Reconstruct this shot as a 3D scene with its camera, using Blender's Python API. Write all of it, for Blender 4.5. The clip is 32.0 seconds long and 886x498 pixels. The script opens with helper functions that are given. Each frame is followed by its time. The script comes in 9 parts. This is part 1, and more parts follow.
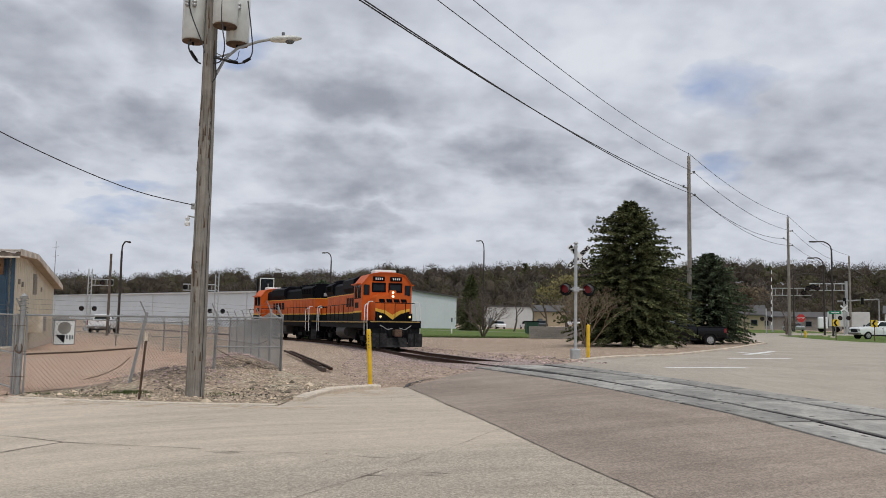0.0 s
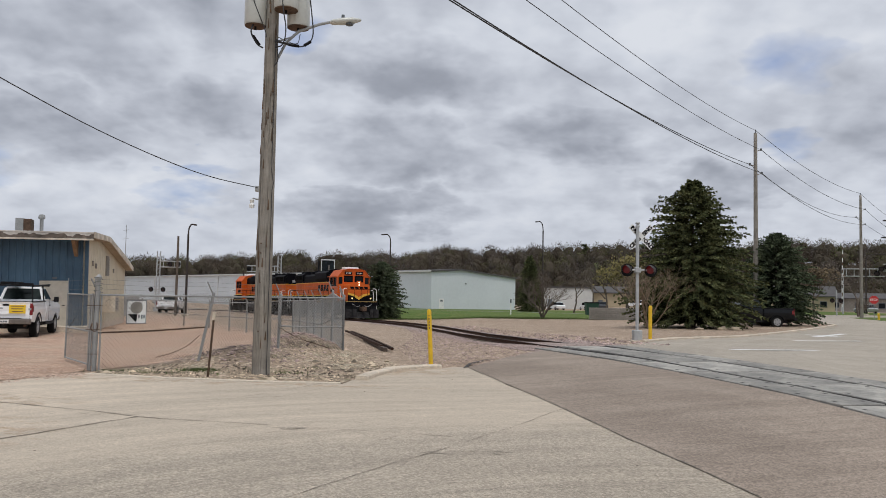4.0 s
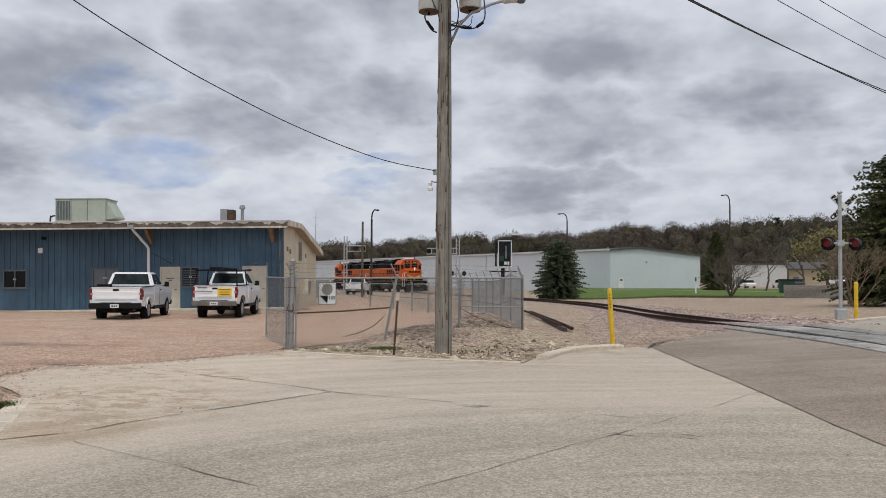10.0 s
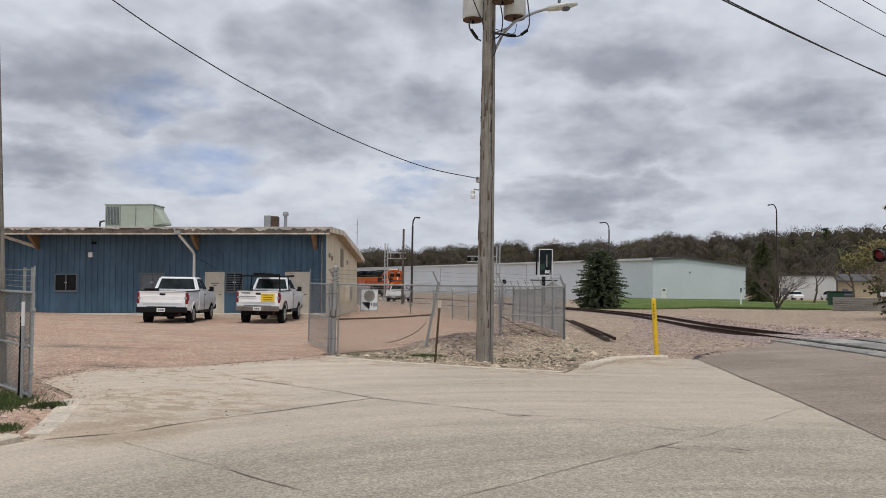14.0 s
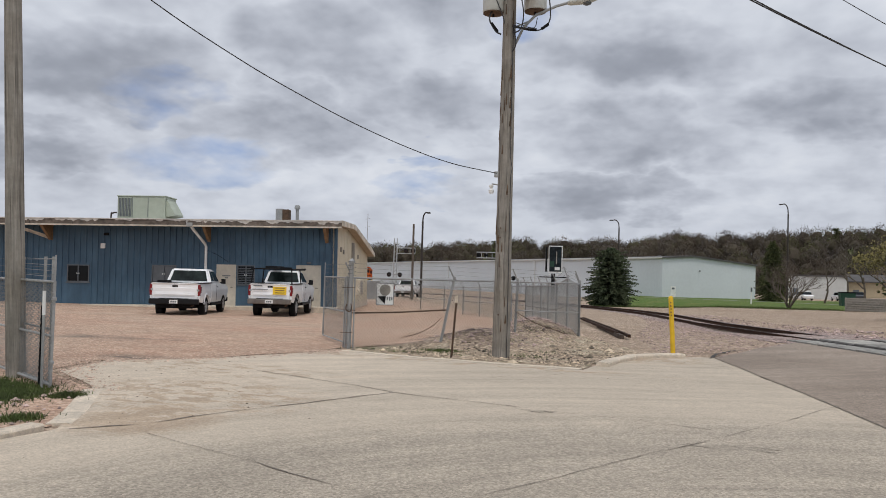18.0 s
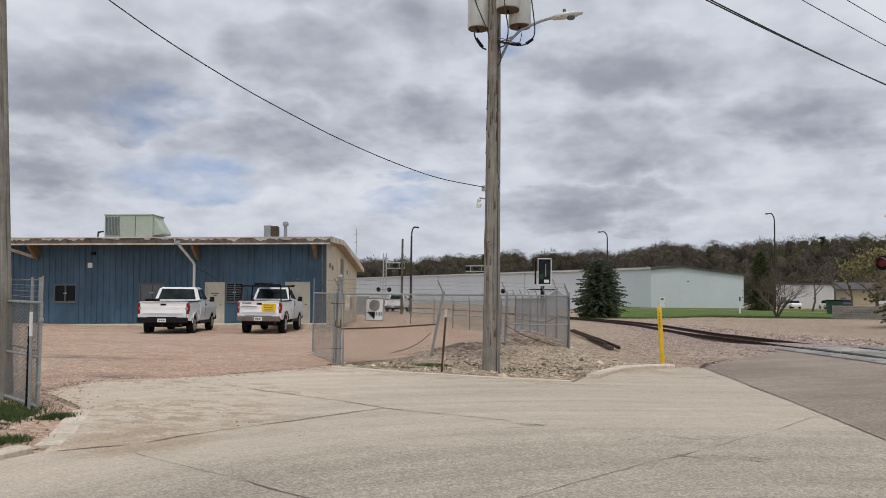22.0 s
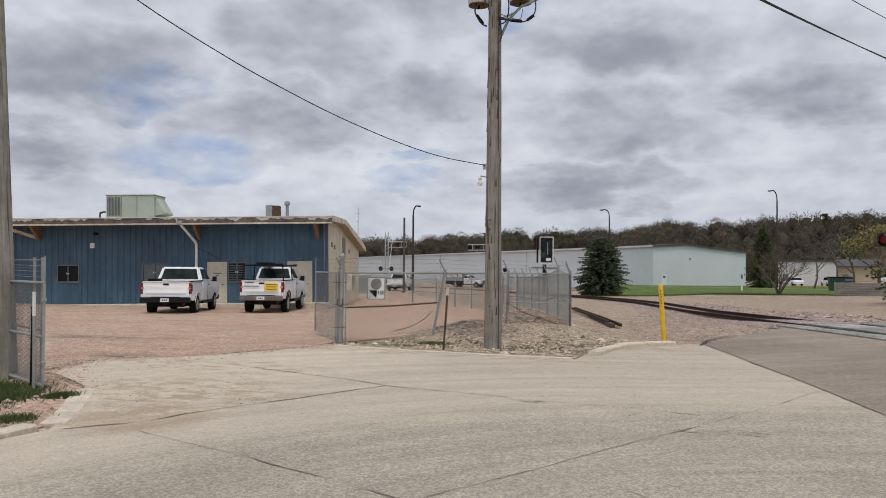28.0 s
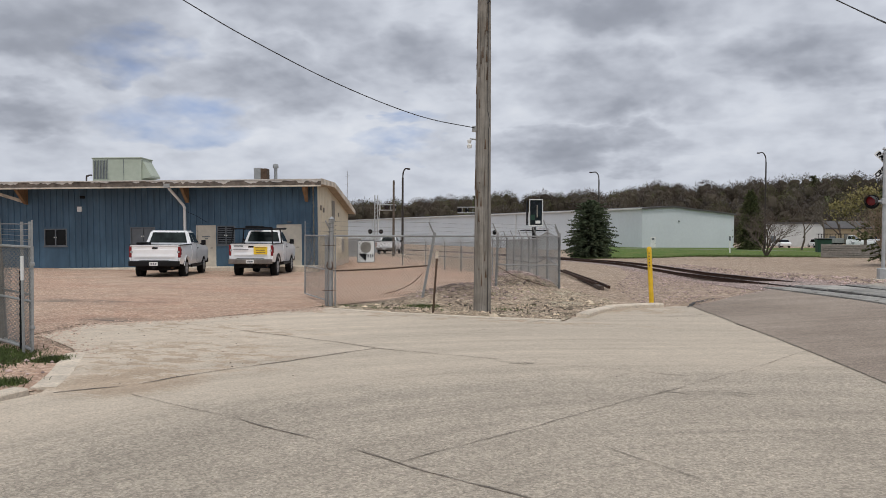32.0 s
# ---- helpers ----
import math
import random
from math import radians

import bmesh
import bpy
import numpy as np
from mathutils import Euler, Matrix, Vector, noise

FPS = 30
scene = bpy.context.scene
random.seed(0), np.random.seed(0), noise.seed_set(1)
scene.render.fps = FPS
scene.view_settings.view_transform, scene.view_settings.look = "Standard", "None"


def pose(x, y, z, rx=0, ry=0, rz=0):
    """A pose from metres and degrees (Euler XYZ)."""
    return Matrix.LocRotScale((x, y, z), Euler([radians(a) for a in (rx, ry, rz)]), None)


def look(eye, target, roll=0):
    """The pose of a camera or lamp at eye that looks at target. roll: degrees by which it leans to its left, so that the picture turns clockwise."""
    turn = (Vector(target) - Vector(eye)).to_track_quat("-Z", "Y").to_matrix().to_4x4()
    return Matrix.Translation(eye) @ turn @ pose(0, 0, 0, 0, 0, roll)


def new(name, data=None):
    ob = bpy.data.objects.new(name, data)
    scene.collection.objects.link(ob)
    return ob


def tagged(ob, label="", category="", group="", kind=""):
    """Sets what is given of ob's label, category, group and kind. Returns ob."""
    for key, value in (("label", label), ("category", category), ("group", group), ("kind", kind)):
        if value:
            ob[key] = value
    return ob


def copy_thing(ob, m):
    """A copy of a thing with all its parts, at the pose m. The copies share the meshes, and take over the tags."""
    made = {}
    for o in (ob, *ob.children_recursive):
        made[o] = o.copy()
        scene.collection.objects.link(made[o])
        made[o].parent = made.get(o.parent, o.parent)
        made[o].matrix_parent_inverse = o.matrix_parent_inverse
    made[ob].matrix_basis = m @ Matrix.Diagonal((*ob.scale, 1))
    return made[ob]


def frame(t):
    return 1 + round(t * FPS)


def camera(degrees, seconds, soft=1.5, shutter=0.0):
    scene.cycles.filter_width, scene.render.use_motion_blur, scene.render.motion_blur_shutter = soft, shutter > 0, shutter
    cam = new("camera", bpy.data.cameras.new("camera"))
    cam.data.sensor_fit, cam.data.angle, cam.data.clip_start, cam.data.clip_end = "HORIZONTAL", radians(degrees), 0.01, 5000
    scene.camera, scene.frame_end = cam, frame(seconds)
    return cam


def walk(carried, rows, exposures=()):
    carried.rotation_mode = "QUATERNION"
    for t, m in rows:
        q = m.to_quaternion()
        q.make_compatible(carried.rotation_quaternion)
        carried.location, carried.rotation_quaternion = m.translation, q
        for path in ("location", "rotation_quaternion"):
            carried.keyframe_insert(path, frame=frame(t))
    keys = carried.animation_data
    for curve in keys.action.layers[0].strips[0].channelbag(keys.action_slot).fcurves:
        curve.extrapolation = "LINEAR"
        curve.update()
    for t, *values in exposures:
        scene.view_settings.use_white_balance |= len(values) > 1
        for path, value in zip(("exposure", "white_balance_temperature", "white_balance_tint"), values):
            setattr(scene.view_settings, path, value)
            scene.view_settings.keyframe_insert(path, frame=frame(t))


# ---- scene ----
cam = camera(58.82, 32.0, soft=0.9)
PATH = [
    (0.0, pose(0.190, -0.040, 1.736, 94.78, -1.09, 0.64)),
    (0.5, pose(0.178, -0.041, 1.736, 94.66, -1.12, 1.84)),
    (1.0, pose(0.174, -0.032, 1.734, 94.50, -1.06, 2.66)),
    (1.5, pose(0.176, -0.035, 1.728, 94.30, -1.00, 3.10)),
    (2.0, pose(0.181, -0.031, 1.727, 94.08, -0.96, 3.35)),
    (2.5, pose(0.175, -0.039, 1.720, 93.89, -0.99, 3.58)),
    (3.0, pose(0.163, -0.041, 1.714, 93.68, -1.08, 3.94)),
    (3.5, pose(0.155, -0.042, 1.720, 93.49, -1.17, 4.41)),
    (5.5, pose(0.160, -0.041, 1.714, 92.86, -0.83, 6.56)),
    (6.0, pose(0.158, -0.033, 1.714, 92.63, -0.77, 7.24)),
    (6.5, pose(0.158, -0.032, 1.706, 92.41, -0.61, 8.04)),
    (7.0, pose(0.159, -0.032, 1.710, 92.16, -0.49, 9.18)),
    (7.5, pose(0.152, -0.031, 1.711, 91.98, -0.40, 10.79)),
    (8.0, pose(0.145, -0.021, 1.706, 91.87, -0.34, 12.76)),
    (8.5, pose(0.133, 0.007, 1.703, 91.81, -0.29, 14.69)),
    (9.0, pose(0.131, 0.015, 1.701, 91.77, -0.24, 16.24)),
    (9.5, pose(0.122, 0.022, 1.700, 91.76, -0.27, 17.23)),
    (10.0, pose(0.117, 0.034, 1.698, 91.75, -0.30, 17.76)),
    (10.5, pose(0.115, 0.033, 1.695, 91.79, -0.40, 18.18)),
    (11.0, pose(0.110, 0.033, 1.693, 91.87, -0.54, 18.63)),
    (11.5, pose(0.097, 0.027, 1.699, 91.95, -0.66, 19.11)),
    (12.0, pose(0.088, 0.029, 1.693, 92.07, -0.84, 19.56)),
    (12.5, pose(0.087, 0.032, 1.694, 92.14, -0.90, 19.92)),
    (13.0, pose(0.082, 0.035, 1.693, 92.22, -0.94, 20.20)),
    (13.5, pose(0.072, 0.034, 1.690, 92.27, -0.91, 20.45)),
    (14.0, pose(0.072, 0.026, 1.694, 92.29, -0.92, 20.66)),
    (14.5, pose(0.070, 0.022, 1.687, 92.31, -0.98, 20.68)),
    (16.5, pose(-0.118, 0.003, 1.682, 92.33, -1.36, 20.69)),
    (17.0, pose(-0.129, 0.017, 1.674, 92.22, -1.46, 20.96)),
    (17.5, pose(-0.140, 0.031, 1.673, 92.08, -1.59, 21.15)),
    (18.0, pose(-0.147, 0.038, 1.669, 91.97, -1.65, 21.20)),
    (18.5, pose(-0.148, 0.046, 1.668, 91.92, -1.73, 21.14)),
    (19.0, pose(-0.144, 0.038, 1.674, 91.90, -1.76, 21.07)),
    (19.5, pose(-0.138, 0.028, 1.677, 91.94, -1.72, 21.05)),
    (20.0, pose(-0.139, 0.017, 1.676, 92.07, -1.60, 21.09)),
    (20.5, pose(-0.144, 0.013, 1.677, 92.30, -1.36, 21.06)),
    (21.0, pose(-0.137, 0.015, 1.678, 92.55, -1.09, 20.94)),
    (21.5, pose(-0.129, 0.015, 1.679, 92.80, -0.85, 20.67)),
    (22.0, pose(-0.124, 0.013, 1.676, 93.01, -0.75, 20.45)),
    (22.5, pose(-0.118, 0.008, 1.676, 93.12, -0.71, 20.27)),
    (23.0, pose(-0.113, 0.005, 1.678, 93.07, -0.71, 20.15)),
    (23.5, pose(-0.115, 0.007, 1.676, 92.90, -0.74, 20.00)),
    (24.0, pose(-0.111, 0.007, 1.672, 92.58, -0.72, 19.84)),
    (24.5, pose(-0.102, 0.009, 1.673, 92.26, -0.67, 19.75)),
    (25.0, pose(-0.103, 0.002, 1.670, 91.97, -0.62, 19.76)),
    (25.5, pose(-0.103, 0.002, 1.673, 91.74, -0.62, 19.89)),
    (27.5, pose(-0.106, 0.008, 1.668, 91.48, -0.56, 20.52)),
    (28.0, pose(-0.107, 0.010, 1.666, 91.47, -0.48, 20.61)),
    (28.5, pose(-0.104, 0.008, 1.669, 91.44, -0.33, 20.73)),
    (29.0, pose(-0.107, 0.002, 1.669, 91.37, -0.20, 20.92)),
    (29.5, pose(-0.111, 0.003, 1.671, 91.17, -0.20, 21.12)),
    (30.0, pose(-0.110, 0.008, 1.668, 90.83, -0.34, 21.23)),
    (30.5, pose(-0.107, 0.010, 1.672, 90.32, -0.45, 21.10)),
    (31.0, pose(-0.100, 0.002, 1.672, 89.75, -0.48, 20.75)),
    (31.5, pose(-0.100, 0.003, 1.674, 89.18, -0.44, 20.30)),
    (32.0, pose(-0.098, 0.001, 1.673, 88.76, -0.34, 19.86)),
]
walk(cam, PATH)

# ---- world and sun ----
world = bpy.data.worlds.new("overcast_sky")
scene.world = world
world.use_nodes = True
wn, wl = world.node_tree.nodes, world.node_tree.links
wn.clear()


def wnode(kind, **values):
    n = wn.new(kind)
    for key, v in values.items():
        n.inputs[key].default_value = v
    return n


w_out = wn.new("ShaderNodeOutputWorld")
w_bg = wnode("ShaderNodeBackground", Strength=1.0)
w_tc = wn.new("ShaderNodeTexCoord")
w_sep = wn.new("ShaderNodeSeparateXYZ")
wl.new(w_tc.outputs["Generated"], w_sep.inputs[0])


def wmath(op, a, b=None, clamp=False):
    n = wn.new("ShaderNodeMath")
    n.operation, n.use_clamp = op, clamp
    for i, v in enumerate((a, b)):
        if v is None:
            continue
        if isinstance(v, (int, float)):
            n.inputs[i].default_value = v
        else:
            wl.new(v, n.inputs[i])
    return n.outputs[0]


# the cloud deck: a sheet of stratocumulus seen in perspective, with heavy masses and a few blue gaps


def wnoise(scale, detail, rough, lift=0.0, seed=0.0, twist=0.15):
    """Cloud noise on a flat sheet overhead; lift looks the same way, a little higher up."""
    h = wmath("ADD", wmath("MAXIMUM", w_sep.outputs[2], 0.0), 0.34 + lift)
    c = wn.new("ShaderNodeCombineXYZ")
    wl.new(wmath("DIVIDE", w_sep.outputs[0], h), c.inputs[0])
    wl.new(wmath("DIVIDE", w_sep.outputs[1], h), c.inputs[1])
    c.inputs[2].default_value = seed
    n = wnode("ShaderNodeTexNoise", Scale=scale, Detail=detail, Roughness=rough, Distortion=twist)
    wl.new(c.outputs[0], n.inputs["Vector"])
    return n.outputs[0]


def wramp(fac, stops):
    r = wn.new("ShaderNodeValToRGB")
    while len(r.color_ramp.elements) < len(stops):
        r.color_ramp.elements.new(0.5)
    for e, (p, c) in zip(r.color_ramp.elements, stops):
        e.position, e.color = p, (*c, 1)
    wl.new(fac, r.inputs[0])
    return r.outputs[0]


def wmix(fac, a, b):
    m = wn.new("ShaderNodeMix")
    m.data_type = "RGBA"
    if isinstance(fac, (int, float)):
        m.inputs[0].default_value = fac
    else:
        wl.new(fac, m.inputs[0])
    for v, i in ((a, 6), (b, 7)):
        if isinstance(v, tuple):
            m.inputs[i].default_value = (*v, 1)
        else:
            wl.new(v, m.inputs[i])
    return m.outputs[2]


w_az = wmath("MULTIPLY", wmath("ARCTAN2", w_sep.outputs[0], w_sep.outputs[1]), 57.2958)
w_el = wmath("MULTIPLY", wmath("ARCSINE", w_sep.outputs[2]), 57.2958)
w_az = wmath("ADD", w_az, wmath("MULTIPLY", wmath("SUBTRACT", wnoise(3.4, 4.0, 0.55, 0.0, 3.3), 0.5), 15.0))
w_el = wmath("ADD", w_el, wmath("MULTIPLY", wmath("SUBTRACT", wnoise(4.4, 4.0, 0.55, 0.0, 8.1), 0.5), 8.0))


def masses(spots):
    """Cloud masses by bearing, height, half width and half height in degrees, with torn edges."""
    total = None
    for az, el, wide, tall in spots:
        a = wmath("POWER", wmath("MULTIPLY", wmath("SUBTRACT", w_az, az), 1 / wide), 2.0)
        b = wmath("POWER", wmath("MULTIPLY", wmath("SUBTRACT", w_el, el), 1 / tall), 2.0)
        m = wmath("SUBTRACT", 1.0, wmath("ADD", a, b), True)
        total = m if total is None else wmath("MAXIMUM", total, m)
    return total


def deck(lift):
    """How thick the clouds are, lift higher up the sky."""
    return wmath("ADD", wmath("ADD", wmath("MULTIPLY", wnoise(2.6, 2.0, 0.5, lift, 1.0), 0.34), wmath("MULTIPLY", wnoise(6.2, 3.0, 0.5, lift, 5.0), 0.44)),
                 wmath("MULTIPLY", wnoise(15.0, 4.0, 0.5, lift, 9.0), 0.22))


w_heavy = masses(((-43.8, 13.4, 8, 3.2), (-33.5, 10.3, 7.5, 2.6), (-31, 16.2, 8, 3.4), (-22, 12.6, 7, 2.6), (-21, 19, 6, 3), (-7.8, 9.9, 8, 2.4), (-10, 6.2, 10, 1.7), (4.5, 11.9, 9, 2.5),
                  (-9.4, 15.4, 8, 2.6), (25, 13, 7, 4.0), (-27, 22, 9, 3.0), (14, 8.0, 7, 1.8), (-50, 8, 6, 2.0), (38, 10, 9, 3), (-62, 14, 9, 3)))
w_dens = deck(0.0)
# a lump's upper rim, thin against the light, is pale; its flat base stays grey
w_rim = wmath("SUBTRACT", w_dens, deck(0.03))
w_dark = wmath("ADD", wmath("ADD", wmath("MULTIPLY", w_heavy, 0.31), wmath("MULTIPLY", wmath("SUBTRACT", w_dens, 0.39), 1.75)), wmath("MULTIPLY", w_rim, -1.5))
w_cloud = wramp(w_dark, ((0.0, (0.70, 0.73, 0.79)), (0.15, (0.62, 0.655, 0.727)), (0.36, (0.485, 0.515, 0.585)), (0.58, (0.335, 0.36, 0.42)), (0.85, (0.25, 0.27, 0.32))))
w_sky = wn.new("ShaderNodeTexSky")
w_sky.sky_type = "NISHITA"
w_sky.sun_disc = False
w_sky.sun_elevation, w_sky.sun_rotation = radians(67), radians(152)
w_scale = wn.new("ShaderNodeVectorMath")
w_scale.operation = "SCALE"
w_scale.inputs[3].default_value = 0.085
wl.new(wmix(0.5, w_sky.outputs[0], (0.6, 2.3, 7.5)), w_scale.inputs[0])
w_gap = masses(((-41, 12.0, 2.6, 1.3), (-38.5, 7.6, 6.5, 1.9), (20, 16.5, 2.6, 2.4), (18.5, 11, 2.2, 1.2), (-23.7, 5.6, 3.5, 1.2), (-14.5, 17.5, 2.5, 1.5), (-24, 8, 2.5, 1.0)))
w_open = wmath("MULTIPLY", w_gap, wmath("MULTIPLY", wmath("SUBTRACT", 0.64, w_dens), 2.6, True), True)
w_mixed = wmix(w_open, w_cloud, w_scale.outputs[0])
# paler towards the horizon
w_low = wmath("SUBTRACT", 1.0, wmath("MULTIPLY", w_sep.outputs[2], 9.0), True)
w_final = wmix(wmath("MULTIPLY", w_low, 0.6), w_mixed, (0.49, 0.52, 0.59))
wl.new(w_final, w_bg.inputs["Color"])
wl.new(w_bg.outputs[0], w_out.inputs[0])

sun = new("sun", bpy.data.lights.new("sun", "SUN"))
sun.data.energy, sun.data.angle, sun.data.color = 1.34, radians(12), (1.0, 0.965, 0.91)
sun.matrix_world = look((14, -26, 70), (0, 0, 0))


# ---- materials ----
def material(name, base, rough=0.8, metal=0.0, grain=8.0, amount=0.25, blotch=0.6, blotch_amount=0.2, bump=0.15, bump_scale=40.0, tint=None,
             speckle=0.0, speckle_scale=150.0, island=0.0, random_tone=0.0, stretch=(1, 1, 1), spec=0.5, emit=None, emit_strength=0.0, coat=0.0):
    m = bpy.data.materials.new(name)
    m.use_nodes = True
    nt = m.node_tree
    n, l = nt.nodes, nt.links
    b = n["Principled BSDF"]
    b.inputs["Roughness"].default_value, b.inputs["Metallic"].default_value = rough, metal
    b.inputs["Specular IOR Level"].default_value = spec
    b.inputs["Coat Weight"].default_value = coat
    if emit:
        b.inputs["Emission Color"].default_value, b.inputs["Emission Strength"].default_value = (*emit, 1), emit_strength
    tc, mp = n.new("ShaderNodeTexCoord"), n.new("ShaderNodeMapping")
    mp.inputs["Scale"].default_value = stretch
    l.new(tc.outputs["Object"], mp.inputs[0])

    def noise_node(scale, detail):
        t = n.new("ShaderNodeTexNoise")
        t.inputs["Scale"].default_value, t.inputs["Detail"].default_value, t.inputs["Roughness"].default_value = scale, detail, 0.6
        l.new(mp.outputs[0], t.inputs["Vector"])
        return t.outputs[0]

    def ranged(sock, lo, hi):
        r = n.new("ShaderNodeMapRange")
        r.inputs["From Min"].default_value, r.inputs["From Max"].default_value = 0.3, 0.7
        r.inputs["To Min"].default_value, r.inputs["To Max"].default_value = lo, hi
        l.new(sock, r.inputs[0])
        return r.outputs[0]

    def times(a, c):
        q = n.new("ShaderNodeMath")
        q.operation = "MULTIPLY"
        l.new(a, q.inputs[0])
        l.new(c, q.inputs[1])
        return q.outputs[0]

    g1, g2 = noise_node(grain, 5.0), noise_node(blotch, 4.0)
    value = times(ranged(g1, 1 - amount, 1 + amount), ranged(g2, 1 - blotch_amount, 1 + blotch_amount))
    if speckle:
        value = times(value, ranged(noise_node(speckle_scale, 2.0), 1 - speckle, 1 + speckle))
    if island:
        geo = n.new("ShaderNodeNewGeometry")
        r = n.new("ShaderNodeMapRange")
        r.inputs["To Min"].default_value, r.inputs["To Max"].default_value = 1 - island, 1 + island
        l.new(geo.outputs["Random Per Island"], r.inputs[0])
        value = times(value, r.outputs[0])
    if random_tone:
        oi = n.new("ShaderNodeObjectInfo")
        r = n.new("ShaderNodeMapRange")
        r.inputs["To Min"].default_value, r.inputs["To Max"].default_value = 1 - random_tone, 1 + random_tone
        l.new(oi.outputs["Random"], r.inputs[0])
        value = times(value, r.outputs[0])
    mix = n.new("ShaderNodeMix")
    mix.data_type = "RGBA"
    mix.inputs[6].default_value = (*base, 1)
    mix.inputs[7].default_value = (*(tint or base), 1)
    l.new(ranged(noise_node(blotch * 1.7 + 0.13, 5.0), 0.0, 1.0), mix.inputs[0])
    sc = n.new("ShaderNodeVectorMath")
    sc.operation = "SCALE"
    l.new(mix.outputs[2], sc.inputs[0])
    l.new(value, sc.inputs[3])
    l.new(sc.outputs[0], b.inputs["Base Color"])
    if bump:
        bp = n.new("ShaderNodeBump")
        bp.inputs["Strength"].default_value, bp.inputs["Distance"].default_value = bump, 0.02
        l.new(noise_node(bump_scale, 4.0), bp.inputs["Height"])
        l.new(bp.outputs[0], b.inputs["Normal"])
    return m


def glass(name, tone, rough=0.05):
    m = material(name, tone, rough, 0.0, 3, 0.1, 1, 0.1, 0)
    m.node_tree.nodes["Principled BSDF"].inputs["Specular IOR Level"].default_value = 0.18
    return m


class Net:
    """A short way to write a node material."""

    def __init__(self, name, rough=0.92, spec=0.35):
        self.m = bpy.data.materials.new(name)
        self.m.use_nodes = True
        self.n, self.l = self.m.node_tree.nodes, self.m.node_tree.links
        self.b = self.n["Principled BSDF"]
        self.b.inputs["Roughness"].default_value, self.b.inputs["Specular IOR Level"].default_value = rough, spec
        self.co = self.n.new("ShaderNodeTexCoord").outputs["Object"]
        sep = self.n.new("ShaderNodeSeparateXYZ")
        self.l.new(self.co, sep.inputs[0])
        self.x, self.y = sep.outputs[0], sep.outputs[1]

    def put(self, v, sock):
        if isinstance(v, (int, float)):
            sock.default_value = v
        elif isinstance(v, tuple):
            sock.default_value = (*v, 1) if len(sock.default_value) == 4 else v
        else:
            self.l.new(v, sock)

    def calc(self, op, a, b=0.0):
        q = self.n.new("ShaderNodeMath")
        q.operation = op
        self.put(a, q.inputs[0])
        self.put(b, q.inputs[1])
        return q.outputs[0]

    def vec(self, x, y, z=0.0):
        q = self.n.new("ShaderNodeCombineXYZ")
        for i, v in enumerate((x, y, z)):
            self.put(v, q.inputs[i])
        return q.outputs[0]

    def noise(self, scale, detail=4.0, rough=0.6, vec=None, twist=0.0):
        q = self.n.new("ShaderNodeTexNoise")
        for key, v in (("Scale", scale), ("Detail", detail), ("Roughness", rough), ("Distortion", twist)):
            q.inputs[key].default_value = v
        self.l.new(vec or self.co, q.inputs["Vector"])
        return q.outputs[0]

    def cells(self, scale):
        """A random tone for each little stone, and the distance from its middle."""
        q = self.n.new("ShaderNodeTexVoronoi")
        q.inputs["Scale"].default_value = scale
        self.l.new(self.co, q.inputs["Vector"])
        sp = self.n.new("ShaderNodeSeparateColor")
        self.l.new(q.outputs["Color"], sp.inputs[0])
        return sp.outputs[0], q.outputs["Distance"]

    def fit(self, v, a, b, lo, hi):
        q = self.n.new("ShaderNodeMapRange")
        for i, w in enumerate((a, b, lo, hi)):
            q.inputs[i + 1].default_value = w
        self.l.new(v, q.inputs[0])
        return q.outputs[0]

    def blend(self, fac, a, b):
        q = self.n.new("ShaderNodeMix")
        q.data_type = "RGBA"
        self.put(fac, q.inputs[0])
        self.put(a, q.inputs[6])
        self.put(b, q.inputs[7])
        return q.outputs[2]

    def near(self, cx, cy, sx, sy):
        """1 at a spot, falling to 0 at its rim."""
        d = self.calc("ADD", self.calc("POWER", self.calc("MULTIPLY", self.calc("SUBTRACT", self.x, cx), 1 / sx), 2.0),
                      self.calc("POWER", self.calc("MULTIPLY", self.calc("SUBTRACT", self.y, cy), 1 / sy), 2.0))
        return self.fit(d, 0.0, 1.0, 1.0, 0.0)

    def done(self, colour, tones, height=None, strength=0.3, deep=0.02):
        v = tones[0]
        for t in tones[1:]:
            v = self.calc("MULTIPLY", v, t)
        sc = self.n.new("ShaderNodeVectorMath")
        sc.operation = "SCALE"
        self.l.new(colour, sc.inputs[0])
        self.l.new(v, sc.inputs[3])
        self.l.new(sc.outputs[0], self.b.inputs["Base Color"])
        if height is not None:
            bp = self.n.new("ShaderNodeBump")
            bp.inputs["Strength"].default_value, bp.inputs["Distance"].default_value = strength, deep
            self.l.new(height, bp.inputs["Height"])
            self.l.new(bp.outputs[0], self.b.inputs["Normal"])
        return self.m


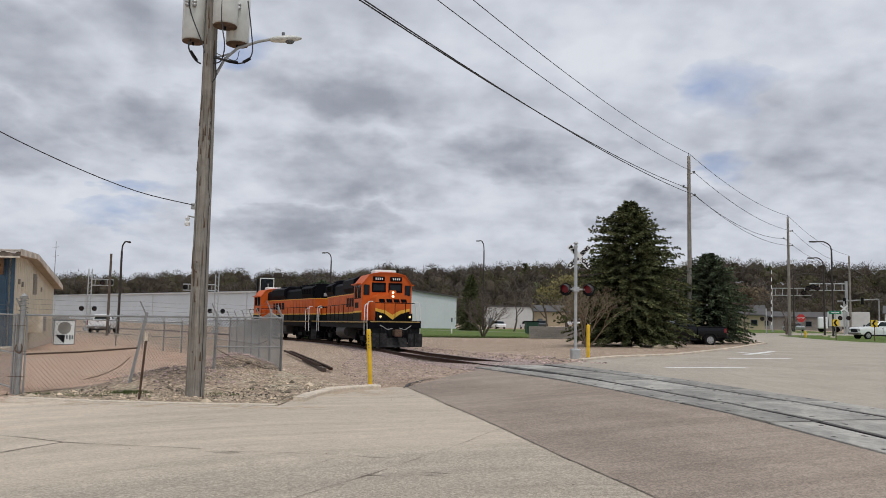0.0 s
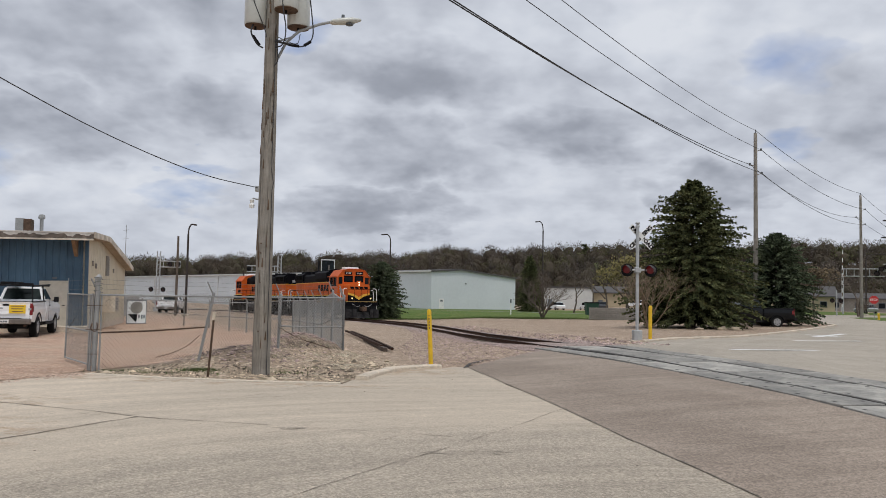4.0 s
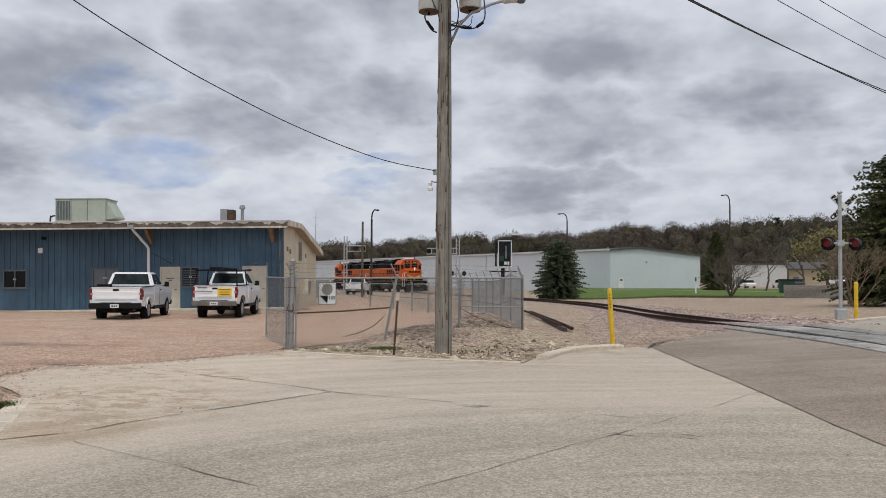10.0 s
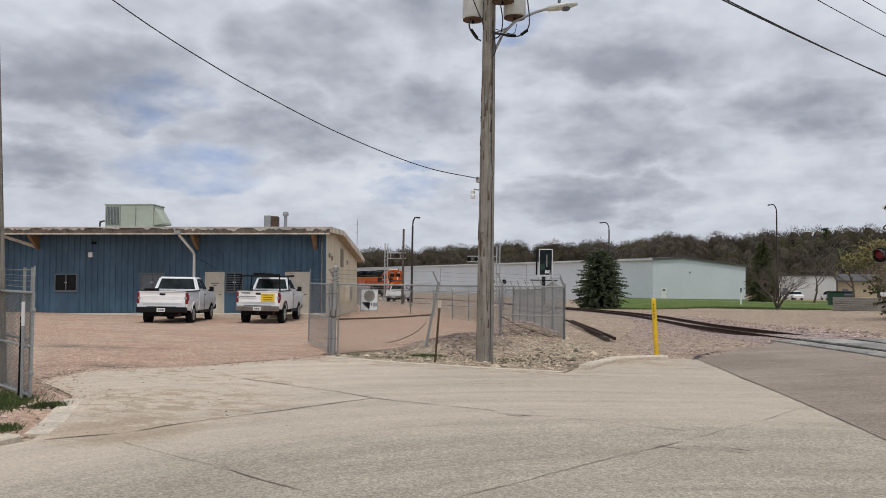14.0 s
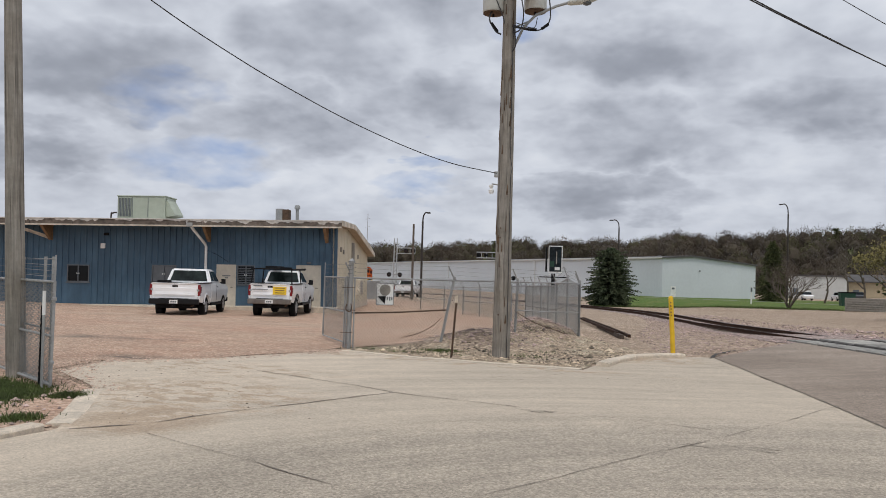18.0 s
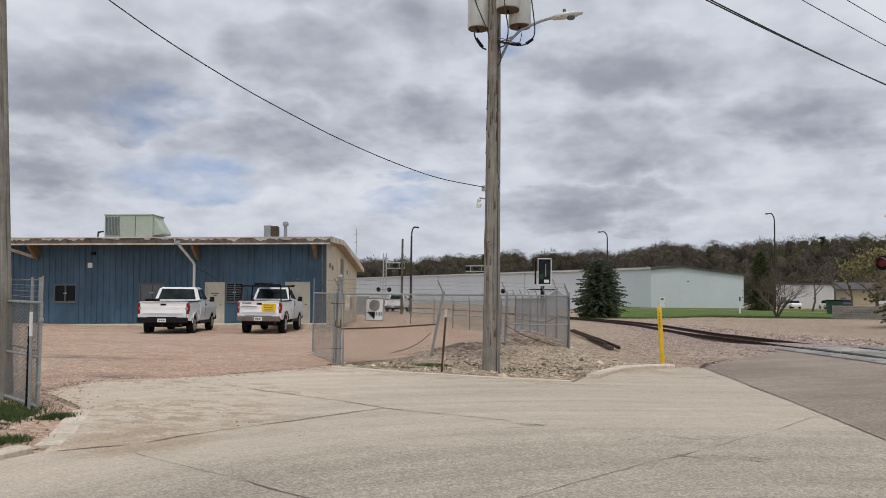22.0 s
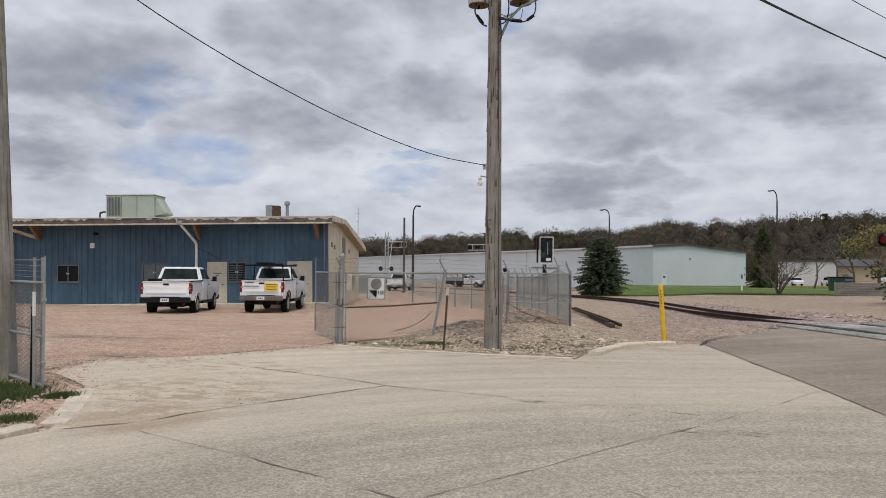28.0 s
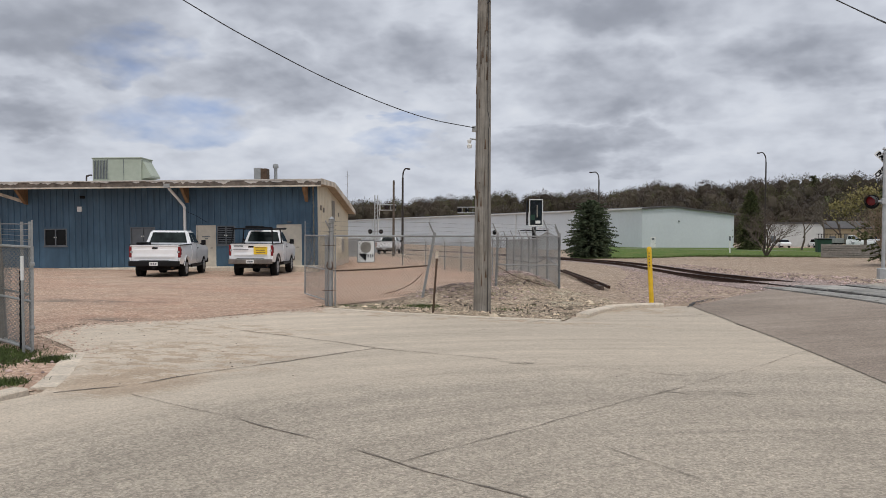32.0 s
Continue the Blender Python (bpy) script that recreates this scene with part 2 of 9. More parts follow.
def paving(name, clean, worn, dust, grain, sweep, dusty=False, turn=(2.0, 3.0), kerbside=0.0):
    """Street surface: wheel-swept arcs about a turning centre, exposed aggregate where the traffic wears it, smooth pale concrete outside
    that (from kerbside metres on), and dirt washed out of the gravel yard."""
    q = Net(name)
    big, mid, fine = q.noise(0.30, 6.0, 0.62, None, 0.4), q.noise(2.1, 7.0, 0.68), q.noise(70, 3.0, 0.75)
    tone, dist = q.cells(52)
    chip, _ = q.cells(44)
    dx, dy = q.calc("SUBTRACT", q.x, turn[0]), q.calc("SUBTRACT", q.y, turn[1])
    ring = q.calc("SQRT", q.calc("ADD", q.calc("POWER", dx, 2.0), q.calc("POWER", dy, 2.0)))
    turned_ = q.calc("ARCTAN2", dy, dx)
    colour = q.blend(q.fit(big, 0.36, 0.64, 0, 1), clean, worn)
    rough_ = 1.0
    if kerbside:
        edge = q.calc("ADD", ring, q.fit(q.noise(0.9, 6.0, 0.65), 0.25, 0.75, -0.45, 0.45))
        smooth_ = q.fit(edge, kerbside - 0.3, kerbside + 0.9, 0.0, 1.0)
        colour = q.blend(q.calc("MULTIPLY", smooth_, 0.46), colour, dust)
        rough_ = q.fit(smooth_, 0.0, 1.0, 1.0, 0.5)
    if dusty:
        shore = q.calc("ADD", q.x, q.fit(q.noise(0.8, 5.0), 0.2, 0.8, -1.0, 1.0))
        colour = q.blend(q.fit(shore, -7.4, -5.0, 0.5, 0.0), colour, (0.66, 0.555, 0.44))
        grit = q.noise(1.9, 9.0, 0.74, q.vec(q.x, q.calc("MULTIPLY", q.y, 1.5)), 0.5)
        for cx, cy, sx, sy, level in ((-6.25, 6.9, 0.95, 1.0, 0.40), (-6.95, 8.5, 2.1, 1.7, 0.49), (-8.3, 11.0, 2.6, 1.1, 0.52), (-2.2, 17.4, 1.4, 1.2, 0.47), (-5.2, 14.25, 4.5, 0.5, 0.50)):
            m = q.calc("MULTIPLY", q.near(cx, cy, sx, sy), q.fit(grit, level, level + 0.05, 0.0, 1.5))
            m = q.calc("MULTIPLY", m, q.fit(q.noise(23, 5.0, 0.75), 0.36, 0.56, 0.35, 1.0))
            colour = q.blend(q.calc("MINIMUM", m, 0.8), colour, (0.40, 0.30, 0.21))
    bands = q.noise(1.0, 4.0, 0.6, q.vec(q.calc("MULTIPLY", ring, 2.6), q.calc("MULTIPLY", turned_, 1.2), 4.0), 0.2)
    lines = q.noise(1.0, 3.0, 0.6, q.vec(q.calc("MULTIPLY", ring, 15.0), q.calc("MULTIPLY", turned_, 2.2), 7.0), 0.1)
    where = q.fit(q.noise(0.55, 3.0, 0.5), 0.42, 0.6, 0.15, 1.0)
    streak = q.calc("ADD", 1.0, q.calc("MULTIPLY", where, q.fit(lines, 0.3, 0.7, -0.5 * sweep, 0.5 * sweep)))
    scuff = q.calc("MULTIPLY", q.fit(lines, 0.60, 0.70, 0.0, 1.0), q.fit(q.noise(0.8, 4.0, 0.6, q.vec(q.x, q.calc("MULTIPLY", q.y, 2.5), 2.0)), 0.56, 0.66, 0.0, 0.5))
    colour = q.blend(scuff, colour, tuple(min(0.85, c * 1.45) for c in clean))
    chips = q.calc("MULTIPLY", q.fit(chip, 0.88, 1.0, 0.0, min(0.5, grain * 1.8)), rough_)
    colour = q.blend(chips, colour, tuple(min(0.85, c * 1.5) for c in clean))
    span = q.calc("MULTIPLY", rough_, grain)
    tones = [q.fit(bands, 0.3, 0.7, 1 - sweep * 0.5, 1 + sweep * 0.5), streak, q.fit(mid, 0.3, 0.7, 0.95, 1.05),
             q.calc("ADD", 1.0, q.calc("MULTIPLY", span, q.fit(fine, 0.3, 0.7, -1.0, 1.0))), q.calc("ADD", 1.0, q.calc("MULTIPLY", span, q.fit(tone, 0.0, 1.0, -1.1, 1.1))),
             q.fit(q.noise(9, 5.0, 0.7), 0.3, 0.7, 0.95, 1.05)]
    return q.done(colour, tones, q.calc("ADD", fine, q.calc("MULTIPLY", dist, 0.6)), 0.3)


def gravel(name, c1, c2, c3, size, contrast, damp=0.0, litter=False):
    """Loose stone: every little stone its own tone, over packed patches."""
    q = Net(name, 0.95, 0.25)
    big, mid = q.noise(0.28, 6.0, 0.62, None, 0.4), q.noise(1.9, 7.0, 0.7)
    t1, d1 = q.cells(size)
    t2, d2 = q.cells(size * 2.7)
    colour = q.blend(q.fit(big, 0.36, 0.64, 0, 1), c1, c2)
    colour = q.blend(q.fit(t1, 0.55, 1.0, 0.0, 0.75), colour, c3)
    if damp:
        wet = q.noise(0.55, 8.0, 0.7, q.vec(q.calc("MULTIPLY", q.x, 0.6), q.calc("MULTIPLY", q.y, 1.7)), 0.5)
        m = q.calc("MULTIPLY", q.calc("MAXIMUM", q.near(-13.7, 14.4, 1.9, 1.3), q.near(-10.2, 11.5, 1.5, 0.6)), q.fit(wet, 0.42, 0.58, 0.0, 1.3))
        colour = q.blend(q.calc("MULTIPLY", m, damp), colour, (0.23, 0.19, 0.16))
    if litter:
        colour = q.blend(q.fit(q.noise(1.3, 6.0, 0.7, None, 0.6), 0.52, 0.62, 0.0, 0.6), colour, (0.25, 0.19, 0.14))
        colour = q.blend(q.fit(q.noise(1.1, 6.0, 0.7, q.vec(q.x, q.y, 5.0), 0.4), 0.54, 0.62, 0.0, 0.7), colour, (0.56, 0.50, 0.37))
        colour = q.blend(q.fit(q.noise(1.6, 6.0, 0.72, q.vec(q.x, q.calc("MULTIPLY", q.y, 1.6), 9.0), 0.4), 0.58, 0.66, 0.0, 0.7), colour, (0.17, 0.175, 0.075))
    rut = q.noise(1.0, 6.0, 0.7, q.vec(q.calc("MULTIPLY", q.x, 0.22), q.calc("MULTIPLY", q.y, 1.1)), 0.4)
    # the d1 tone paints shade into the gaps between the stones
    tones = [q.fit(rut, 0.32, 0.68, 0.91, 1.07), q.fit(q.noise(0.9, 7.0, 0.72), 0.3, 0.7, 0.88, 1.1), q.fit(t1, 0.0, 1.0, 1 - contrast, 1 + contrast), q.fit(t2, 0.0, 1.0, 1 - contrast * 0.8, 1 + contrast * 0.8), q.fit(mid, 0.3, 0.7, 0.86, 1.12),
             q.fit(d1, 0.0, 0.9, 1.1, 0.72)]
    return q.done(colour, tones, q.calc("ADD", d1, q.calc("MULTIPLY", d2, 0.4)), 0.7, -0.03)


M = {}
M["slot"] = material("dark_flangeway_slot", (0.055, 0.048, 0.045), 0.9, 0, 12, 0.3, 1, 0.2, 0.1)
M["dead_lens"] = material("unlit_dark_lens", (0.03, 0.012, 0.012), 0.3, 0, 6, 0.1, 1, 0.1, 0)
M["dirt"] = gravel("tan_gravel_dirt", (0.390, 0.287, 0.208), (0.455, 0.346, 0.257), (0.52, 0.42, 0.33), 15, 0.32)
M["corner_dirt"] = gravel("weedy_rubble_dirt", (0.40, 0.30, 0.215), (0.46, 0.35, 0.255), (0.55, 0.46, 0.35), 17, 0.38, 0.0, True)
M["red_gravel"] = gravel("pinkish_gravel", (0.565, 0.357, 0.255), (0.59, 0.43, 0.320), (0.62, 0.48, 0.375), 24, 0.20, 0.9)
M["ballast"] = gravel("pink_quartzite_ballast", (0.34, 0.25, 0.225), (0.39, 0.31, 0.275), (0.52, 0.42, 0.385), 13, 0.42)
M["concrete"] = paving("worn_street_concrete", (0.355, 0.305, 0.244), (0.405, 0.349, 0.280), (0.62, 0.525, 0.415), 0.25, 0.22, True, (2.0, 3.0), 7.0)
M["concrete_far"] = paving("pale_street_concrete", (0.365, 0.322, 0.265), (0.425, 0.375, 0.31), (0.45, 0.40, 0.34), 0.14, 0.12, False, (30.0, 20.0))
M["asphalt"] = paving("worn_brown_grey_asphalt", (0.245, 0.196, 0.157), (0.340, 0.277, 0.223), (0.4, 0.35, 0.3), 0.25, 0.22, False, (36.0, -60.0))
M["road"] = material("grey_side_road", (0.22, 0.21, 0.20), 0.9, 0, 10, 0.15, 0.3, 0.1, 0.2, 40)
q_ = Net("spring_grass", 0.95, 0.2)
M["grass"] = q_.done(q_.blend(q_.fit(q_.noise(0.5, 7.0, 0.7), 0.35, 0.62, 0, 1), (0.064, 0.135, 0.020), (0.140, 0.165, 0.046)),
                     [q_.fit(q_.noise(2.2, 7.0, 0.72), 0.3, 0.7, 0.72, 1.28), q_.fit(q_.noise(14, 4.0, 0.7), 0.3, 0.7, 0.65, 1.35)], q_.noise(18, 4.0, 0.7), 0.8, 0.05)
M["crack"] = material("dark_joint_filler", (0.19, 0.16, 0.13), 0.9, 0, 12, 0.5, 1.5, 0.3, 0.2, tint=(0.30, 0.25, 0.2))
M["curb"] = material("pale_kerb_concrete", (0.68, 0.585, 0.47), 0.85, 0, 20, 0.2, 1.5, 0.2, 0.4, 50, (0.56, 0.48, 0.385), speckle=0.15)
M["panel"] = material("grey_crossing_panel", (0.255, 0.248, 0.230), 0.85, 0, 7, 0.22, 0.8, 0.25, 0.3, 60, (0.345, 0.325, 0.288), random_tone=0.24, speckle=0.16)
M["rail"] = material("rusty_rail_steel", (0.051, 0.025, 0.015), 0.8, 0.1, 12, 0.3, 1, 0.2, 0.2, spec=0.2)
M["railhead"] = material("dull_worn_railhead", (0.07, 0.055, 0.048), 0.5, 0.5, 8, 0.2, 1, 0.1, 0.05)
M["tie"] = material("weathered_tie_wood", (0.085, 0.06, 0.046), 0.95, 0, 6, 0.35, 1.2, 0.25, 0.5, 20, (0.13, 0.10, 0.08), random_tone=0.25)
M["blue"] = material("weathered_blue_metal_siding", (0.043, 0.092, 0.147), 0.6, 0, 4, 0.14, 0.35, 0.2, 0.05, 20, (0.062, 0.122, 0.182), stretch=(1, 1, 0.35))
M["cream"] = material("cream_metal_siding", (0.61, 0.55, 0.415), 0.6, 0, 4, 0.06, 0.4, 0.1, 0.05)
# weathered board, its brown set dark for the shadow strip below the drip edge
M["fascia"] = material("weathered_fascia_shade_tone", (0.095, 0.075, 0.06), 0.8, 0, 6, 0.4, 1.2, 0.4, 0.1, 20, (0.17, 0.14, 0.115))
M["trim_tan"] = material("peeling_tan_trim", (0.50, 0.43, 0.33), 0.7, 0, 5, 0.2, 1.2, 0.25, 0.1, 20, (0.62, 0.57, 0.49))
M["timber"] = material("brown_timber_bracket", (0.21, 0.125, 0.065), 0.8, 0, 8, 0.25, 1, 0.2, 0.2)
# the soffit colour has the shade under the canopy put into it
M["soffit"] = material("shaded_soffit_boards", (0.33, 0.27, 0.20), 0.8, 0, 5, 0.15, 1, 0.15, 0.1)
M["roof"] = material("galvanised_roof_sheet", (0.42, 0.41, 0.39), 0.5, 0.4, 6, 0.15, 0.6, 0.2, 0.1)
M["white_door"] = material("off_white_door_paint", (0.60, 0.55, 0.46), 0.6, 0, 4, 0.06, 1, 0.1, 0.03)
M["frame_dark"] = material("dark_window_frame", (0.135, 0.15, 0.165), 0.5, 0.2, 6, 0.1, 1, 0.1, 0)
M["glass"] = glass("dark_window_glass", (0.012, 0.015, 0.018))
# paler green patches paint the light seen through the cab into opaque glass
M["truck_glass"] = material("vehicle_glass_painted_see_through", (0.010, 0.014, 0.014), 0.06, 0, 1.3, 0.6, 0.9, 0.5, 0, tint=(0.034, 0.046, 0.043), spec=0.2)
M["white_wall"] = material("white_warehouse_siding", (0.655, 0.69, 0.715), 0.6, 0, 2, 0.03, 0.12, 0.05, 0.03)
M["hvac"] = material("pale_green_grey_hvac_sheet", (0.43, 0.47, 0.38), 0.55, 0.1, 3, 0.06, 0.8, 0.12, 0.05)
M["galv"] = material("galvanised_steel", (0.34, 0.345, 0.34), 0.5, 0.3, 14, 0.15, 1, 0.15, 0.05)
M["wire"] = material("grey_chain_link_wire", (0.20, 0.205, 0.20), 0.6, 0.4, 10, 0.15, 1, 0.1, 0)
M["rust"] = material("rusty_steel_post", (0.12, 0.075, 0.05), 0.85, 0.3, 14, 0.4, 2, 0.3, 0.2)
q_ = Net("weathered_grey_brown_pole_wood", 0.95, 0.2)
z_ = q_.n.new("ShaderNodeSeparateXYZ")
q_.l.new(q_.co, z_.inputs[0])
fibre_ = q_.vec(q_.calc("MULTIPLY", q_.x, 34.0), q_.calc("MULTIPLY", q_.y, 34.0), q_.calc("MULTIPLY", z_.outputs[2], 1.3))
grain_ = q_.noise(1.0, 6.0, 0.7, fibre_, 0.3)
split_ = q_.noise(1.0, 3.0, 0.55, q_.vec(q_.calc("MULTIPLY", q_.x, 20.0), q_.calc("MULTIPLY", q_.y, 20.0), q_.calc("MULTIPLY", z_.outputs[2], 0.55)), 0.15)
M["pole_wood"] = q_.done(q_.blend(q_.fit(q_.noise(1.1, 5.0, 0.6), 0.35, 0.65, 0, 1), (0.245, 0.218, 0.184), (0.325, 0.302, 0.268)),
                         [q_.fit(grain_, 0.3, 0.7, 0.62, 1.32), q_.fit(split_, 0.33, 0.43, 0.45, 1.0), q_.fit(q_.noise(5.0, 6.0, 0.7), 0.3, 0.7, 0.82, 1.15)], q_.calc("ADD", grain_, split_), 0.8, 0.02)
M["knot"] = material("dark_weather_split", (0.065, 0.048, 0.035), 0.95, 0, 10, 0.4, 2, 0.3, 0.4, tint=(0.15, 0.09, 0.05), stretch=(2, 2, 0.4))
M["can"] = material("pale_grey_transformer_paint", (0.60, 0.61, 0.57), 0.45, 0.1, 4, 0.08, 1.5, 0.12, 0.02)
M["black"] = material("black_rubber_and_paint", (0.010, 0.010, 0.011), 0.7, 0, 6, 0.2, 1, 0.2, 0.05, spec=0.15)
M["cable"] = material("black_cable", (0.03, 0.03, 0.032), 0.6, 0, 4, 0.1, 1, 0.1, 0)
M["yellow"] = material("safety_yellow_paint", (0.80, 0.50, 0.02), 0.5, 0, 6, 0.08, 1.5, 0.12, 0.03)
M["signal_grey"] = material("aluminium_signal_paint", (0.46, 0.47, 0.47), 0.45, 0.5, 8, 0.1, 1.5, 0.1, 0.03)
M["white"] = material("white_paint", (0.80, 0.80, 0.78), 0.5, 0, 5, 0.05, 1.2, 0.08, 0.02)
M["truck_white"] = material("white_vehicle_paint", (0.93, 0.935, 0.94), 0.25, 0, 3, 0.03, 0.8, 0.05, 0.0, coat=0.5)
M["truck_black"] = material("black_vehicle_paint", (0.003, 0.0035, 0.005), 0.25, 0, 3, 0.1, 0.8, 0.1, 0.0, spec=0.25, coat=0.1)
M["plastic"] = material("black_bumper_plastic", (0.009, 0.009, 0.010), 0.6, 0, 10, 0.1, 2, 0.1, 0.02, spec=0.25)
M["chrome"] = material("dull_chrome_bumper", (0.22, 0.20, 0.18), 0.35, 0.7, 6, 0.2, 2, 0.2, 0.0)
M["tyre"] = material("tyre_rubber", (0.012, 0.012, 0.012), 0.9, 0, 12, 0.2, 2, 0.2, 0.1, spec=0.2)
M["rim"] = material("grey_wheel_rim", (0.36, 0.36, 0.36), 0.4, 0.1, 6, 0.1, 2, 0.1, 0.0)
M["tail_red"] = material("red_lamp_lens", (0.20, 0.012, 0.014), 0.25, 0, 6, 0.1, 2, 0.1, 0.0)
M["signal_red"] = material("red_signal_lens", (0.085, 0.007, 0.010), 0.35, 0, 6, 0.1, 2, 0.1, 0.0, emit=(1.0, 0.03, 0.05), emit_strength=0.028)
M["orange"] = material("orange_locomotive_paint", (0.64, 0.120, 0.014), 0.5, 0, 3, 0.10, 0.6, 0.16, 0.02, tint=(0.52, 0.095, 0.014), spec=0.25)
M["loco_black"] = material("black_locomotive_paint", (0.004, 0.004, 0.006), 0.6, 0, 3, 0.25, 0.6, 0.3, 0.02, spec=0.07)
M["loco_green"] = material("dark_green_locomotive_paint", (0.007, 0.010, 0.007), 0.6, 0, 3, 0.2, 0.6, 0.2, 0.02, spec=0.08)
M["sill_yellow"] = material("grimy_yellow_sill_stripe", (0.36, 0.235, 0.075), 0.6, 0, 3, 0.2, 0.6, 0.25, 0.02)
M["loco_yellow"] = material("yellow_locomotive_stripe", (0.80, 0.46, 0.05), 0.5, 0, 3, 0.08, 0.6, 0.1, 0.02)
M["loco_grey"] = material("grimy_running_gear", (0.004, 0.0036, 0.0035), 0.85, 0.0, 6, 0.4, 1.5, 0.4, 0.1, spec=0.04)
M["plow_grey"] = material("scuffed_grey_plow_steel", (0.035, 0.035, 0.038), 0.7, 0.0, 6, 0.5, 1.5, 0.4, 0.1, tint=(0.02, 0.018, 0.017), spec=0.15)
M["ditch"] = material("lit_yellow_ditch_glass", (0.7, 0.55, 0.25), 0.2, 0, 3, 0.02, 1, 0.02, 0, emit=(1.0, 0.72, 0.34), emit_strength=0.75)
M["headlight"] = material("lit_headlamp_glass", (0.9, 0.85, 0.6), 0.2, 0, 3, 0.02, 1, 0.02, 0, emit=(1.0, 0.9, 0.65), emit_strength=1.6)
M["needles"] = material("dark_spruce_needles", (0.062, 0.082, 0.034), 0.85, 0, 5, 0.3, 0.6, 0.25, 0, island=0.7, tint=(0.125, 0.125, 0.055), spec=0.2)
M["needles_blue"] = material("blue_green_spruce_needles", (0.058, 0.080, 0.041), 0.85, 0, 5, 0.3, 0.6, 0.25, 0, island=0.7, tint=(0.105, 0.125, 0.075), spec=0.2)
M["bark"] = material("grey_brown_bark", (0.12, 0.095, 0.075), 0.95, 0, 8, 0.3, 2, 0.2, 0.3)
M["woods"] = material("bare_spring_woods", (0.104, 0.080, 0.064), 1.0, 0, 0.15, 0.2, 0.02, 0.3, 0, island=0.35, tint=(0.105, 0.086, 0.064), spec=0.1)
M["woods_green"] = material("budding_green_woods", (0.098, 0.098, 0.045), 1.0, 0, 0.15, 0.2, 0.02, 0.3, 0, island=0.4, spec=0.1)
M["bud_brown"] = material("russet_budding_leaves", (0.118, 0.085, 0.048), 0.9, 0, 4, 0.3, 0.6, 0.2, 0, island=0.4)
M["hill"] = material("brown_leaf_litter_hillside", (0.075, 0.062, 0.045), 1.0, 0, 0.4, 0.3, 0.03, 0.3, 0, spec=0.1)
M["litter"] = material("dark_rotten_debris", (0.13, 0.10, 0.078), 0.95, 0, 8, 0.4, 1, 0.3, 0.2, island=0.4)
M["woods_grey"] = material("grey_twig_woods", (0.116, 0.100, 0.088), 1.0, 0, 0.15, 0.2, 0.02, 0.3, 0, island=0.35, spec=0.1)
M["woods_dark"] = material("dark_russet_woods", (0.070, 0.053, 0.040), 1.0, 0, 0.15, 0.2, 0.02, 0.3, 0, island=0.35, spec=0.1)
M["wire_dark"] = material("tarnished_fence_wire", (0.075, 0.07, 0.066), 0.7, 0.2, 10, 0.2, 1, 0.15, 0, spec=0.2)
M["wire_light"] = material("bright_fence_wire", (0.40, 0.405, 0.385), 0.6, 0.3, 10, 0.2, 1, 0.15, 0)
M["tank_grey"] = material("grimy_grey_tank_paint", (0.045, 0.040, 0.038), 0.75, 0, 5, 0.3, 1.2, 0.3, 0.05)
# dark colour of the crown cores, in place of shade among the twigs
M["woods_heart"] = material("crown_core_shade", (0.070, 0.056, 0.044), 1.0, 0, 0.15, 0.2, 0.02, 0.3, 0, island=0.08, tint=(0.070, 0.062, 0.042), spec=0.1)
M["twig_tan"] = material("pale_tan_twigs", (0.235, 0.178, 0.122), 0.95, 0, 8, 0.3, 2, 0.25, 0.1)
M["bud"] = material("yellow_green_budding_leaves", (0.185, 0.155, 0.055), 0.9, 0, 4, 0.3, 0.6, 0.2, 0, island=0.4)
M["stone"] = material("broken_limestone", (0.46, 0.375, 0.275), 0.9, 0, 9, 0.25, 1, 0.2, 0.3, island=0.75)
M["pink_stone"] = material("pink_quartzite_stones", (0.40, 0.30, 0.27), 0.9, 0, 9, 0.25, 1, 0.2, 0.3, island=0.55)
M["red_sign"] = material("red_sign_paint", (0.55, 0.03, 0.03), 0.5, 0, 4, 0.05, 1, 0.05, 0)
M["green_sign"] = material("green_sign_paint", (0.02, 0.22, 0.12), 0.5, 0, 4, 0.05, 1, 0.05, 0)
M["lamp_brown"] = material("dark_bronze_lamp_pole", (0.045, 0.035, 0.03), 0.5, 0.3, 6, 0.15, 2, 0.1, 0)
M["dumpster"] = material("dark_green_dumpster_steel", (0.015, 0.055, 0.035), 0.6, 0.1, 5, 0.15, 1, 0.15, 0)
M["grey_wood"] = material("weathered_grey_pallet_wood", (0.28, 0.26, 0.23), 0.9, 0, 8, 0.25, 1, 0.2, 0.2)
M["tan_wall"] = material("tan_building_wall", (0.45, 0.37, 0.25), 0.8, 0, 2, 0.06, 0.3, 0.1, 0)
M["dark_roof"] = material("dark_shingle_roof", (0.09, 0.085, 0.085), 0.9, 0, 3, 0.15, 0.5, 0.15, 0)
M["house_white"] = material("white_house_siding", (0.6, 0.6, 0.58), 0.8, 0, 2, 0.05, 0.3, 0.1, 0)
M["line_paint"] = material("worn_white_road_paint", (0.78, 0.77, 0.74), 0.7, 0, 14, 0.25, 2, 0.2, 0)
M["amber"] = material("amber_sign_sheeting", (0.85, 0.58, 0.03), 0.5, 0, 4, 0.05, 1, 0.05, 0)
M["screen"] = material("dark_sign_face", (0.012, 0.018, 0.022), 0.35, 0, 4, 0.5, 2, 0.5, 0, spec=0.2)


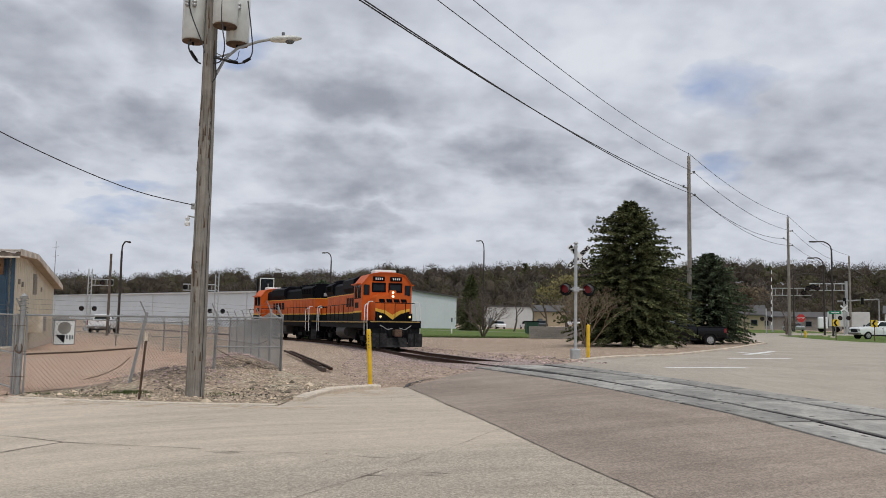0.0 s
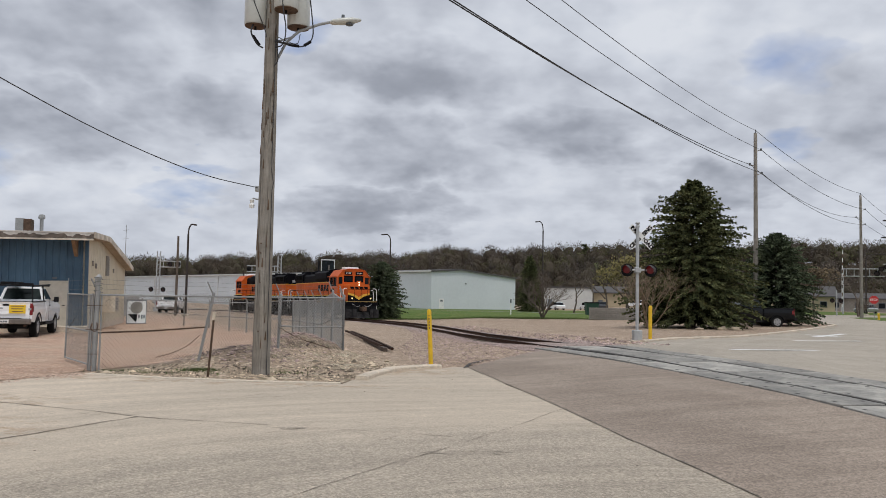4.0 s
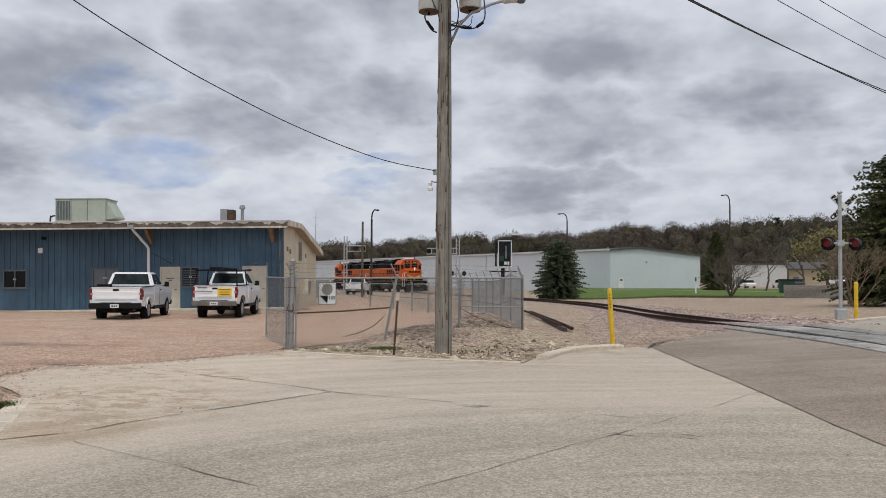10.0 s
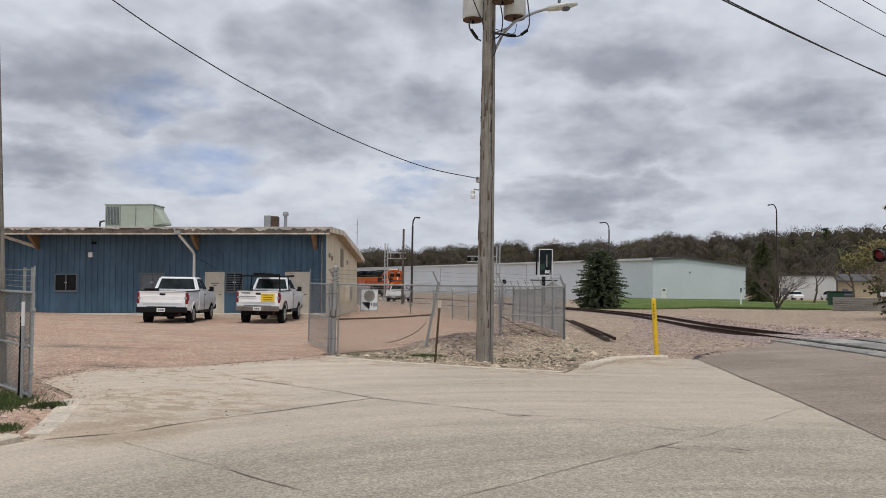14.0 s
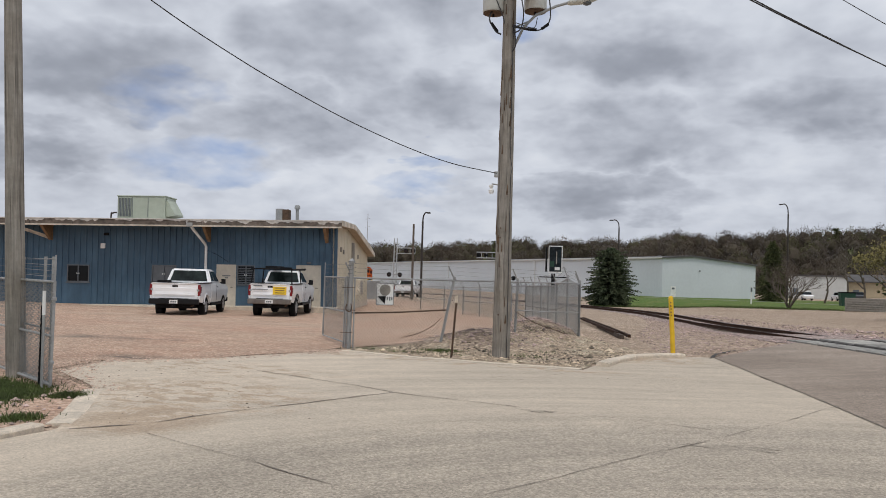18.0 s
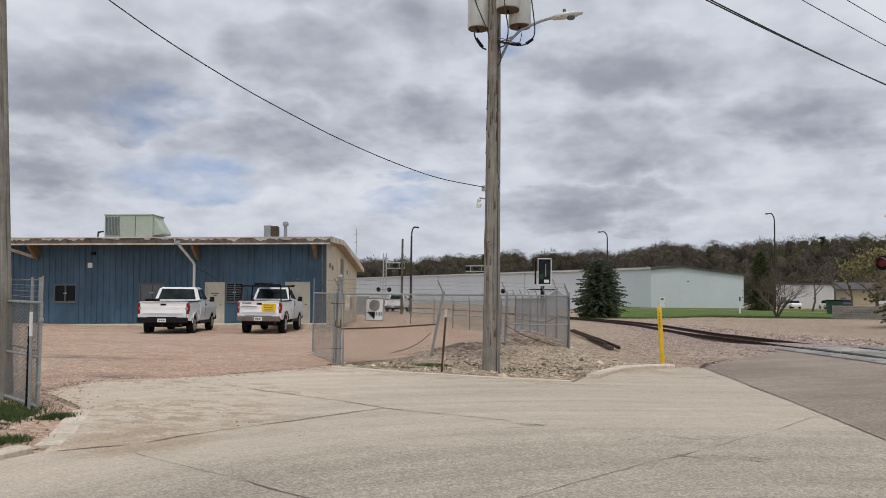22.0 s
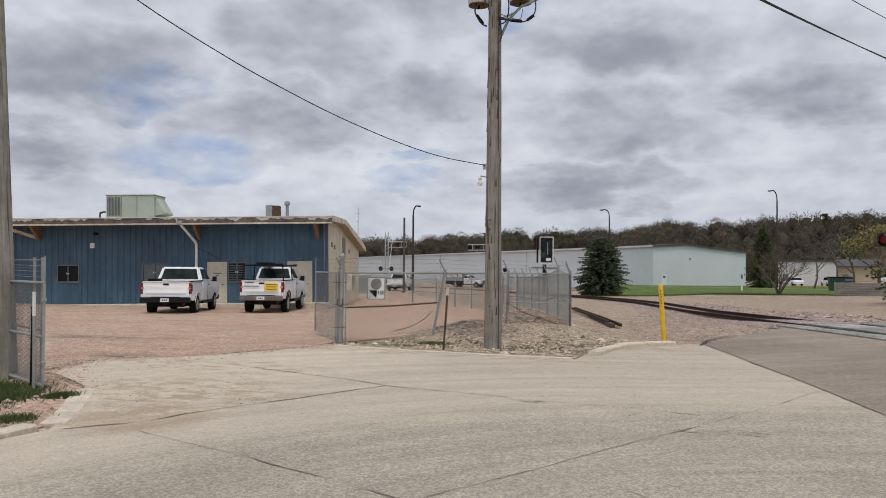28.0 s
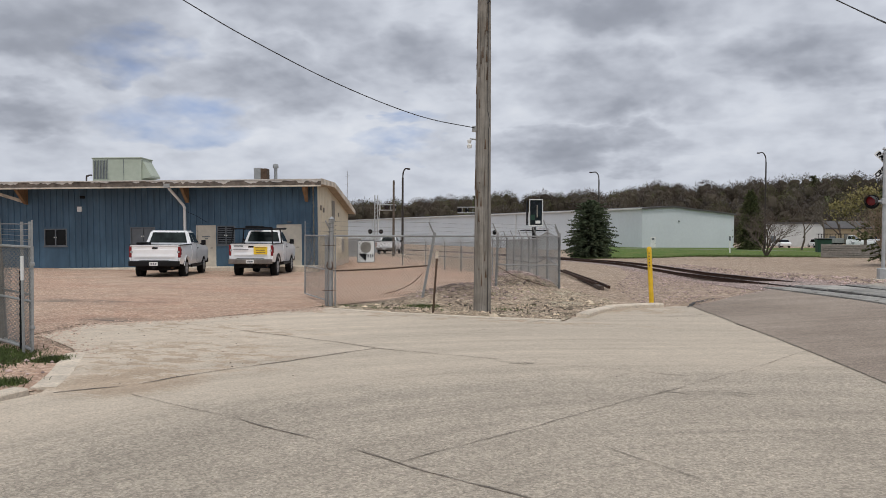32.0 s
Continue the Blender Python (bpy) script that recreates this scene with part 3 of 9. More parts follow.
# ---- mesh helpers ----
def part(name, bm, mat, parent=None, label="", smooth=False):
    bmesh.ops.recalc_face_normals(bm, faces=bm.faces)
    me = bpy.data.meshes.new(name)
    bm.to_mesh(me)
    bm.free()
    me.materials.append(mat)
    if smooth:
        for p in me.polygons:
            p.use_smooth = True
    ob = new(name, me)
    ob.parent = parent
    if label:
        ob["label"] = label
    return ob


def raw(name, verts, faces, mat, parent=None, label=""):
    me = bpy.data.meshes.new(name)
    me.from_pydata(verts, [], faces)
    me.materials.append(mat)
    ob = new(name, me)
    ob.parent = parent
    if label:
        ob["label"] = label
    return ob


def again(ob, name, m, parent=None):
    """Another part on the same mesh."""
    o = new(name, ob.data)
    o.parent = parent
    o.matrix_basis = m
    return o


def thing(name, m, label, category, group="", kind=""):
    e = new(name)
    e.empty_display_size = 0.2
    e.matrix_basis = m
    return tagged(e, label, category, group, kind)


def bm_new():
    return bmesh.new()


def box(bm, x0, x1, y0, y1, z0, z1, bevel=0.0, m=None):
    g = bmesh.ops.create_cube(bm, size=1.0)
    vs = g["verts"]
    for v in vs:
        v.co = Vector(((x0 + x1) / 2 + v.co.x * (x1 - x0), (y0 + y1) / 2 + v.co.y * (y1 - y0), (z0 + z1) / 2 + v.co.z * (z1 - z0)))
        if m is not None:
            v.co = m @ v.co
    if bevel:
        es = list({e for v in vs for e in v.link_edges})
        bmesh.ops.bevel(bm, geom=es, offset=bevel, segments=2, affect="EDGES", profile=0.5)
    return bm


def one_box(*a, **k):
    return box(bmesh.new(), *a, **k)


def tube(bm, pts, r, n=8, r1=None, cap=True):
    """A round tube along points, its radius going from r to r1."""
    pts = [Vector(p) for p in pts]
    r1 = r if r1 is None else r1
    rings, ref = [], None
    for i, p in enumerate(pts):
        d = (pts[min(i + 1, len(pts) - 1)] - pts[max(i - 1, 0)]).normalized()
        a = d.orthogonal().normalized() if ref is None else (ref - d * ref.dot(d)).normalized()
        ref = a
        b = d.cross(a)
        rr = r + (r1 - r) * i / max(1, len(pts) - 1)
        rings.append([bm.verts.new(p + (a * math.cos(2 * math.pi * k / n) + b * math.sin(2 * math.pi * k / n)) * rr) for k in range(n)])
    for q0, q1 in zip(rings, rings[1:]):
        for k in range(n):
            bm.faces.new((q0[k], q0[(k + 1) % n], q1[(k + 1) % n], q1[k]))
    if cap:
        bm.faces.new(rings[0][::-1])
        bm.faces.new(rings[-1])
    return bm


def prism(bm, outline, a, b, axis="y", inset=0.0):
    """An outline of (u, v) pushed from a to b along an axis. y: (x, z) outline, x: (y, z), z: (x, y)."""
    def put(u, v, w):
        return {"y": (u, w, v), "x": (w, u, v), "z": (u, v, w)}[axis]
    lo = [bm.verts.new(put(u, v, a)) for u, v in outline]
    hi = [bm.verts.new(put(u, v, b)) for u, v in outline]
    bm.faces.new(lo)
    bm.faces.new(hi[::-1])
    for i in range(len(outline)):
        j = (i + 1) % len(outline)
        bm.faces.new((lo[i], hi[i], hi[j], lo[j]))
    return bm


def turned(bm, profile, n=16, centre=(0, 0), m=None):
    """A turned solid about z from (radius, z) pairs."""
    rings = []
    for r, z in profile:
        rings.append([bm.verts.new((centre[0] + r * math.cos(2 * math.pi * k / n), centre[1] + r * math.sin(2 * math.pi * k / n), z)) for k in range(n)])
    for q0, q1 in zip(rings, rings[1:]):
        for k in range(n):
            bm.faces.new((q0[k], q0[(k + 1) % n], q1[(k + 1) % n], q1[k]))
    bm.faces.new(rings[0][::-1])
    bm.faces.new(rings[-1])
    if m is not None:
        for ring in rings:
            for v in ring:
                v.co = m @ v.co
    return bm


# ---- the lie of the land ----
def ease(a, b, x):
    t = np.clip((x - a) / (b - a), 0, 1)
    return t * t * (3 - 2 * t)


TRACK = [(10.6, -3), (9.2, 2.5), (6.95, 11), (5.95, 14.5), (4.5, 19.4), (2.4, 26.6), (-0.85, 38), (-3.75, 47.6), (-6.3, 55.7), (-11.4, 66.6),
         (-21.5, 82.8), (-33.2, 97.8), (-42.3, 108.2), (-55.8, 123.4), (-69.4, 138.8), (-90, 161), (-118, 190), (-150, 222), (-190, 262)]


def G(x, y):
    """Ground height: the yard falls gently away beyond the street, the road rises a little at the crossing."""
    x, y = np.asarray(x, float), np.asarray(y, float)
    z = np.interp(y, [-50, 18, 26, 39, 49, 67, 90, 104, 116, 135, 155, 200], [0, 0, -.06, -.28, -.38, -.62, -.92, -1.05, -1.25, -1.45, -1.6, -1.8])
    zr = np.interp(y, [-50, 7, 13, 20, 28, 40, 60, 97, 140], [0, 0, .2, .2, .1, 0, -.05, -.45, -.7]) * np.where(y > 40, 1 - ease(12, 26, x), 1)
    r = ease(0, 1, (x + 1 + 30 * ease(60, 100, y)) / (5 + 10 * ease(30, 60, y)))
    yard = -0.14 * ease(8, 16, -x) * ease(15, 26, y) * (1 - ease(45, 60, y))
    mound = 0.34 * np.exp(-(((x + 6.4) / 1.1) ** 2 + ((y - 18.9) / 1.2) ** 2)) + 0.58 * np.exp(-(((x + 5.75) / 1.15) ** 2 + ((y - 21.7) / 1.5) ** 2))
    # the track lies in a shallow trough of its own
    trough = 0.14 * np.exp(-((x - np.interp(y, [q[1] for q in TRACK], [q[0] for q in TRACK])) / 2.8) ** 2) * ease(26.5, 36, y) * (1 - ease(74, 96, y))
    return z * (1 - r) + zr * r + mound + yard - trough


def gz(x, y):
    return float(G(x, y))


def on(x, y, rz=0, up=0.0):
    return pose(x, y, gz(x, y) + up, 0, 0, rz)


axis_x = np.r_[-2500, -1500, -900, -600, -400, -280, -200, -150, -110, -80, np.arange(-62, 62.1, 1.0), 80, 110, 150, 200, 280, 400, 600, 900, 1500, 2500]
axis_y = np.r_[-2500, -900, -400, -200, -100, -60, -40, np.arange(-25, 160.1, 1.0), 175, 200, 240, 300, 400, 600, 900, 1500, 2500]
gx, gy = np.meshgrid(axis_x, axis_y, indexing="ij")
gv = np.stack([gx, gy, G(gx, gy)], -1).reshape(-1, 3)
nx, ny = len(axis_x), len(axis_y)
ids = np.arange(nx * ny).reshape(nx, ny)
gf = np.stack([ids[:-1, :-1], ids[1:, :-1], ids[1:, 1:], ids[:-1, 1:]], -1).reshape(-1, 4)
ground = raw("ground", gv.tolist(), gf.tolist(), M["dirt"])
tagged(ground, "tan gravel and packed dirt ground", "ground", kind="structure")


def rough_edge(pts, step, amp, closed=True):
    """A polygon's edges broken into short uneven pieces."""
    out = []
    n = len(pts)
    for i in range(n if closed else n - 1):
        a, b = Vector(pts[i]).to_2d(), Vector(pts[(i + 1) % n]).to_2d()
        k = max(1, int((b - a).length / step))
        d = (b - a).normalized()
        for j in range(k):
            p = a.lerp(b, j / k)
            w = amp * noise.noise((p.x * 0.9, p.y * 0.9, 3.3)) + amp * 0.6 * noise.noise((p.x * 3.1, p.y * 3.1, 8.1))
            out.append((p.x - d.y * w, p.y + d.x * w))
    if not closed:
        out.append(tuple(Vector(pts[-1]).to_2d()))
    return out


def drape(name, outline, up, mat, step=1.0, thick=0.0, parent=None):
    """A flat outline laid over the ground, cut on the ground's own grid."""
    bm = bmesh.new()
    bm.faces.new([bm.verts.new((x, y, 0)) for x, y in outline])
    for axis in (0, 1):
        vals = [p[axis] for p in outline]
        k = math.floor(min(vals) / step) * step + step
        while k < max(vals):
            co, no = (Vector((k, 0, 0)), Vector((1, 0, 0))) if axis == 0 else (Vector((0, k, 0)), Vector((0, 1, 0)))
            bmesh.ops.bisect_plane(bm, geom=bm.verts[:] + bm.edges[:] + bm.faces[:], plane_co=co, plane_no=no)
            k += step
    bmesh.ops.triangulate(bm, faces=bm.faces[:])
    for v in bm.verts:
        v.co.z = gz(v.co.x, v.co.y) + up
    for f in bm.faces:
        if f.normal.z < 0:
            f.normal_flip()
    me = bpy.data.meshes.new(name)
    bm.to_mesh(me)
    bm.free()
    me.materials.append(mat)
    ob = new(name, me)
    ob.parent = parent
    return ob


def ribbon(name, pts, width, up, mat, parent=None, vary=0.0, step=0.35, amp=0.03):
    """A narrow strip along a line on the ground."""
    line = rough_edge(pts, step, amp, closed=False)
    vs, fs = [], []
    for i, p in enumerate(line):
        a, b = Vector(line[max(i - 1, 0)]), Vector(line[min(i + 1, len(line) - 1)])
        d = (b - a).normalized()
        w = width * (0.5 + vary * noise.noise((p[0] * 2.3, p[1] * 2.3, 1.0)))
        for s in (-1, 1):
            x, y = p[0] - d.y * w * s, p[1] + d.x * w * s
            vs.append((x, y, gz(x, y) + up))
    for i in range(len(line) - 1):
        fs.append((2 * i, 2 * i + 1, 2 * i + 3, 2 * i + 2))
    return raw(name, vs, fs, mat, parent)


# ---- the track's line ----
def smooth_line(pts, per=10):
    out = []
    p = [Vector(q) for q in pts]
    p = [p[0] * 2 - p[1]] + p + [p[-1] * 2 - p[-2]]
    for i in range(1, len(p) - 2):
        for j in range(per):
            t = j / per
            out.append(0.5 * (2 * p[i] + (p[i + 1] - p[i - 1]) * t + (2 * p[i - 1] - 5 * p[i] + 4 * p[i + 1] - p[i + 2]) * t * t
                              + (3 * p[i] - p[i - 1] - 3 * p[i + 1] + p[i + 2]) * t ** 3))
    out.append(p[-2])
    return out


LINE = smooth_line(TRACK)
RUN = [0.0]
for a, b in zip(LINE, LINE[1:]):
    RUN.append(RUN[-1] + (b - a).length)


def along(s, side=0.0):
    """A point of the track at a run of s metres, side metres to its right, and its heading in radians."""
    i = min(max(int(np.searchsorted(RUN, s)) - 1, 0), len(LINE) - 2)
    t = (s - RUN[i]) / (RUN[i + 1] - RUN[i])
    p = LINE[i].lerp(LINE[i + 1], t)
    d0 = (LINE[min(i + 1, len(LINE) - 1)] - LINE[max(i - 1, 0)]).normalized()
    d1 = (LINE[min(i + 2, len(LINE) - 1)] - LINE[i]).normalized()
    d = d0.lerp(d1, t).normalized()
    return p + Vector((d.y, -d.x)) * side, math.atan2(d.y, d.x)


def run_at_y(y):
    return float(np.interp(y, [p.y for p in LINE], RUN))


S_END = run_at_y(26.3)      # where the crossing panels end
RAIL_UP = 0.18


def rail_z(p, s):
    f = min(1.0, max(0.0, (s - S_END) / 16.0))
    if f in (0.0, 1.0):
        return gz(p.x, p.y) + (0.012 if f == 0.0 else RAIL_UP * (1 - 0.7 * float(ease(72, 92, p.y))))
    a, b = along(S_END)[0], along(S_END + 16.0)[0]
    return (gz(a.x, a.y) + 0.012) * (1 - f) + (gz(b.x, b.y) + RAIL_UP) * f


# ---- ground surfaces ----
street_edge = [(-6.63, -40), (-6.63, 5.5), (-6.62, 6.05), (-8.0, 7.96), (-8.6, 8.5), (-10.1, 9.4), (-10.3, 9.9), (-10.6, 10.8), (-9.5, 12.1), (-9.07, 13.1), (-8.65, 14.1),
               (-8.2, 14.85), (-6.6, 14.6), (-5.5, 14.5), (-4.5, 14.45), (-2.97, 14.5), (-2.9, 15.2), (-2.75, 16.2), (-2.45, 17.2), (-2.05, 17.8), (-1.1, 18.65), (-0.85, 18.75)]
seam = [(-0.85, 18.75), (0.23, 14.66), (1.04, 11.46), (1.57, 9.5), (2.13, 7.74), (3.1, 4.6), (5.0, -2.0), (9.0, -16.0), (14.0, -40)]
street = drape("street_concrete", rough_edge(rough_edge(street_edge + seam[1:], 0.5, 0.05), 0.12, 0.02), 0.020, M["concrete"])
tagged(street, "worn pale concrete street with cracks and joints", "street", kind="structure")


def side_line(side, y0, y1, k=14):
    s0, s1 = run_at_y(y0), run_at_y(y1)
    return [tuple(along(s0 + (s1 - s0) * i / k, side)[0]) for i in range(k + 1)]


near_edge, far_edge = side_line(-1.62, -2.5, 25.2), side_line(1.62, -2.5, 26.6)
asphalt = drape("asphalt_road", seam + [(24, -40)] + near_edge + [(1.2, 24.9), (0.7, 23.6), (0.1, 22.3), (-0.3, 20.6)], 0.024, M["asphalt"])
tagged(asphalt, "brown-grey worn asphalt road beside the railway crossing", "road", kind="structure")
far_poly = far_edge[::-1] + [(30, -12), (62, -12), (62, 52), (62, 122), (50, 115), (37, 107), (34, 92), (29.5, 78), (25.2, 66), (24.3, 60.5), (17.6, 48.6), (10.9, 37.4), (6.8, 32.8), (5.15, 29.9), (4.2, 28.0)]
far_road = drape("far_street_concrete", rough_edge(far_poly, 1.5, 0.03), 0.022, M["concrete_far"])
tagged(far_road, "pale concrete side street beyond the railway crossing", "street", kind="structure")
lot = drape("gravel_lot", rough_edge([(-6.63, -40), (-6.75, 5.5), (-6.8, 6.2), (-8.1, 8.15), (-10.25, 9.4), (-10.45, 9.9), (-10.75, 10.8), (-9.6, 12.2), (-9.15, 13.2), (-8.75, 14.2), (-8.7, 15.6), (-7.4, 18.2), (-6.4, 21.5),
                                     (-9.8, 32), (-14.5, 43), (-21, 54), (-40, 80), (-62, 100), (-90, 100), (-90, -40)], 1.0, 0.22), 0.012, M["red_gravel"])
tagged(lot, "pinkish gravel yard with packed wheel ruts", "gravel yard", kind="structure")
grass_poly = [(-13.5, 72.5), (-9, 74.8), (-2.6, 75.6), (0.0, 73.9), (3.1, 71.9), (7.0, 69.9), (12, 72), (24, 86), (34, 96), (34, 150), (2, 142), (-12.6, 128.5), (-27, 143), (-25, 126), (-17.2, 92)]
lawn = drape("grass_strip", rough_edge(grass_poly, 1.2, 0.5), 0.03, M["grass"])
tagged(lawn, "green spring grass strip before the warehouse", "grass", kind="structure")
median = drape("grass_median", rough_edge([(38.6, 93.5), (37.2, 84.5), (36.1, 75.5), (36.3, 70.5), (39.5, 67.8), (48, 65.5), (62, 64), (62, 108), (48, 102), (41.5, 97.5)], 1.2, 0.3), 0.034, M["grass"])
tagged(median, "grass verge beside the side street", "grass", kind="structure")
beyond_grass = drape("grass_beyond", rough_edge([(35.5, 108), (50, 116.5), (62, 123), (66, 150), (36, 150)], 1.2, 0.3), 0.034, M["grass"])
tagged(beyond_grass, "grass beyond the bend of the side street", "grass", kind="structure")
back_road = ribbon("back_road", [(-74, 129), (-46, 123), (-23, 118.5), (0, 113), (16, 108), (32, 100)], 2.4, 0.035, M["road"], step=2.0, amp=0.0)
tagged(back_road, "narrow grey road before the warehouse", "road", kind="structure")
bed = [along(s, -2.1)[0] for s in np.linspace(S_END - 0.6, RUN[-1] - 30, 80)] + [along(s, 2.1)[0] for s in np.linspace(RUN[-1] - 30, S_END + 0.6, 80)]
ballast = drape("ballast_bed", rough_edge([(-0.6, 19.6), (0.0, 21.5), (0.55, 23.6), (1.0, 24.8)] + [tuple(p) for p in bed], 1.0, 0.15), 0.016, M["ballast"])
tagged(ballast, "pink crushed-stone ballast under the track", "ballast", kind="structure")

joint = thing("street_joints", pose(0, 0, 0), "dark cracks and tooled joints in the concrete street", "joint", kind="structure")
for pts, w in (([(-6.5, 6.12), (-6.07, 6.68), (-5.88, 7.36), (-5.42, 8.5), (-4.75, 10.12)], 0.022), ([(-7.7, 11.1), (-5.48, 10.44), (-4.75, 10.12), (-3.7, 9.95), (-2.89, 9.84)], 0.018),
               ([(-5.69, 6.34), (-4.77, 6.03), (-4.19, 5.88)], 0.007), ([(-4.19, 5.88), (-3.02, 5.46), (-2.31, 5.15), (-1.67, 4.9), (-1.0, 4.65)], 0.02),
               ([(-2.53, 4.61), (-2.3, 5.11), (-1.65, 6.43), (-1.02, 7.81), (-0.34, 9.15), (1.0, 11.84)], 0.008), ([(-1.01, 6.14), (-0.8, 5.98), (-0.46, 5.68), (-0.22, 5.52)], 0.006),
               ([(-3.28, 8.43), (-2.64, 9.42)], 0.006), ([(-3.58, 12.36), (-2.87, 14.6)], 0.008), ([(-2.75, 14.11), (-1.21, 13.84)], 0.008),
               ([(-2.63, 9.56), (-2.41, 9.72), (-1.83, 9.70), (-0.51, 9.46)], 0.009), ([(-4.18, 12.14), (-3.63, 13.42), (-3.10, 15.46)], 0.012),
               ([(-2.9, 14.5), (-0.4, 16.9)], 0.012)):
    ribbon("crack", pts, w, 0.026, M["crack"], joint, vary=0.8, step=0.09, amp=0.035)
ribbon("seam", seam[:6], 0.018, 0.030, M["crack"], joint, vary=0.5, step=0.3, amp=0.02)
rng = random.Random(8)
M["spall"] = material("worn_concrete_pit", (0.27, 0.232, 0.19), 0.95, 0, 14, 0.5, 1.5, 0.3, 0.3, tint=(0.36, 0.31, 0.25))
for (cx, cy), spread, count in (((-2.50, 9.64), 0.22, 7), ((-0.24, 8.56), 0.32, 9), ((-0.72, 19.74), 0.35, 8), ((-5.4, 10.3), 0.25, 6)):
    for k in range(count):
        ax, ay = cx + rng.gauss(0, spread), cy + rng.gauss(0, spread * 0.35)
        ribbon("spall", [(ax, ay), (ax + rng.uniform(0.08, 0.3), ay + rng.uniform(-0.06, 0.06))], rng.uniform(0.006, 0.02), 0.0265, M["spall"], joint, vary=0.95, step=0.04, amp=0.06)
ribbon("broken_edge", [(-0.90, 18.37), (-0.73, 20.09), (-0.37, 21.36)], 0.07, 0.033, M["slot"], joint, vary=0.95, step=0.12, amp=0.12)
for pts in ([(7.2, 25.93), (10.21, 26.86)], [(12.21, 34.59), (15.49, 35.96)], [(15.0, 39.92), (18.35, 44.84)], [(16.4, 40.6), (15.6, 42.6)]):
    tagged(ribbon("road_line", pts, 0.42, 0.034, M["line_paint"], None, step=0.5, amp=0.0), "worn white painted road line", "road marking", "road lines", "structure")

# kerbs
def kerb(name, pts, width, height, label):
    line = rough_edge(pts, 0.3, 0.015, closed=False)
    bm = bmesh.new()
    rows = []
    for i, p in enumerate(line):
        a, b = Vector(line[max(i - 1, 0)]), Vector(line[min(i + 1, len(line) - 1)])
        d = (b - a).normalized()
        n2 = Vector((-d.y, d.x))
        h = height * (1 + 0.15 * noise.noise((p[0] * 2, p[1] * 2, 0)))
        row = []
        for o, z in ((-0.5, -0.1), (-0.5, h * 0.75), (-0.4, h), (0.4, h), (0.5, h * 0.75), (0.5, -0.1)):
            q = Vector(p) + n2 * o * width
            row.append(bm.verts.new((q.x, q.y, gz(q.x, q.y) + z)))
        rows.append(row)
    for r0, r1 in zip(rows, rows[1:]):
        for k in range(5):
            bm.faces.new((r0[k], r0[k + 1], r1[k + 1], r1[k]))
    bm.faces.new(rows[0])
    bm.faces.new(rows[-1][::-1])
    return tagged(part(name, bm, M["curb"]), label, "kerb", kind="structure")


kerb("kerb", [(-6.75, -30), (-6.75, 5.4), (-6.8, 6.0)], 0.2, 0.075, "pale concrete street kerb")
kerb("kerb", [(-6.78, 6.25), (-7.35, 7.05), (-8.28, 8.2)], 0.25, 0.03, "broad sloping concrete driveway kerb")
kerb("kerb", [(-2.72, 15.25), (-2.66, 16.2), (-2.45, 17.2), (-2.05, 17.85), (-1.5, 18.4)], 0.24, 0.10, "chipped pale concrete kerb end beside the track")
kerb("kerb", [(-8.15, 14.95), (-6.6, 14.7), (-5.5, 14.6), (-4.5, 14.55), (-3.0, 14.6)], 0.16, 0.035, "low pale kerb half buried in gravel")
kerb("kerb", [(5.1, 30.1), (6.75, 33.0), (10.8, 37.6), (17.5, 48.8), (24.2, 60.8), (25.1, 66.2)], 0.2, 0.10, "pale kerb of the side street")

# ---- the railway ----
railway = thing("railway_track", pose(0, 0, 0), "rusty single railway track curving away on wooden ties", "railway track", kind="structure")


def sweep(name, profile, side, s0, s1, mat, k, lift=None):
    bm = bmesh.new()
    rows = []
    for i in range(k + 1):
        s = s0 + (s1 - s0) * i / k
        p, h = along(s, side)
        z = rail_z(p, s)
        right = Vector((math.sin(h), -math.cos(h)))
        rows.append([bm.verts.new((p.x + right.x * u, p.y + right.y * u, z + v)) for u, v in profile])
    n = len(profile)
    for r0, r1 in zip(rows, rows[1:]):
        for q in range(n):
            bm.faces.new((r0[q], r0[(q + 1) % n], r1[(q + 1) % n], r1[q]))
    bm.faces.new(rows[0])
    bm.faces.new(rows[-1][::-1])
    return part(name, bm, mat, railway)


rail_shape = [(-0.07, -0.165), (0.07, -0.165), (0.07, -0.15), (0.012, -0.125), (0.012, -0.04), (0.036, -0.03), (0.036, -0.006), (-0.036, -0.006), (-0.036, -0.03), (-0.012, -0.04), (-0.012, -0.125), (-0.07, -0.15)]
for side in (-0.753, 0.753):
    sweep("rail", rail_shape, side, 0.5, RUN[-1] - 20, M["rail"], 260)
    sweep("railhead", [(-0.03, -0.005), (0.03, -0.005), (0.027, 0.0), (-0.027, 0.0)], side, 0.5, RUN[-1] - 20, M["railhead"], 260)
    for o in (-0.058, 0.058):
        sweep("flangeway", [(-0.022, -0.02), (0.022, -0.02), (0.022, 0.016), (-0.022, 0.016)], side + o, 0.5, S_END + 0.3, M["slot"], 60)
tie_mesh = None
s = S_END + 0.6
rng = random.Random(4)
while s < run_at_y(118):
    p, h = along(s)
    z = rail_z(p, s) - 0.175
    m = Matrix.Translation((p.x, p.y, z)) @ Matrix.Rotation(h + rng.uniform(-0.03, 0.03), 4, "Z")
    if tie_mesh is None:
        tie_mesh = part("tie", one_box(-0.115, 0.115, -1.29, 1.29, -0.17, 0.0, 0.012), M["tie"], railway)
        tie_mesh.matrix_basis = m
    else:
        again(tie_mesh, "tie", m, railway)
    s += 0.52 if s < run_at_y(70) else 0.8
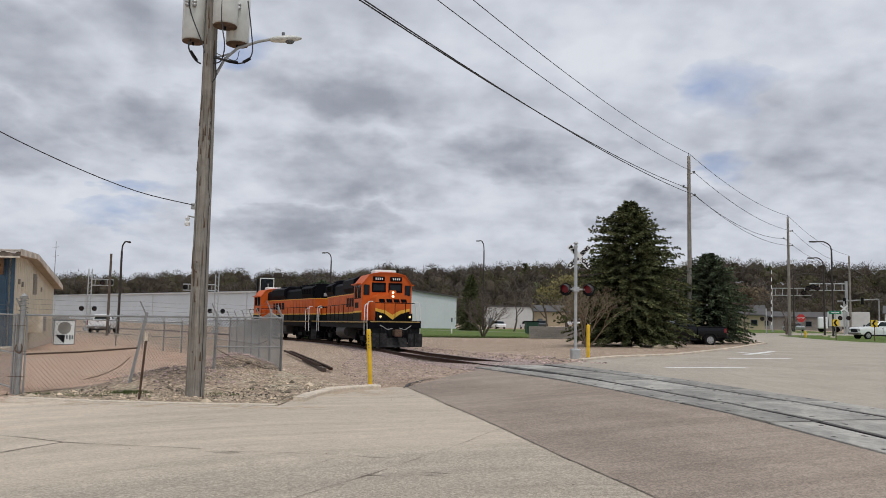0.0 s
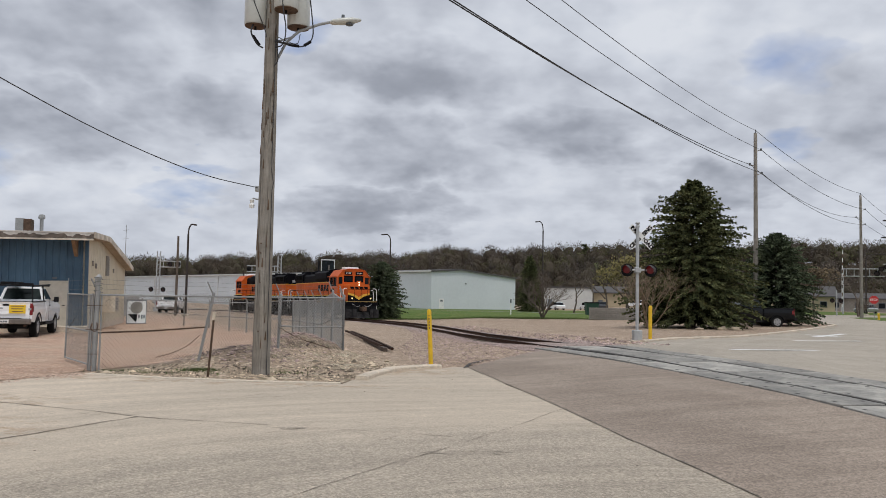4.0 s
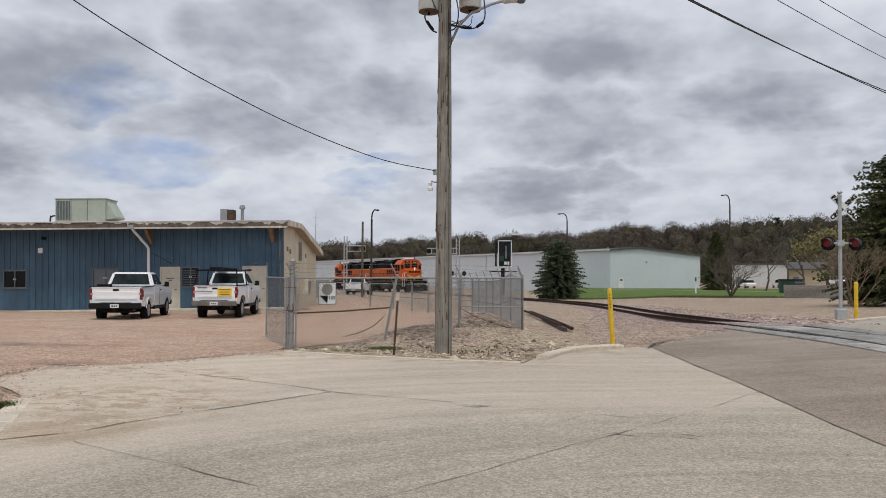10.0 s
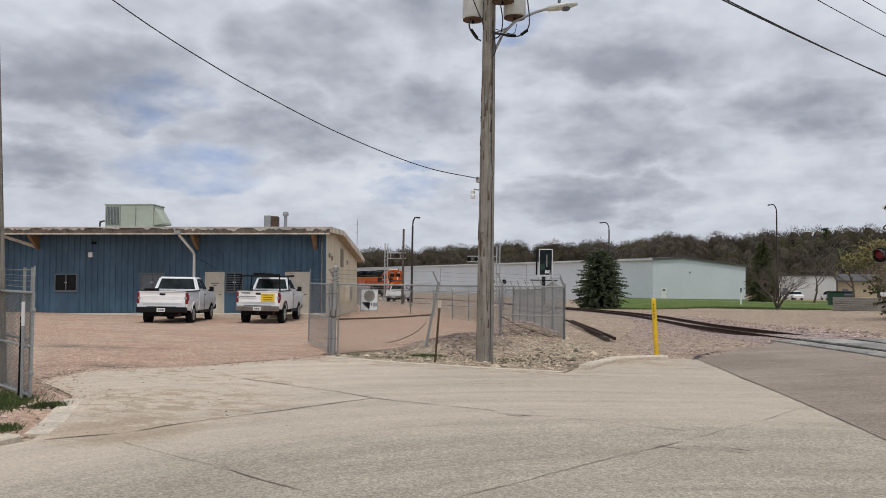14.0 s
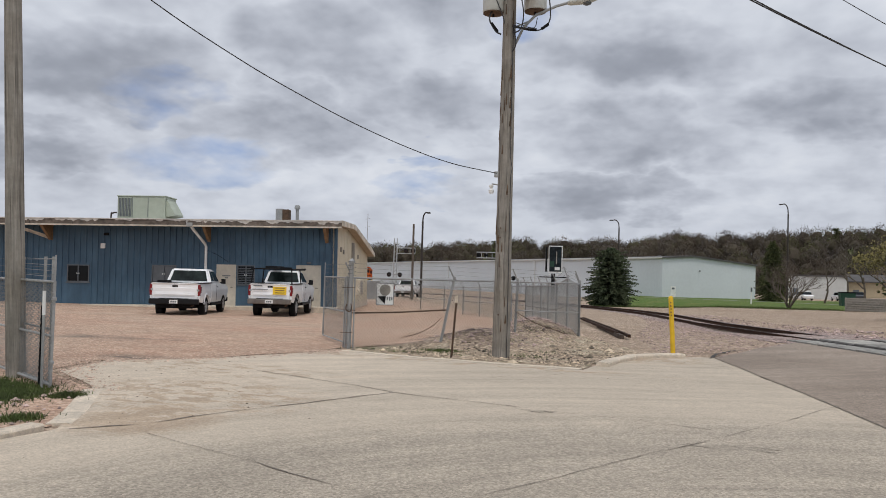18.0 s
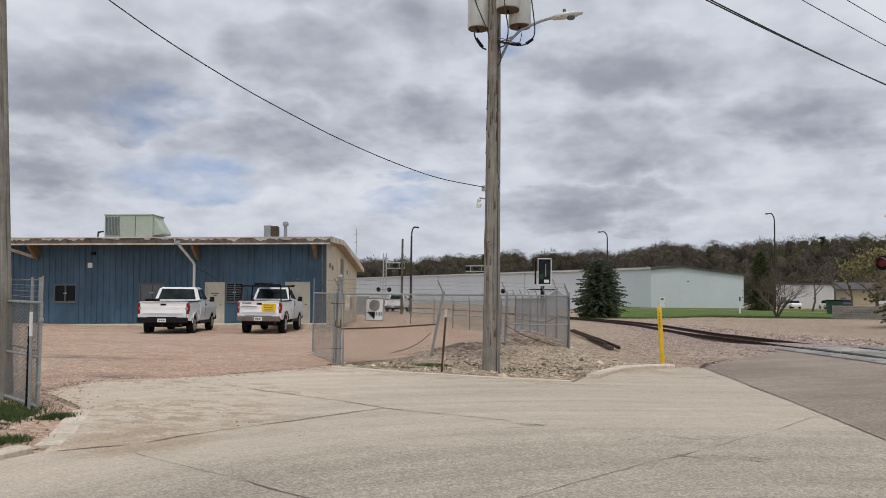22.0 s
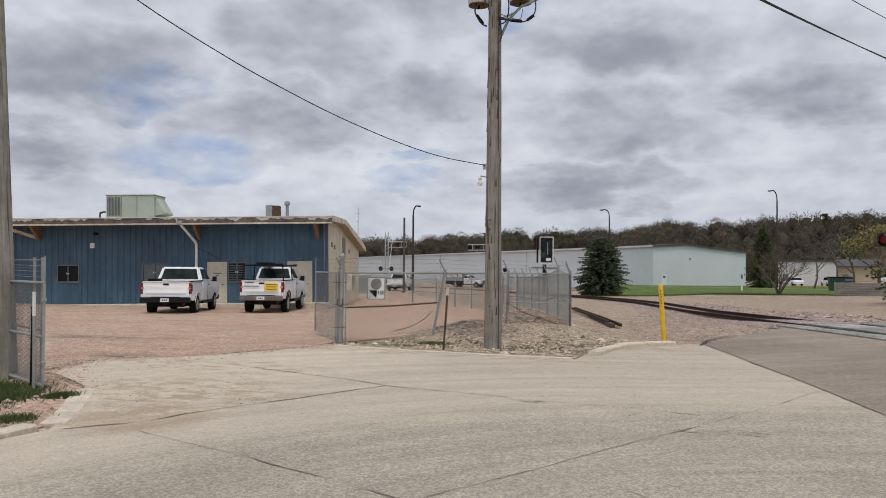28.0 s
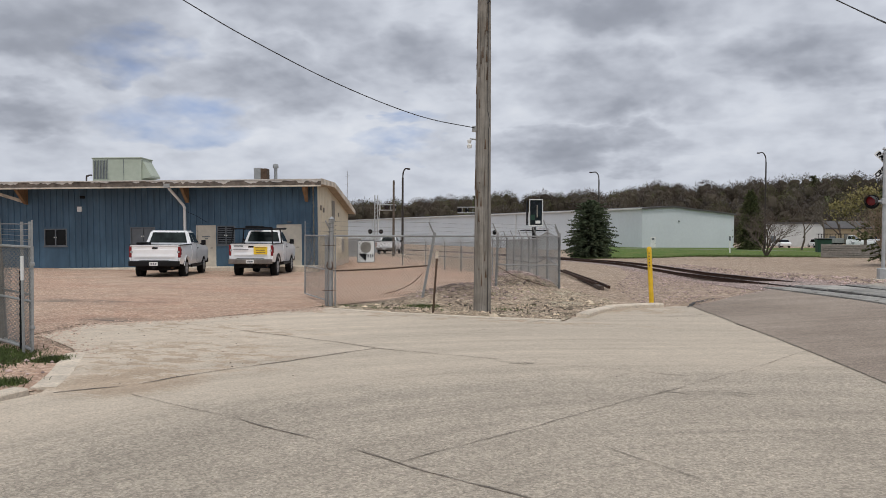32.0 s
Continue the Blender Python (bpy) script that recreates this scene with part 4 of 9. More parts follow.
crossing = thing("crossing_panels", pose(0, 0, 0), "grey concrete grade-crossing panels between and beside the rails", "crossing", kind="structure")
panel_mesh = {}
s = S_END - 2.4 * int((S_END - 0.6) / 2.4)
pocket = None
while s < S_END - 0.3:
    for side, w in ((0.0, 1.33), (-1.215, 0.76), (1.215, 0.76)):
        p, h = along(s + 1.2, side)
        a, b = along(s, side)[0], along(s + 2.4, side)[0]
        pitch = math.atan2(gz(b.x, b.y) - gz(a.x, a.y), 2.4)
        m = Matrix.Translation((p.x, p.y, gz(p.x, p.y) + 0.03)) @ Matrix.Rotation(h, 4, "Z") @ Matrix.Rotation(-pitch, 4, "Y")
        if w not in panel_mesh:
            panel_mesh[w] = part("panel", one_box(-1.17, 1.17, -w / 2, w / 2, -0.12, 0.012, 0.012), M["panel"], crossing)
            panel_mesh[w].matrix_basis = m
            slab = panel_mesh[w]
        else:
            slab = again(panel_mesh[w], "panel", m, crossing)
        # dark pockets of the lag screws
        for px in (-0.85, 0.0, 0.85):
            for py in (-w / 2 + 0.13, w / 2 - 0.13):
                at = Matrix.Translation((px, py, 0.0))
                if pocket is None:
                    pocket = part("screw_pocket", one_box(-0.035, 0.035, -0.03, 0.03, 0.0, 0.0145), M["slot"], slab)
                    pocket.matrix_basis = at
                else:
                    again(pocket, "screw_pocket", at, slab)
    ja, jb = along(s, -1.59)[0], along(s, 1.59)[0]
    ribbon("panel_joint", [tuple(ja), tuple(jb)], 0.05, 0.036, M["slot"], crossing, vary=0.3, step=0.4, amp=0.0)
    s += 2.4


# ---- the blue metal shop building ----
EAVES = 0.16


def shop_building():
    ob = thing("shop_building", pose(-26.42, 32.82, -0.24, 0, -0.95, 20.73), "long low blue metal shop building with cream gable end", "building")
    x0, x1, depth = -26.0, 7.24, 15.0
    openings = [(-6.51, -5.37, 1.18, 2.06), (-2.18, -0.93, 1.17, 2.09), (1.13, 2.13, 0.02, 2.15), (2.18, 3.09, 1.14, 2.12), (5.2, 6.46, 0.02, 2.16)]
    top = 3.98
    # front wall in pieces round its openings
    xs = [x0]
    for a, b, lo, hi in openings:
        if a - xs[-1] > 0.01:
            part("wall", one_box(xs[-1], a, 0, 0.2, 0.0, top), M["blue"], ob)
        if lo > 0.1:
            part("wall", one_box(a, b, 0, 0.2, 0.0, lo), M["blue"], ob)
        part("wall", one_box(a, b, 0, 0.2, hi, top), M["blue"], ob)
        xs.append(b)
    part("wall", one_box(xs[-1], x1, 0, 0.2, 0.0, top), M["blue"], ob)
    # standing ribs of the siding
    rib = None
    x = x0 + 0.3
    k = 0
    while x < x1 - 0.05:
        hit = [o for o in openings if o[0] - 0.05 < x < o[1] + 0.05]
        lo = hit[0][3] + 0.08 if hit else 0.06
        w = 0.035 if k % 3 else 0.055
        part("rib", prism(bm_new(), [(x - w, 0), (x - w * 0.4, -0.045), (x + w * 0.4, -0.045), (x + w, 0)], lo, 3.94, "z"), M["blue"], ob)
        x += 0.305
        k += 1
    # gable end wall
    prof = [(0.0, 0.0), (depth, 0.0), (depth, 3.2), (12.0, 3.5), (4.0, 4.2), (0.0, 4.2)]
    part("gable_wall", prism(bm_new(), prof, x1 - 0.2, x1 + 0.004, "x"), M["cream"], ob, "cream metal gable wall")
    y = 0.5
    while y < depth - 0.2:
        h = float(np.interp(y, [0, 4, 12, 15], [4.2, 4.2, 3.5, 3.2])) - 0.1
        part("gable_rib", one_box(x1 + 0.004, x1 + 0.014, y - 0.025, y + 0.025, 0.05, h), M["cream"], ob)
        y += 0.6
    part("corner_trim", one_box(x1 - 0.12, x1 + 0.034, -0.05, 0.10, 0.0, 4.0), M["blue"], ob)
    part("rear_wall", one_box(x0, x1 - 0.2, depth - 0.2, depth, 0, 3.2), M["cream"], ob)
    part("end_wall", one_box(x0, x0 + 0.2, 0.2, depth - 0.2, 0, 3.2), M["cream"], ob)
    part("foundation", one_box(x0, x1 + 0.02, -0.06, depth, -0.6, 0.03), M["curb"], ob, "pale concrete footing")
    part("walk_slab", one_box(x0, x1 + 0.2, -1.3, -0.06, -0.6, 0.07, 0.02), M["curb"], ob)
    # roof: a front canopy and a slope to the back
    line = [(-1.3, 4.20), (4.0, 4.32), (12.0, 3.58), (15.6, 3.22)]
    part("roof", prism(bm_new(), line + [(y, z - 0.10) for y, z in line[::-1]], x0 - 0.4, x1 + 0.42, "x"), M["roof"], ob)
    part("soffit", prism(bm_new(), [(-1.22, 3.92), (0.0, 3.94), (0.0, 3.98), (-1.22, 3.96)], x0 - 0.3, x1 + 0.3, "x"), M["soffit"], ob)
    rr = random.Random(11)
    M["trim_white"] = material("weathered_white_paint", (0.62, 0.60, 0.56), 0.7, 0, 6, 0.15, 1.2, 0.2, 0.05, tint=(0.48, 0.44, 0.39))
    x = x0 - 0.4
    while x < x1 + 0.42:
        w = min(rr.uniform(1.2, 2.6), x1 + 0.42 - x)
        part("fascia", one_box(x, x + w - 0.01, -1.34 - rr.uniform(0, 0.015), -1.26, 3.86 + rr.uniform(-0.01, 0.02), 4.16, 0.01), M["fascia"], ob, "weathered fascia board, coloured dark for the shadow strip under the drip edge")
        part("lower_trim", one_box(x, x + w, -1.372, -1.34, 3.825, 3.90, 0.006), M["trim_tan"], ob, "tan lower fascia trim")
        x += w
    x = x0 - 0.4
    while x < x1 + 0.42:
        w = min(rr.uniform(0.15, 0.9), x1 + 0.42 - x)
        if rr.random() < 0.75:
            n, deep = max(3, int(w / 0.10)), rr.uniform(0.05, 0.20)
            low = [(x + w * k / n, 4.14 - deep * rr.uniform(0.25, 1.0) * math.sin(math.pi * (0.06 + 0.88 * k / n))) for k in range(n + 1)]
            part("paint_flake", prism(bm_new(), low + [(x + w, 4.155), (x, 4.155)], -1.366, -1.35, "y"), M["trim_white"], ob, "flaking white fascia paint")
        x += w
    part("drip_edge", one_box(x0 - 0.42, x1 + 0.44, -1.385, -1.30, 4.155, 4.205, 0.008), M["trim_white"], ob, "thin white metal drip edge")
    part("barge_board", prism(bm_new(), [(-1.3, 4.22), (4.0, 4.34), (12.0, 3.60), (15.62, 3.24), (15.62, 2.98), (12.0, 3.34), (4.0, 4.08), (-1.3, 3.94)], x1 + 0.42, x1 + 0.47, "x"), M["trim_tan"], ob)
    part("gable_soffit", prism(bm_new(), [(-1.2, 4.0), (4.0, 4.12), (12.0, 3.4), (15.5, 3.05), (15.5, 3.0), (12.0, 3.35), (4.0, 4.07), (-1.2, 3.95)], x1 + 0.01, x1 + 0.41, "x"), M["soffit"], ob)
    for x in (-7.35, 6.75, -19.5, 0.75):
        b = part("bracket", prism(bm_new(), [(-1.2, 3.9), (-0.02, 3.9), (-0.02, 3.28), (-0.2, 3.3)], x - 0.07, x + 0.07, "x"), M["timber"], ob)
        part("brace_beam", one_box(x - 0.09, x + 0.09, -1.2, -0.02, 3.86, 3.93), M["timber"], b)
        if x < 0:
            part("raking_beam", tube(bm_new(), [(x - 1.5, -1.22, 3.86), (x, -0.06, 3.36)], 0.085, 4), M["trim_tan"], b)
    # windows
    for i, (a, b, lo, hi) in enumerate(openings):
        if lo > 0.5:
            wn_ = part("window", prism(bm_new(), [(a, lo), (b, lo), (b, lo + 0.05), (a, lo + 0.05)], -0.03, 0.12, "y"), M["frame_dark"], ob)
            part("frame_top", one_box(a, b, -0.03, 0.12, hi - 0.05, hi), M["frame_dark"], wn_)
            for xx in (a, (a + b) / 2 - 0.025, b - 0.05):
                part("mullion", one_box(xx, xx + 0.05, -0.025, 0.10, lo + 0.05, hi - 0.05), M["frame_dark"], wn_)
            for xa, xb in ((a + 0.05, (a + b) / 2 - 0.025), ((a + b) / 2 + 0.025, b - 0.05)):
                part("pane", one_box(xa, xb, 0.04, 0.05, lo + 0.05, hi - 0.05), M["glass"], wn_)
            part("sill", one_box(a - 0.04, b + 0.04, -0.06, 0.02, lo - 0.05, lo), M["frame_dark"], wn_)
            if i == 1:
                for xa, xb in ((a + 0.06, (a + b) / 2 - 0.03), ((a + b) / 2 + 0.03, b - 0.06)):
                    part("blind", one_box(xa, xb, 0.03, 0.037, lo + 0.06, hi - 0.06), M["frame_dark"], wn_, "drawn dark blind")
            if i == 3:
                for k in range(9):
                    part("blind_slat", one_box(a + 0.06, b - 0.06, 0.012, 0.03, lo + 0.09 + 0.09 * k, lo + 0.125 + 0.09 * k), M["frame_dark"], wn_, "dark horizontal blind slat")
            for xx in ((a + b) / 2 - 0.07, (a + b) / 2 + 0.03):
                part("latch", one_box(xx, xx + 0.04, -0.045, -0.02, (lo + hi) / 2 - 0.03, (lo + hi) / 2 + 0.03), M["white"], wn_, "small white latch")
    for k, (a, b) in enumerate(((1.13, 2.13), (5.2, 6.46))):
        frame_ = part("door_frame", one_box(a, a + 0.06, -0.02, 0.14, 0.02, 2.15), M["white_door"], ob)
        part("jamb", one_box(b - 0.06, b, -0.02, 0.14, 0.02, 2.15), M["white_door"], frame_)
        part("head", one_box(a + 0.06, b - 0.06, -0.02, 0.14, 2.09, 2.15), M["white_door"], frame_)
        d = part("door", one_box(a + 0.06, b - 0.06, 0.03, 0.08, 0.03, 2.09, 0.004), M["white_door"], ob, "closed off-white steel door")
        part("handle", tube(bm_new(), [(b - 0.16, 0.0, 1.0), (b - 0.16, -0.05, 1.0), (b - 0.27, -0.05, 1.0)], 0.015, 6), M["black"], d)
        for z in (0.3, 1.1, 1.8):
            part("hinge", one_box(a + 0.05, a + 0.075, 0.015, 0.04, z, z + 0.1), M["galv"], d)
        if k == 0:
            for r, (w, z) in enumerate(((0.42, 1.55), (0.16, 1.45))):
                part("notice_bar", one_box((a + b) / 2 - w / 2, (a + b) / 2 + w / 2, 0.022, 0.03, z, z + 0.05), M["frame_dark"], d, "unreadable dark notice lettering")
        else:
            part("meeting_strip", one_box(5.81, 5.85, 0.02, 0.031, 0.05, 2.05), M["white_door"], d)
            part("wall_lamp", one_box(5.75, 5.95, -0.10, 0.0, 2.24, 2.33, 0.02), M["frame_dark"], ob)
    # downspout, lamp boxes
    part("downspout", tube(bm_new(), [(0.14, -1.25, 3.98), (0.2, -1.2, 3.8), (0.55, -0.12, 3.18), (0.59, -0.06, 3.05), (0.59, -0.06, 0.1)], 0.07, 8), M["white"], ob, "pale grey downspout with a long elbow")
    part("gutter_box", one_box(0.0, 0.3, -1.42, -1.2, 3.82, 4.02, 0.02), M["galv"], ob)
    part("meter_box", one_box(-4.8, -4.58, -0.10, 0.0, 2.9, 3.16, 0.015), M["white"], ob, "small white electrical box")
    part("flood_lamp", one_box(-4.62, -4.42, -0.16, 0.0, 3.48, 3.58, 0.02), M["black"], ob)
    part("conduit", tube(bm_new(), [(0.59, -0.03, 2.9), (1.2, -0.03, 2.62), (1.7, -0.03, 2.3)], 0.012, 6), M["black"], ob)
    # gable fittings
    louvre = part("gable_louvre", one_box(x1 + 0.005, x1 + 0.05, 6.0, 7.1, 2.5, 3.5), M["grey_wood"], ob)
    for k in range(7):
        part("slat", one_box(x1 + 0.05, x1 + 0.08, 6.05, 7.05, 2.56 + k * 0.13, 2.62 + k * 0.13), M["grey_wood"], louvre)
    for y, z in ((1.3, 2.9), (2.3, 2.8), (9.0, 2.7)):
        part("vent_stub", one_box(x1 + 0.004, x1 + 0.09, y - 0.08, y + 0.08, z, z + 0.25, 0.02), M["grey_wood"], ob)
    ac = part("wall_ac_unit", one_box(x1 + 0.01, x1 + 0.75, 4.2, 5.6, 0.55, 1.45, 0.03), M["trim_tan"], ob, "tan wall-mounted air conditioner")
    for k in range(8):
        part("grille_slat", one_box(x1 + 0.755, x1 + 0.77, 4.3, 5.5, 0.65 + k * 0.09, 0.69 + k * 0.09), M["frame_dark"], ac)
    # the eaves stand a little higher than the wall sheets' nominal height
    for piece in ob.children_recursive:
        for v in piece.data.vertices:
            v.co.z += EAVES * min(1.0, max(0.0, (v.co.z - 3.25) / 0.45))
    return ob


shop = shop_building()


def rooftop_unit():
    ob = thing("rooftop_hvac_unit", pose(-26.42, 32.82, -0.24, 0, -0.95, 20.73) @ pose(-6.15, 5.0, 4.3 + EAVES), "large pale green-grey rooftop air handler with louvres", "hvac unit")
    part("curb", one_box(0.1, 2.9, 0.1, 1.7, -0.2, 0.32), M["hvac"], ob)
    part("cabinet", one_box(0, 2.75, 0, 1.8, 0.32, 1.6, 0.02), M["hvac"], ob)
    part("lid", one_box(-0.04, 2.8, -0.04, 1.84, 1.6, 1.66, 0.02), M["hvac"], ob)
    for k in range(9):
        part("louvre_blade", one_box(0.08 + k * 0.085, 0.12 + k * 0.085, -0.04, 0.0, 0.45, 1.5), M["frame_dark"], ob)
    for x in (0.85, 1.75):
        part("panel_seam", one_box(x, x + 0.025, -0.018, 0.0, 0.4, 1.55), M["frame_dark"], ob)
    part("intake_hood", prism(bm_new(), [(2.75, 1.5), (3.25, 0.62), (3.25, 0.52), (2.75, 0.45)], 0.15, 1.65, "y"), M["hvac"], ob, "sloping intake hood")
    return ob


rooftop_unit()


def roof_vents():
    base = pose(-26.42, 32.82, -0.24, 0, -0.95, 20.73)
    ob = thing("roof_exhaust_fan", base @ pose(3.4, 5.0, 4.25 + EAVES), "stubby rusty roof exhaust box", "roof vent")
    part("duct", one_box(-0.36, 0.05, -0.3, 0.3, 0, 1.02, 0.02), M["galv"], ob)
    part("hood", one_box(0.02, 0.40, -0.33, 0.33, 0.18, 0.98, 0.03), M["rust"], ob, "rust-brown side hood")
    ob = thing("roof_stack", base @ pose(4.22, 5.0, 4.25 + EAVES), "thin galvanised roof flue with a cap", "flue")
    part("pipe", tube(bm_new(), [(0, 0, 0), (0, 0, 1.05)], 0.09, 10), M["galv"], ob)
    part("cap", turned(bm_new(), [(0.16, 1.02), (0.17, 1.1), (0.15, 1.22), (0.06, 1.26)], 12), M["galv"], ob)


roof_vents()


# ---- the white warehouse ----
def warehouse():
    ob = thing("warehouse", pose(-12.7, 127.4, -0.55), "long white metal warehouse with a low gable roof", "warehouse")
    g = Vector((13.7, 12.6, 0)).normalized()
    w = Vector((-0.677, 0.736, 0)).normalized()
    L, W = 215.0, 18.6
    m = Matrix(((g.x, w.x, 0, 0), (g.y, w.y, 0, 0), (0, 0, 1, 0), (0, 0, 0, 1)))
    ob.matrix_basis = ob.matrix_basis @ m
    prof = [(0, -0.8), (W, -0.8), (W, 5.45), (6.0, 6.5), (0, 6.12)]
    part("gable_wall", prism(bm_new(), prof, 0.0, 0.3, "y"), M["white_wall"], ob)
    part("long_wall", one_box(0.0, 0.3, 0.3, L, -1.4, 6.1), M["white_wall"], ob)
    part("rear_wall", one_box(W - 0.3, W, 0.3, L, -1.4, 5.4), M["white_wall"], ob)
    part("end_wall", prism(bm_new(), [(0.3, -1.4), (W - 0.3, -1.4), (W - 0.3, 5.4), (6, 6.4), (0.3, 6.1)], L - 0.3, L, "y"), M["white_wall"], ob)
    part("roof", prism(bm_new(), [(-0.25, 6.10), (6.0, 6.52), (W + 0.25, 5.45), (W + 0.25, 5.55), (6.0, 6.66), (-0.25, 6.24)], -0.25, L + 0.2, "y"), M["dark_roof"], ob)
    part("gutter", one_box(-0.42, -0.25, -0.25, L, 5.95, 6.22, 0.03), M["house_white"], ob)
    part("rake_trim", prism(bm_new(), [(-0.25, 5.98), (6.0, 6.38), (W + 0.25, 5.30), (W + 0.25, 5.52), (6.0, 6.60), (-0.25, 6.18)], -0.32, -0.25, "y"), M["dark_roof"], ob)
    for k in range(30):
        part("wall_rib", one_box(-0.012, 0.0, 6 + 7 * k, 6.06 + 7 * k, -1.3, 5.95), M["white_wall"], ob)
    for k in range(12):
        part("gable_rib", one_box(1.2 + 1.45 * k, 1.23 + 1.45 * k, -0.004, 0.0, 0.1, 5.3), M["white_wall"], ob)
    for k, y in enumerate((42, 90, 140, 170)):
        part("downpipe", tube(bm_new(), [(-0.1, y, 6.0), (-0.1, y, -1.2)], 0.09, 6), M["house_white"], ob)
    part("wall_light", one_box(7.0, 7.3, -0.15, 0.0, 4.1, 4.3, 0.03), M["frame_dark"], ob)
    dr = part("service_door", one_box(-0.06, 0.0, 30, 31, -1.0, 1.2), M["white_wall"], ob, "plain grey-white service door")
    part("handle", one_box(-0.1, -0.06, 30.8, 30.9, 0.0, 0.1), M["frame_dark"], dr)
    gd = part("gable_door", one_box(1.6, 2.6, -0.05, 0.0, -0.4, 1.65, 0.01), M["white"], ob, "white steel door in the gable")
    part("handle", one_box(2.42, 2.52, -0.1, -0.05, 0.55, 0.65), M["frame_dark"], gd)
    part("door_pane", one_box(1.85, 2.35, -0.058, -0.05, 1.15, 1.45), M["frame_dark"], gd)
    return ob


warehouse()


# ---- poles and wires ----
def wooden_pole(name, m, height, r0, r1, label, lean=0):
    ob = thing(name, m, label, "utility pole", "utility poles")
    bm = bm_new()
    n, k = 20, 28
    rings = []
    for i in range(k + 1):
        z = -0.4 + (height + 0.4) * i / k
        ring = []
        for j in range(n):
            a = 2 * math.pi * j / n
            r = r0 + (r1 - r0) * i / k
            r *= 1 + 0.035 * noise.noise((math.cos(a) * 2.2, math.sin(a) * 2.2, z * 0.5))+ 0.03 * noise.noise((math.cos(a) * 7, math.sin(a) * 7, z * 0.25))
            ring.append(bm.verts.new((r * math.cos(a), r * math.sin(a), z)))
        rings.append(ring)
    for q0, q1 in zip(rings, rings[1:]):
        for j in range(n):
            bm.faces.new((q0[j], q0[(j + 1) % n], q1[(j + 1) % n], q1[j]))
    bm.faces.new(rings[-1])
    part("shaft", bm, M["pole_wood"], ob, smooth=True)
    return ob


def transformer_pole():
    base = Vector((-4.94, 15.86, gz(-4.94, 15.86)))
    ob = wooden_pole("transformer_pole", Matrix.Translation(base), 10.8, 0.186, 0.110, "tall weathered wooden utility pole carrying transformers and a street lamp")
    # knots and splits
    rr = random.Random(3)
    for k in range(34):
        z = rr.uniform(0.4, 8.0)
        a = rr.uniform(-2.6, -0.6)
        r = 0.186 - 0.076 * z / 10.8
        bm = bm_new()
        tube(bm, [(r * 0.99 * math.cos(a), r * 0.99 * math.sin(a), z), (r * 1.0 * math.cos(a + 0.03), r * 1.0 * math.sin(a + 0.03), z + rr.uniform(0.1, 0.35))], rr.uniform(0.010, 0.024), 6, 0.006)
        part("split", bm, M["knot"], ob, "dark split in the wood")
    # three transformer cans
    for (cx, cy, bottom, r, h, lab) in ((-0.34, -0.06, 7.29, 0.23, 1.15, ""), (0.36, -0.22, 7.57, 0.25, 1.2, ""), (0.5, 0.22, 7.34, 0.24, 1.2, "")):
        can = part("transformer", turned(bm_new(), [(r * 0.93, bottom), (r, bottom + 0.03), (r, bottom + h), (r * 0.9, bottom + h + 0.04), (r * 0.5, bottom + h + 0.08)], 20, (cx, cy)), M["can"], ob, "pale grey pole transformer can", True)
        part("base_rim", turned(bm_new(), [(r * 0.96, bottom - 0.015), (r * 0.96, bottom + 0.0), (r * 0.8, bottom + 0.0)], 20, (cx, cy)), M["rust"], can)
        part("lid_band", turned(bm_new(), [(r + 0.012, bottom + h - 0.08), (r + 0.012, bottom + h - 0.03)], 20, (cx, cy)), M["galv"], can)
        part("hanger", one_box(min(cx, 0) if cx < 0 else 0.1, max(cx, 0.0) if cx > 0 else -0.1, cy - 0.03, cy + 0.03, bottom + 0.35, bottom + 0.43), M["galv"], can)
        for dx in (-0.07, 0.08):
            part("bushing", turned(bm_new(), [(0.035, bottom + 0.65), (0.05, bottom + 0.68), (0.03, bottom + 0.72), (0.05, bottom + 0.75), (0.02, bottom + 0.8)], 8, (cx + dx, cy - r - 0.02)), M["galv"], can)
        part("drain_stub", tube(bm_new(), [(cx, cy, bottom - 0.08), (cx, cy, bottom)], 0.025, 6), M["black"], can)
    # lamp arm
    part("lamp_arm", tube(bm_new(), [(0.15, 0.0, 6.62), (0.3, 0.03, 6.95), (0.55, 0.1, 7.22), (0.95, 0.25, 7.42), (1.25, 0.36, 7.52)], 0.03, 8), M["galv"], ob, "curved grey lamp arm")
    part("arm_brace", tube(bm_new(), [(0.15, 0.0, 6.98), (0.4, 0.06, 7.08), (0.62, 0.13, 7.26)], 0.018, 6), M["galv"], ob)
    head = part("lamp_head", turned(bm_new(), [(0.05, -0.05), (0.10, 0.02), (0.13, 0.25), (0.12, 0.45), (0.05, 0.62), (0.01, 0.64)], 12, m=Matrix.Translation((1.2, 0.35, 7.50)) @ Matrix.Rotation(radians(19), 4, "Z") @ Matrix.Rotation(radians(80), 4, "Y") @ Matrix.Diagonal((0.55, 1.0, 1.0, 1.0))), M["can"], ob, "pale cobra-head street lamp", True)
    part("lens", turned(bm_new(), [(0.10, 0), (0.08, -0.03), (0.03, -0.05)], 12, m=Matrix.Translation((1.55, 0.46, 7.50))), M["frame_dark"], head)
    part("photocell", tube(bm_new(), [(1.42, 0.42, 7.6), (1.42, 0.42, 7.68)], 0.035, 8), M["frame_dark"], head)
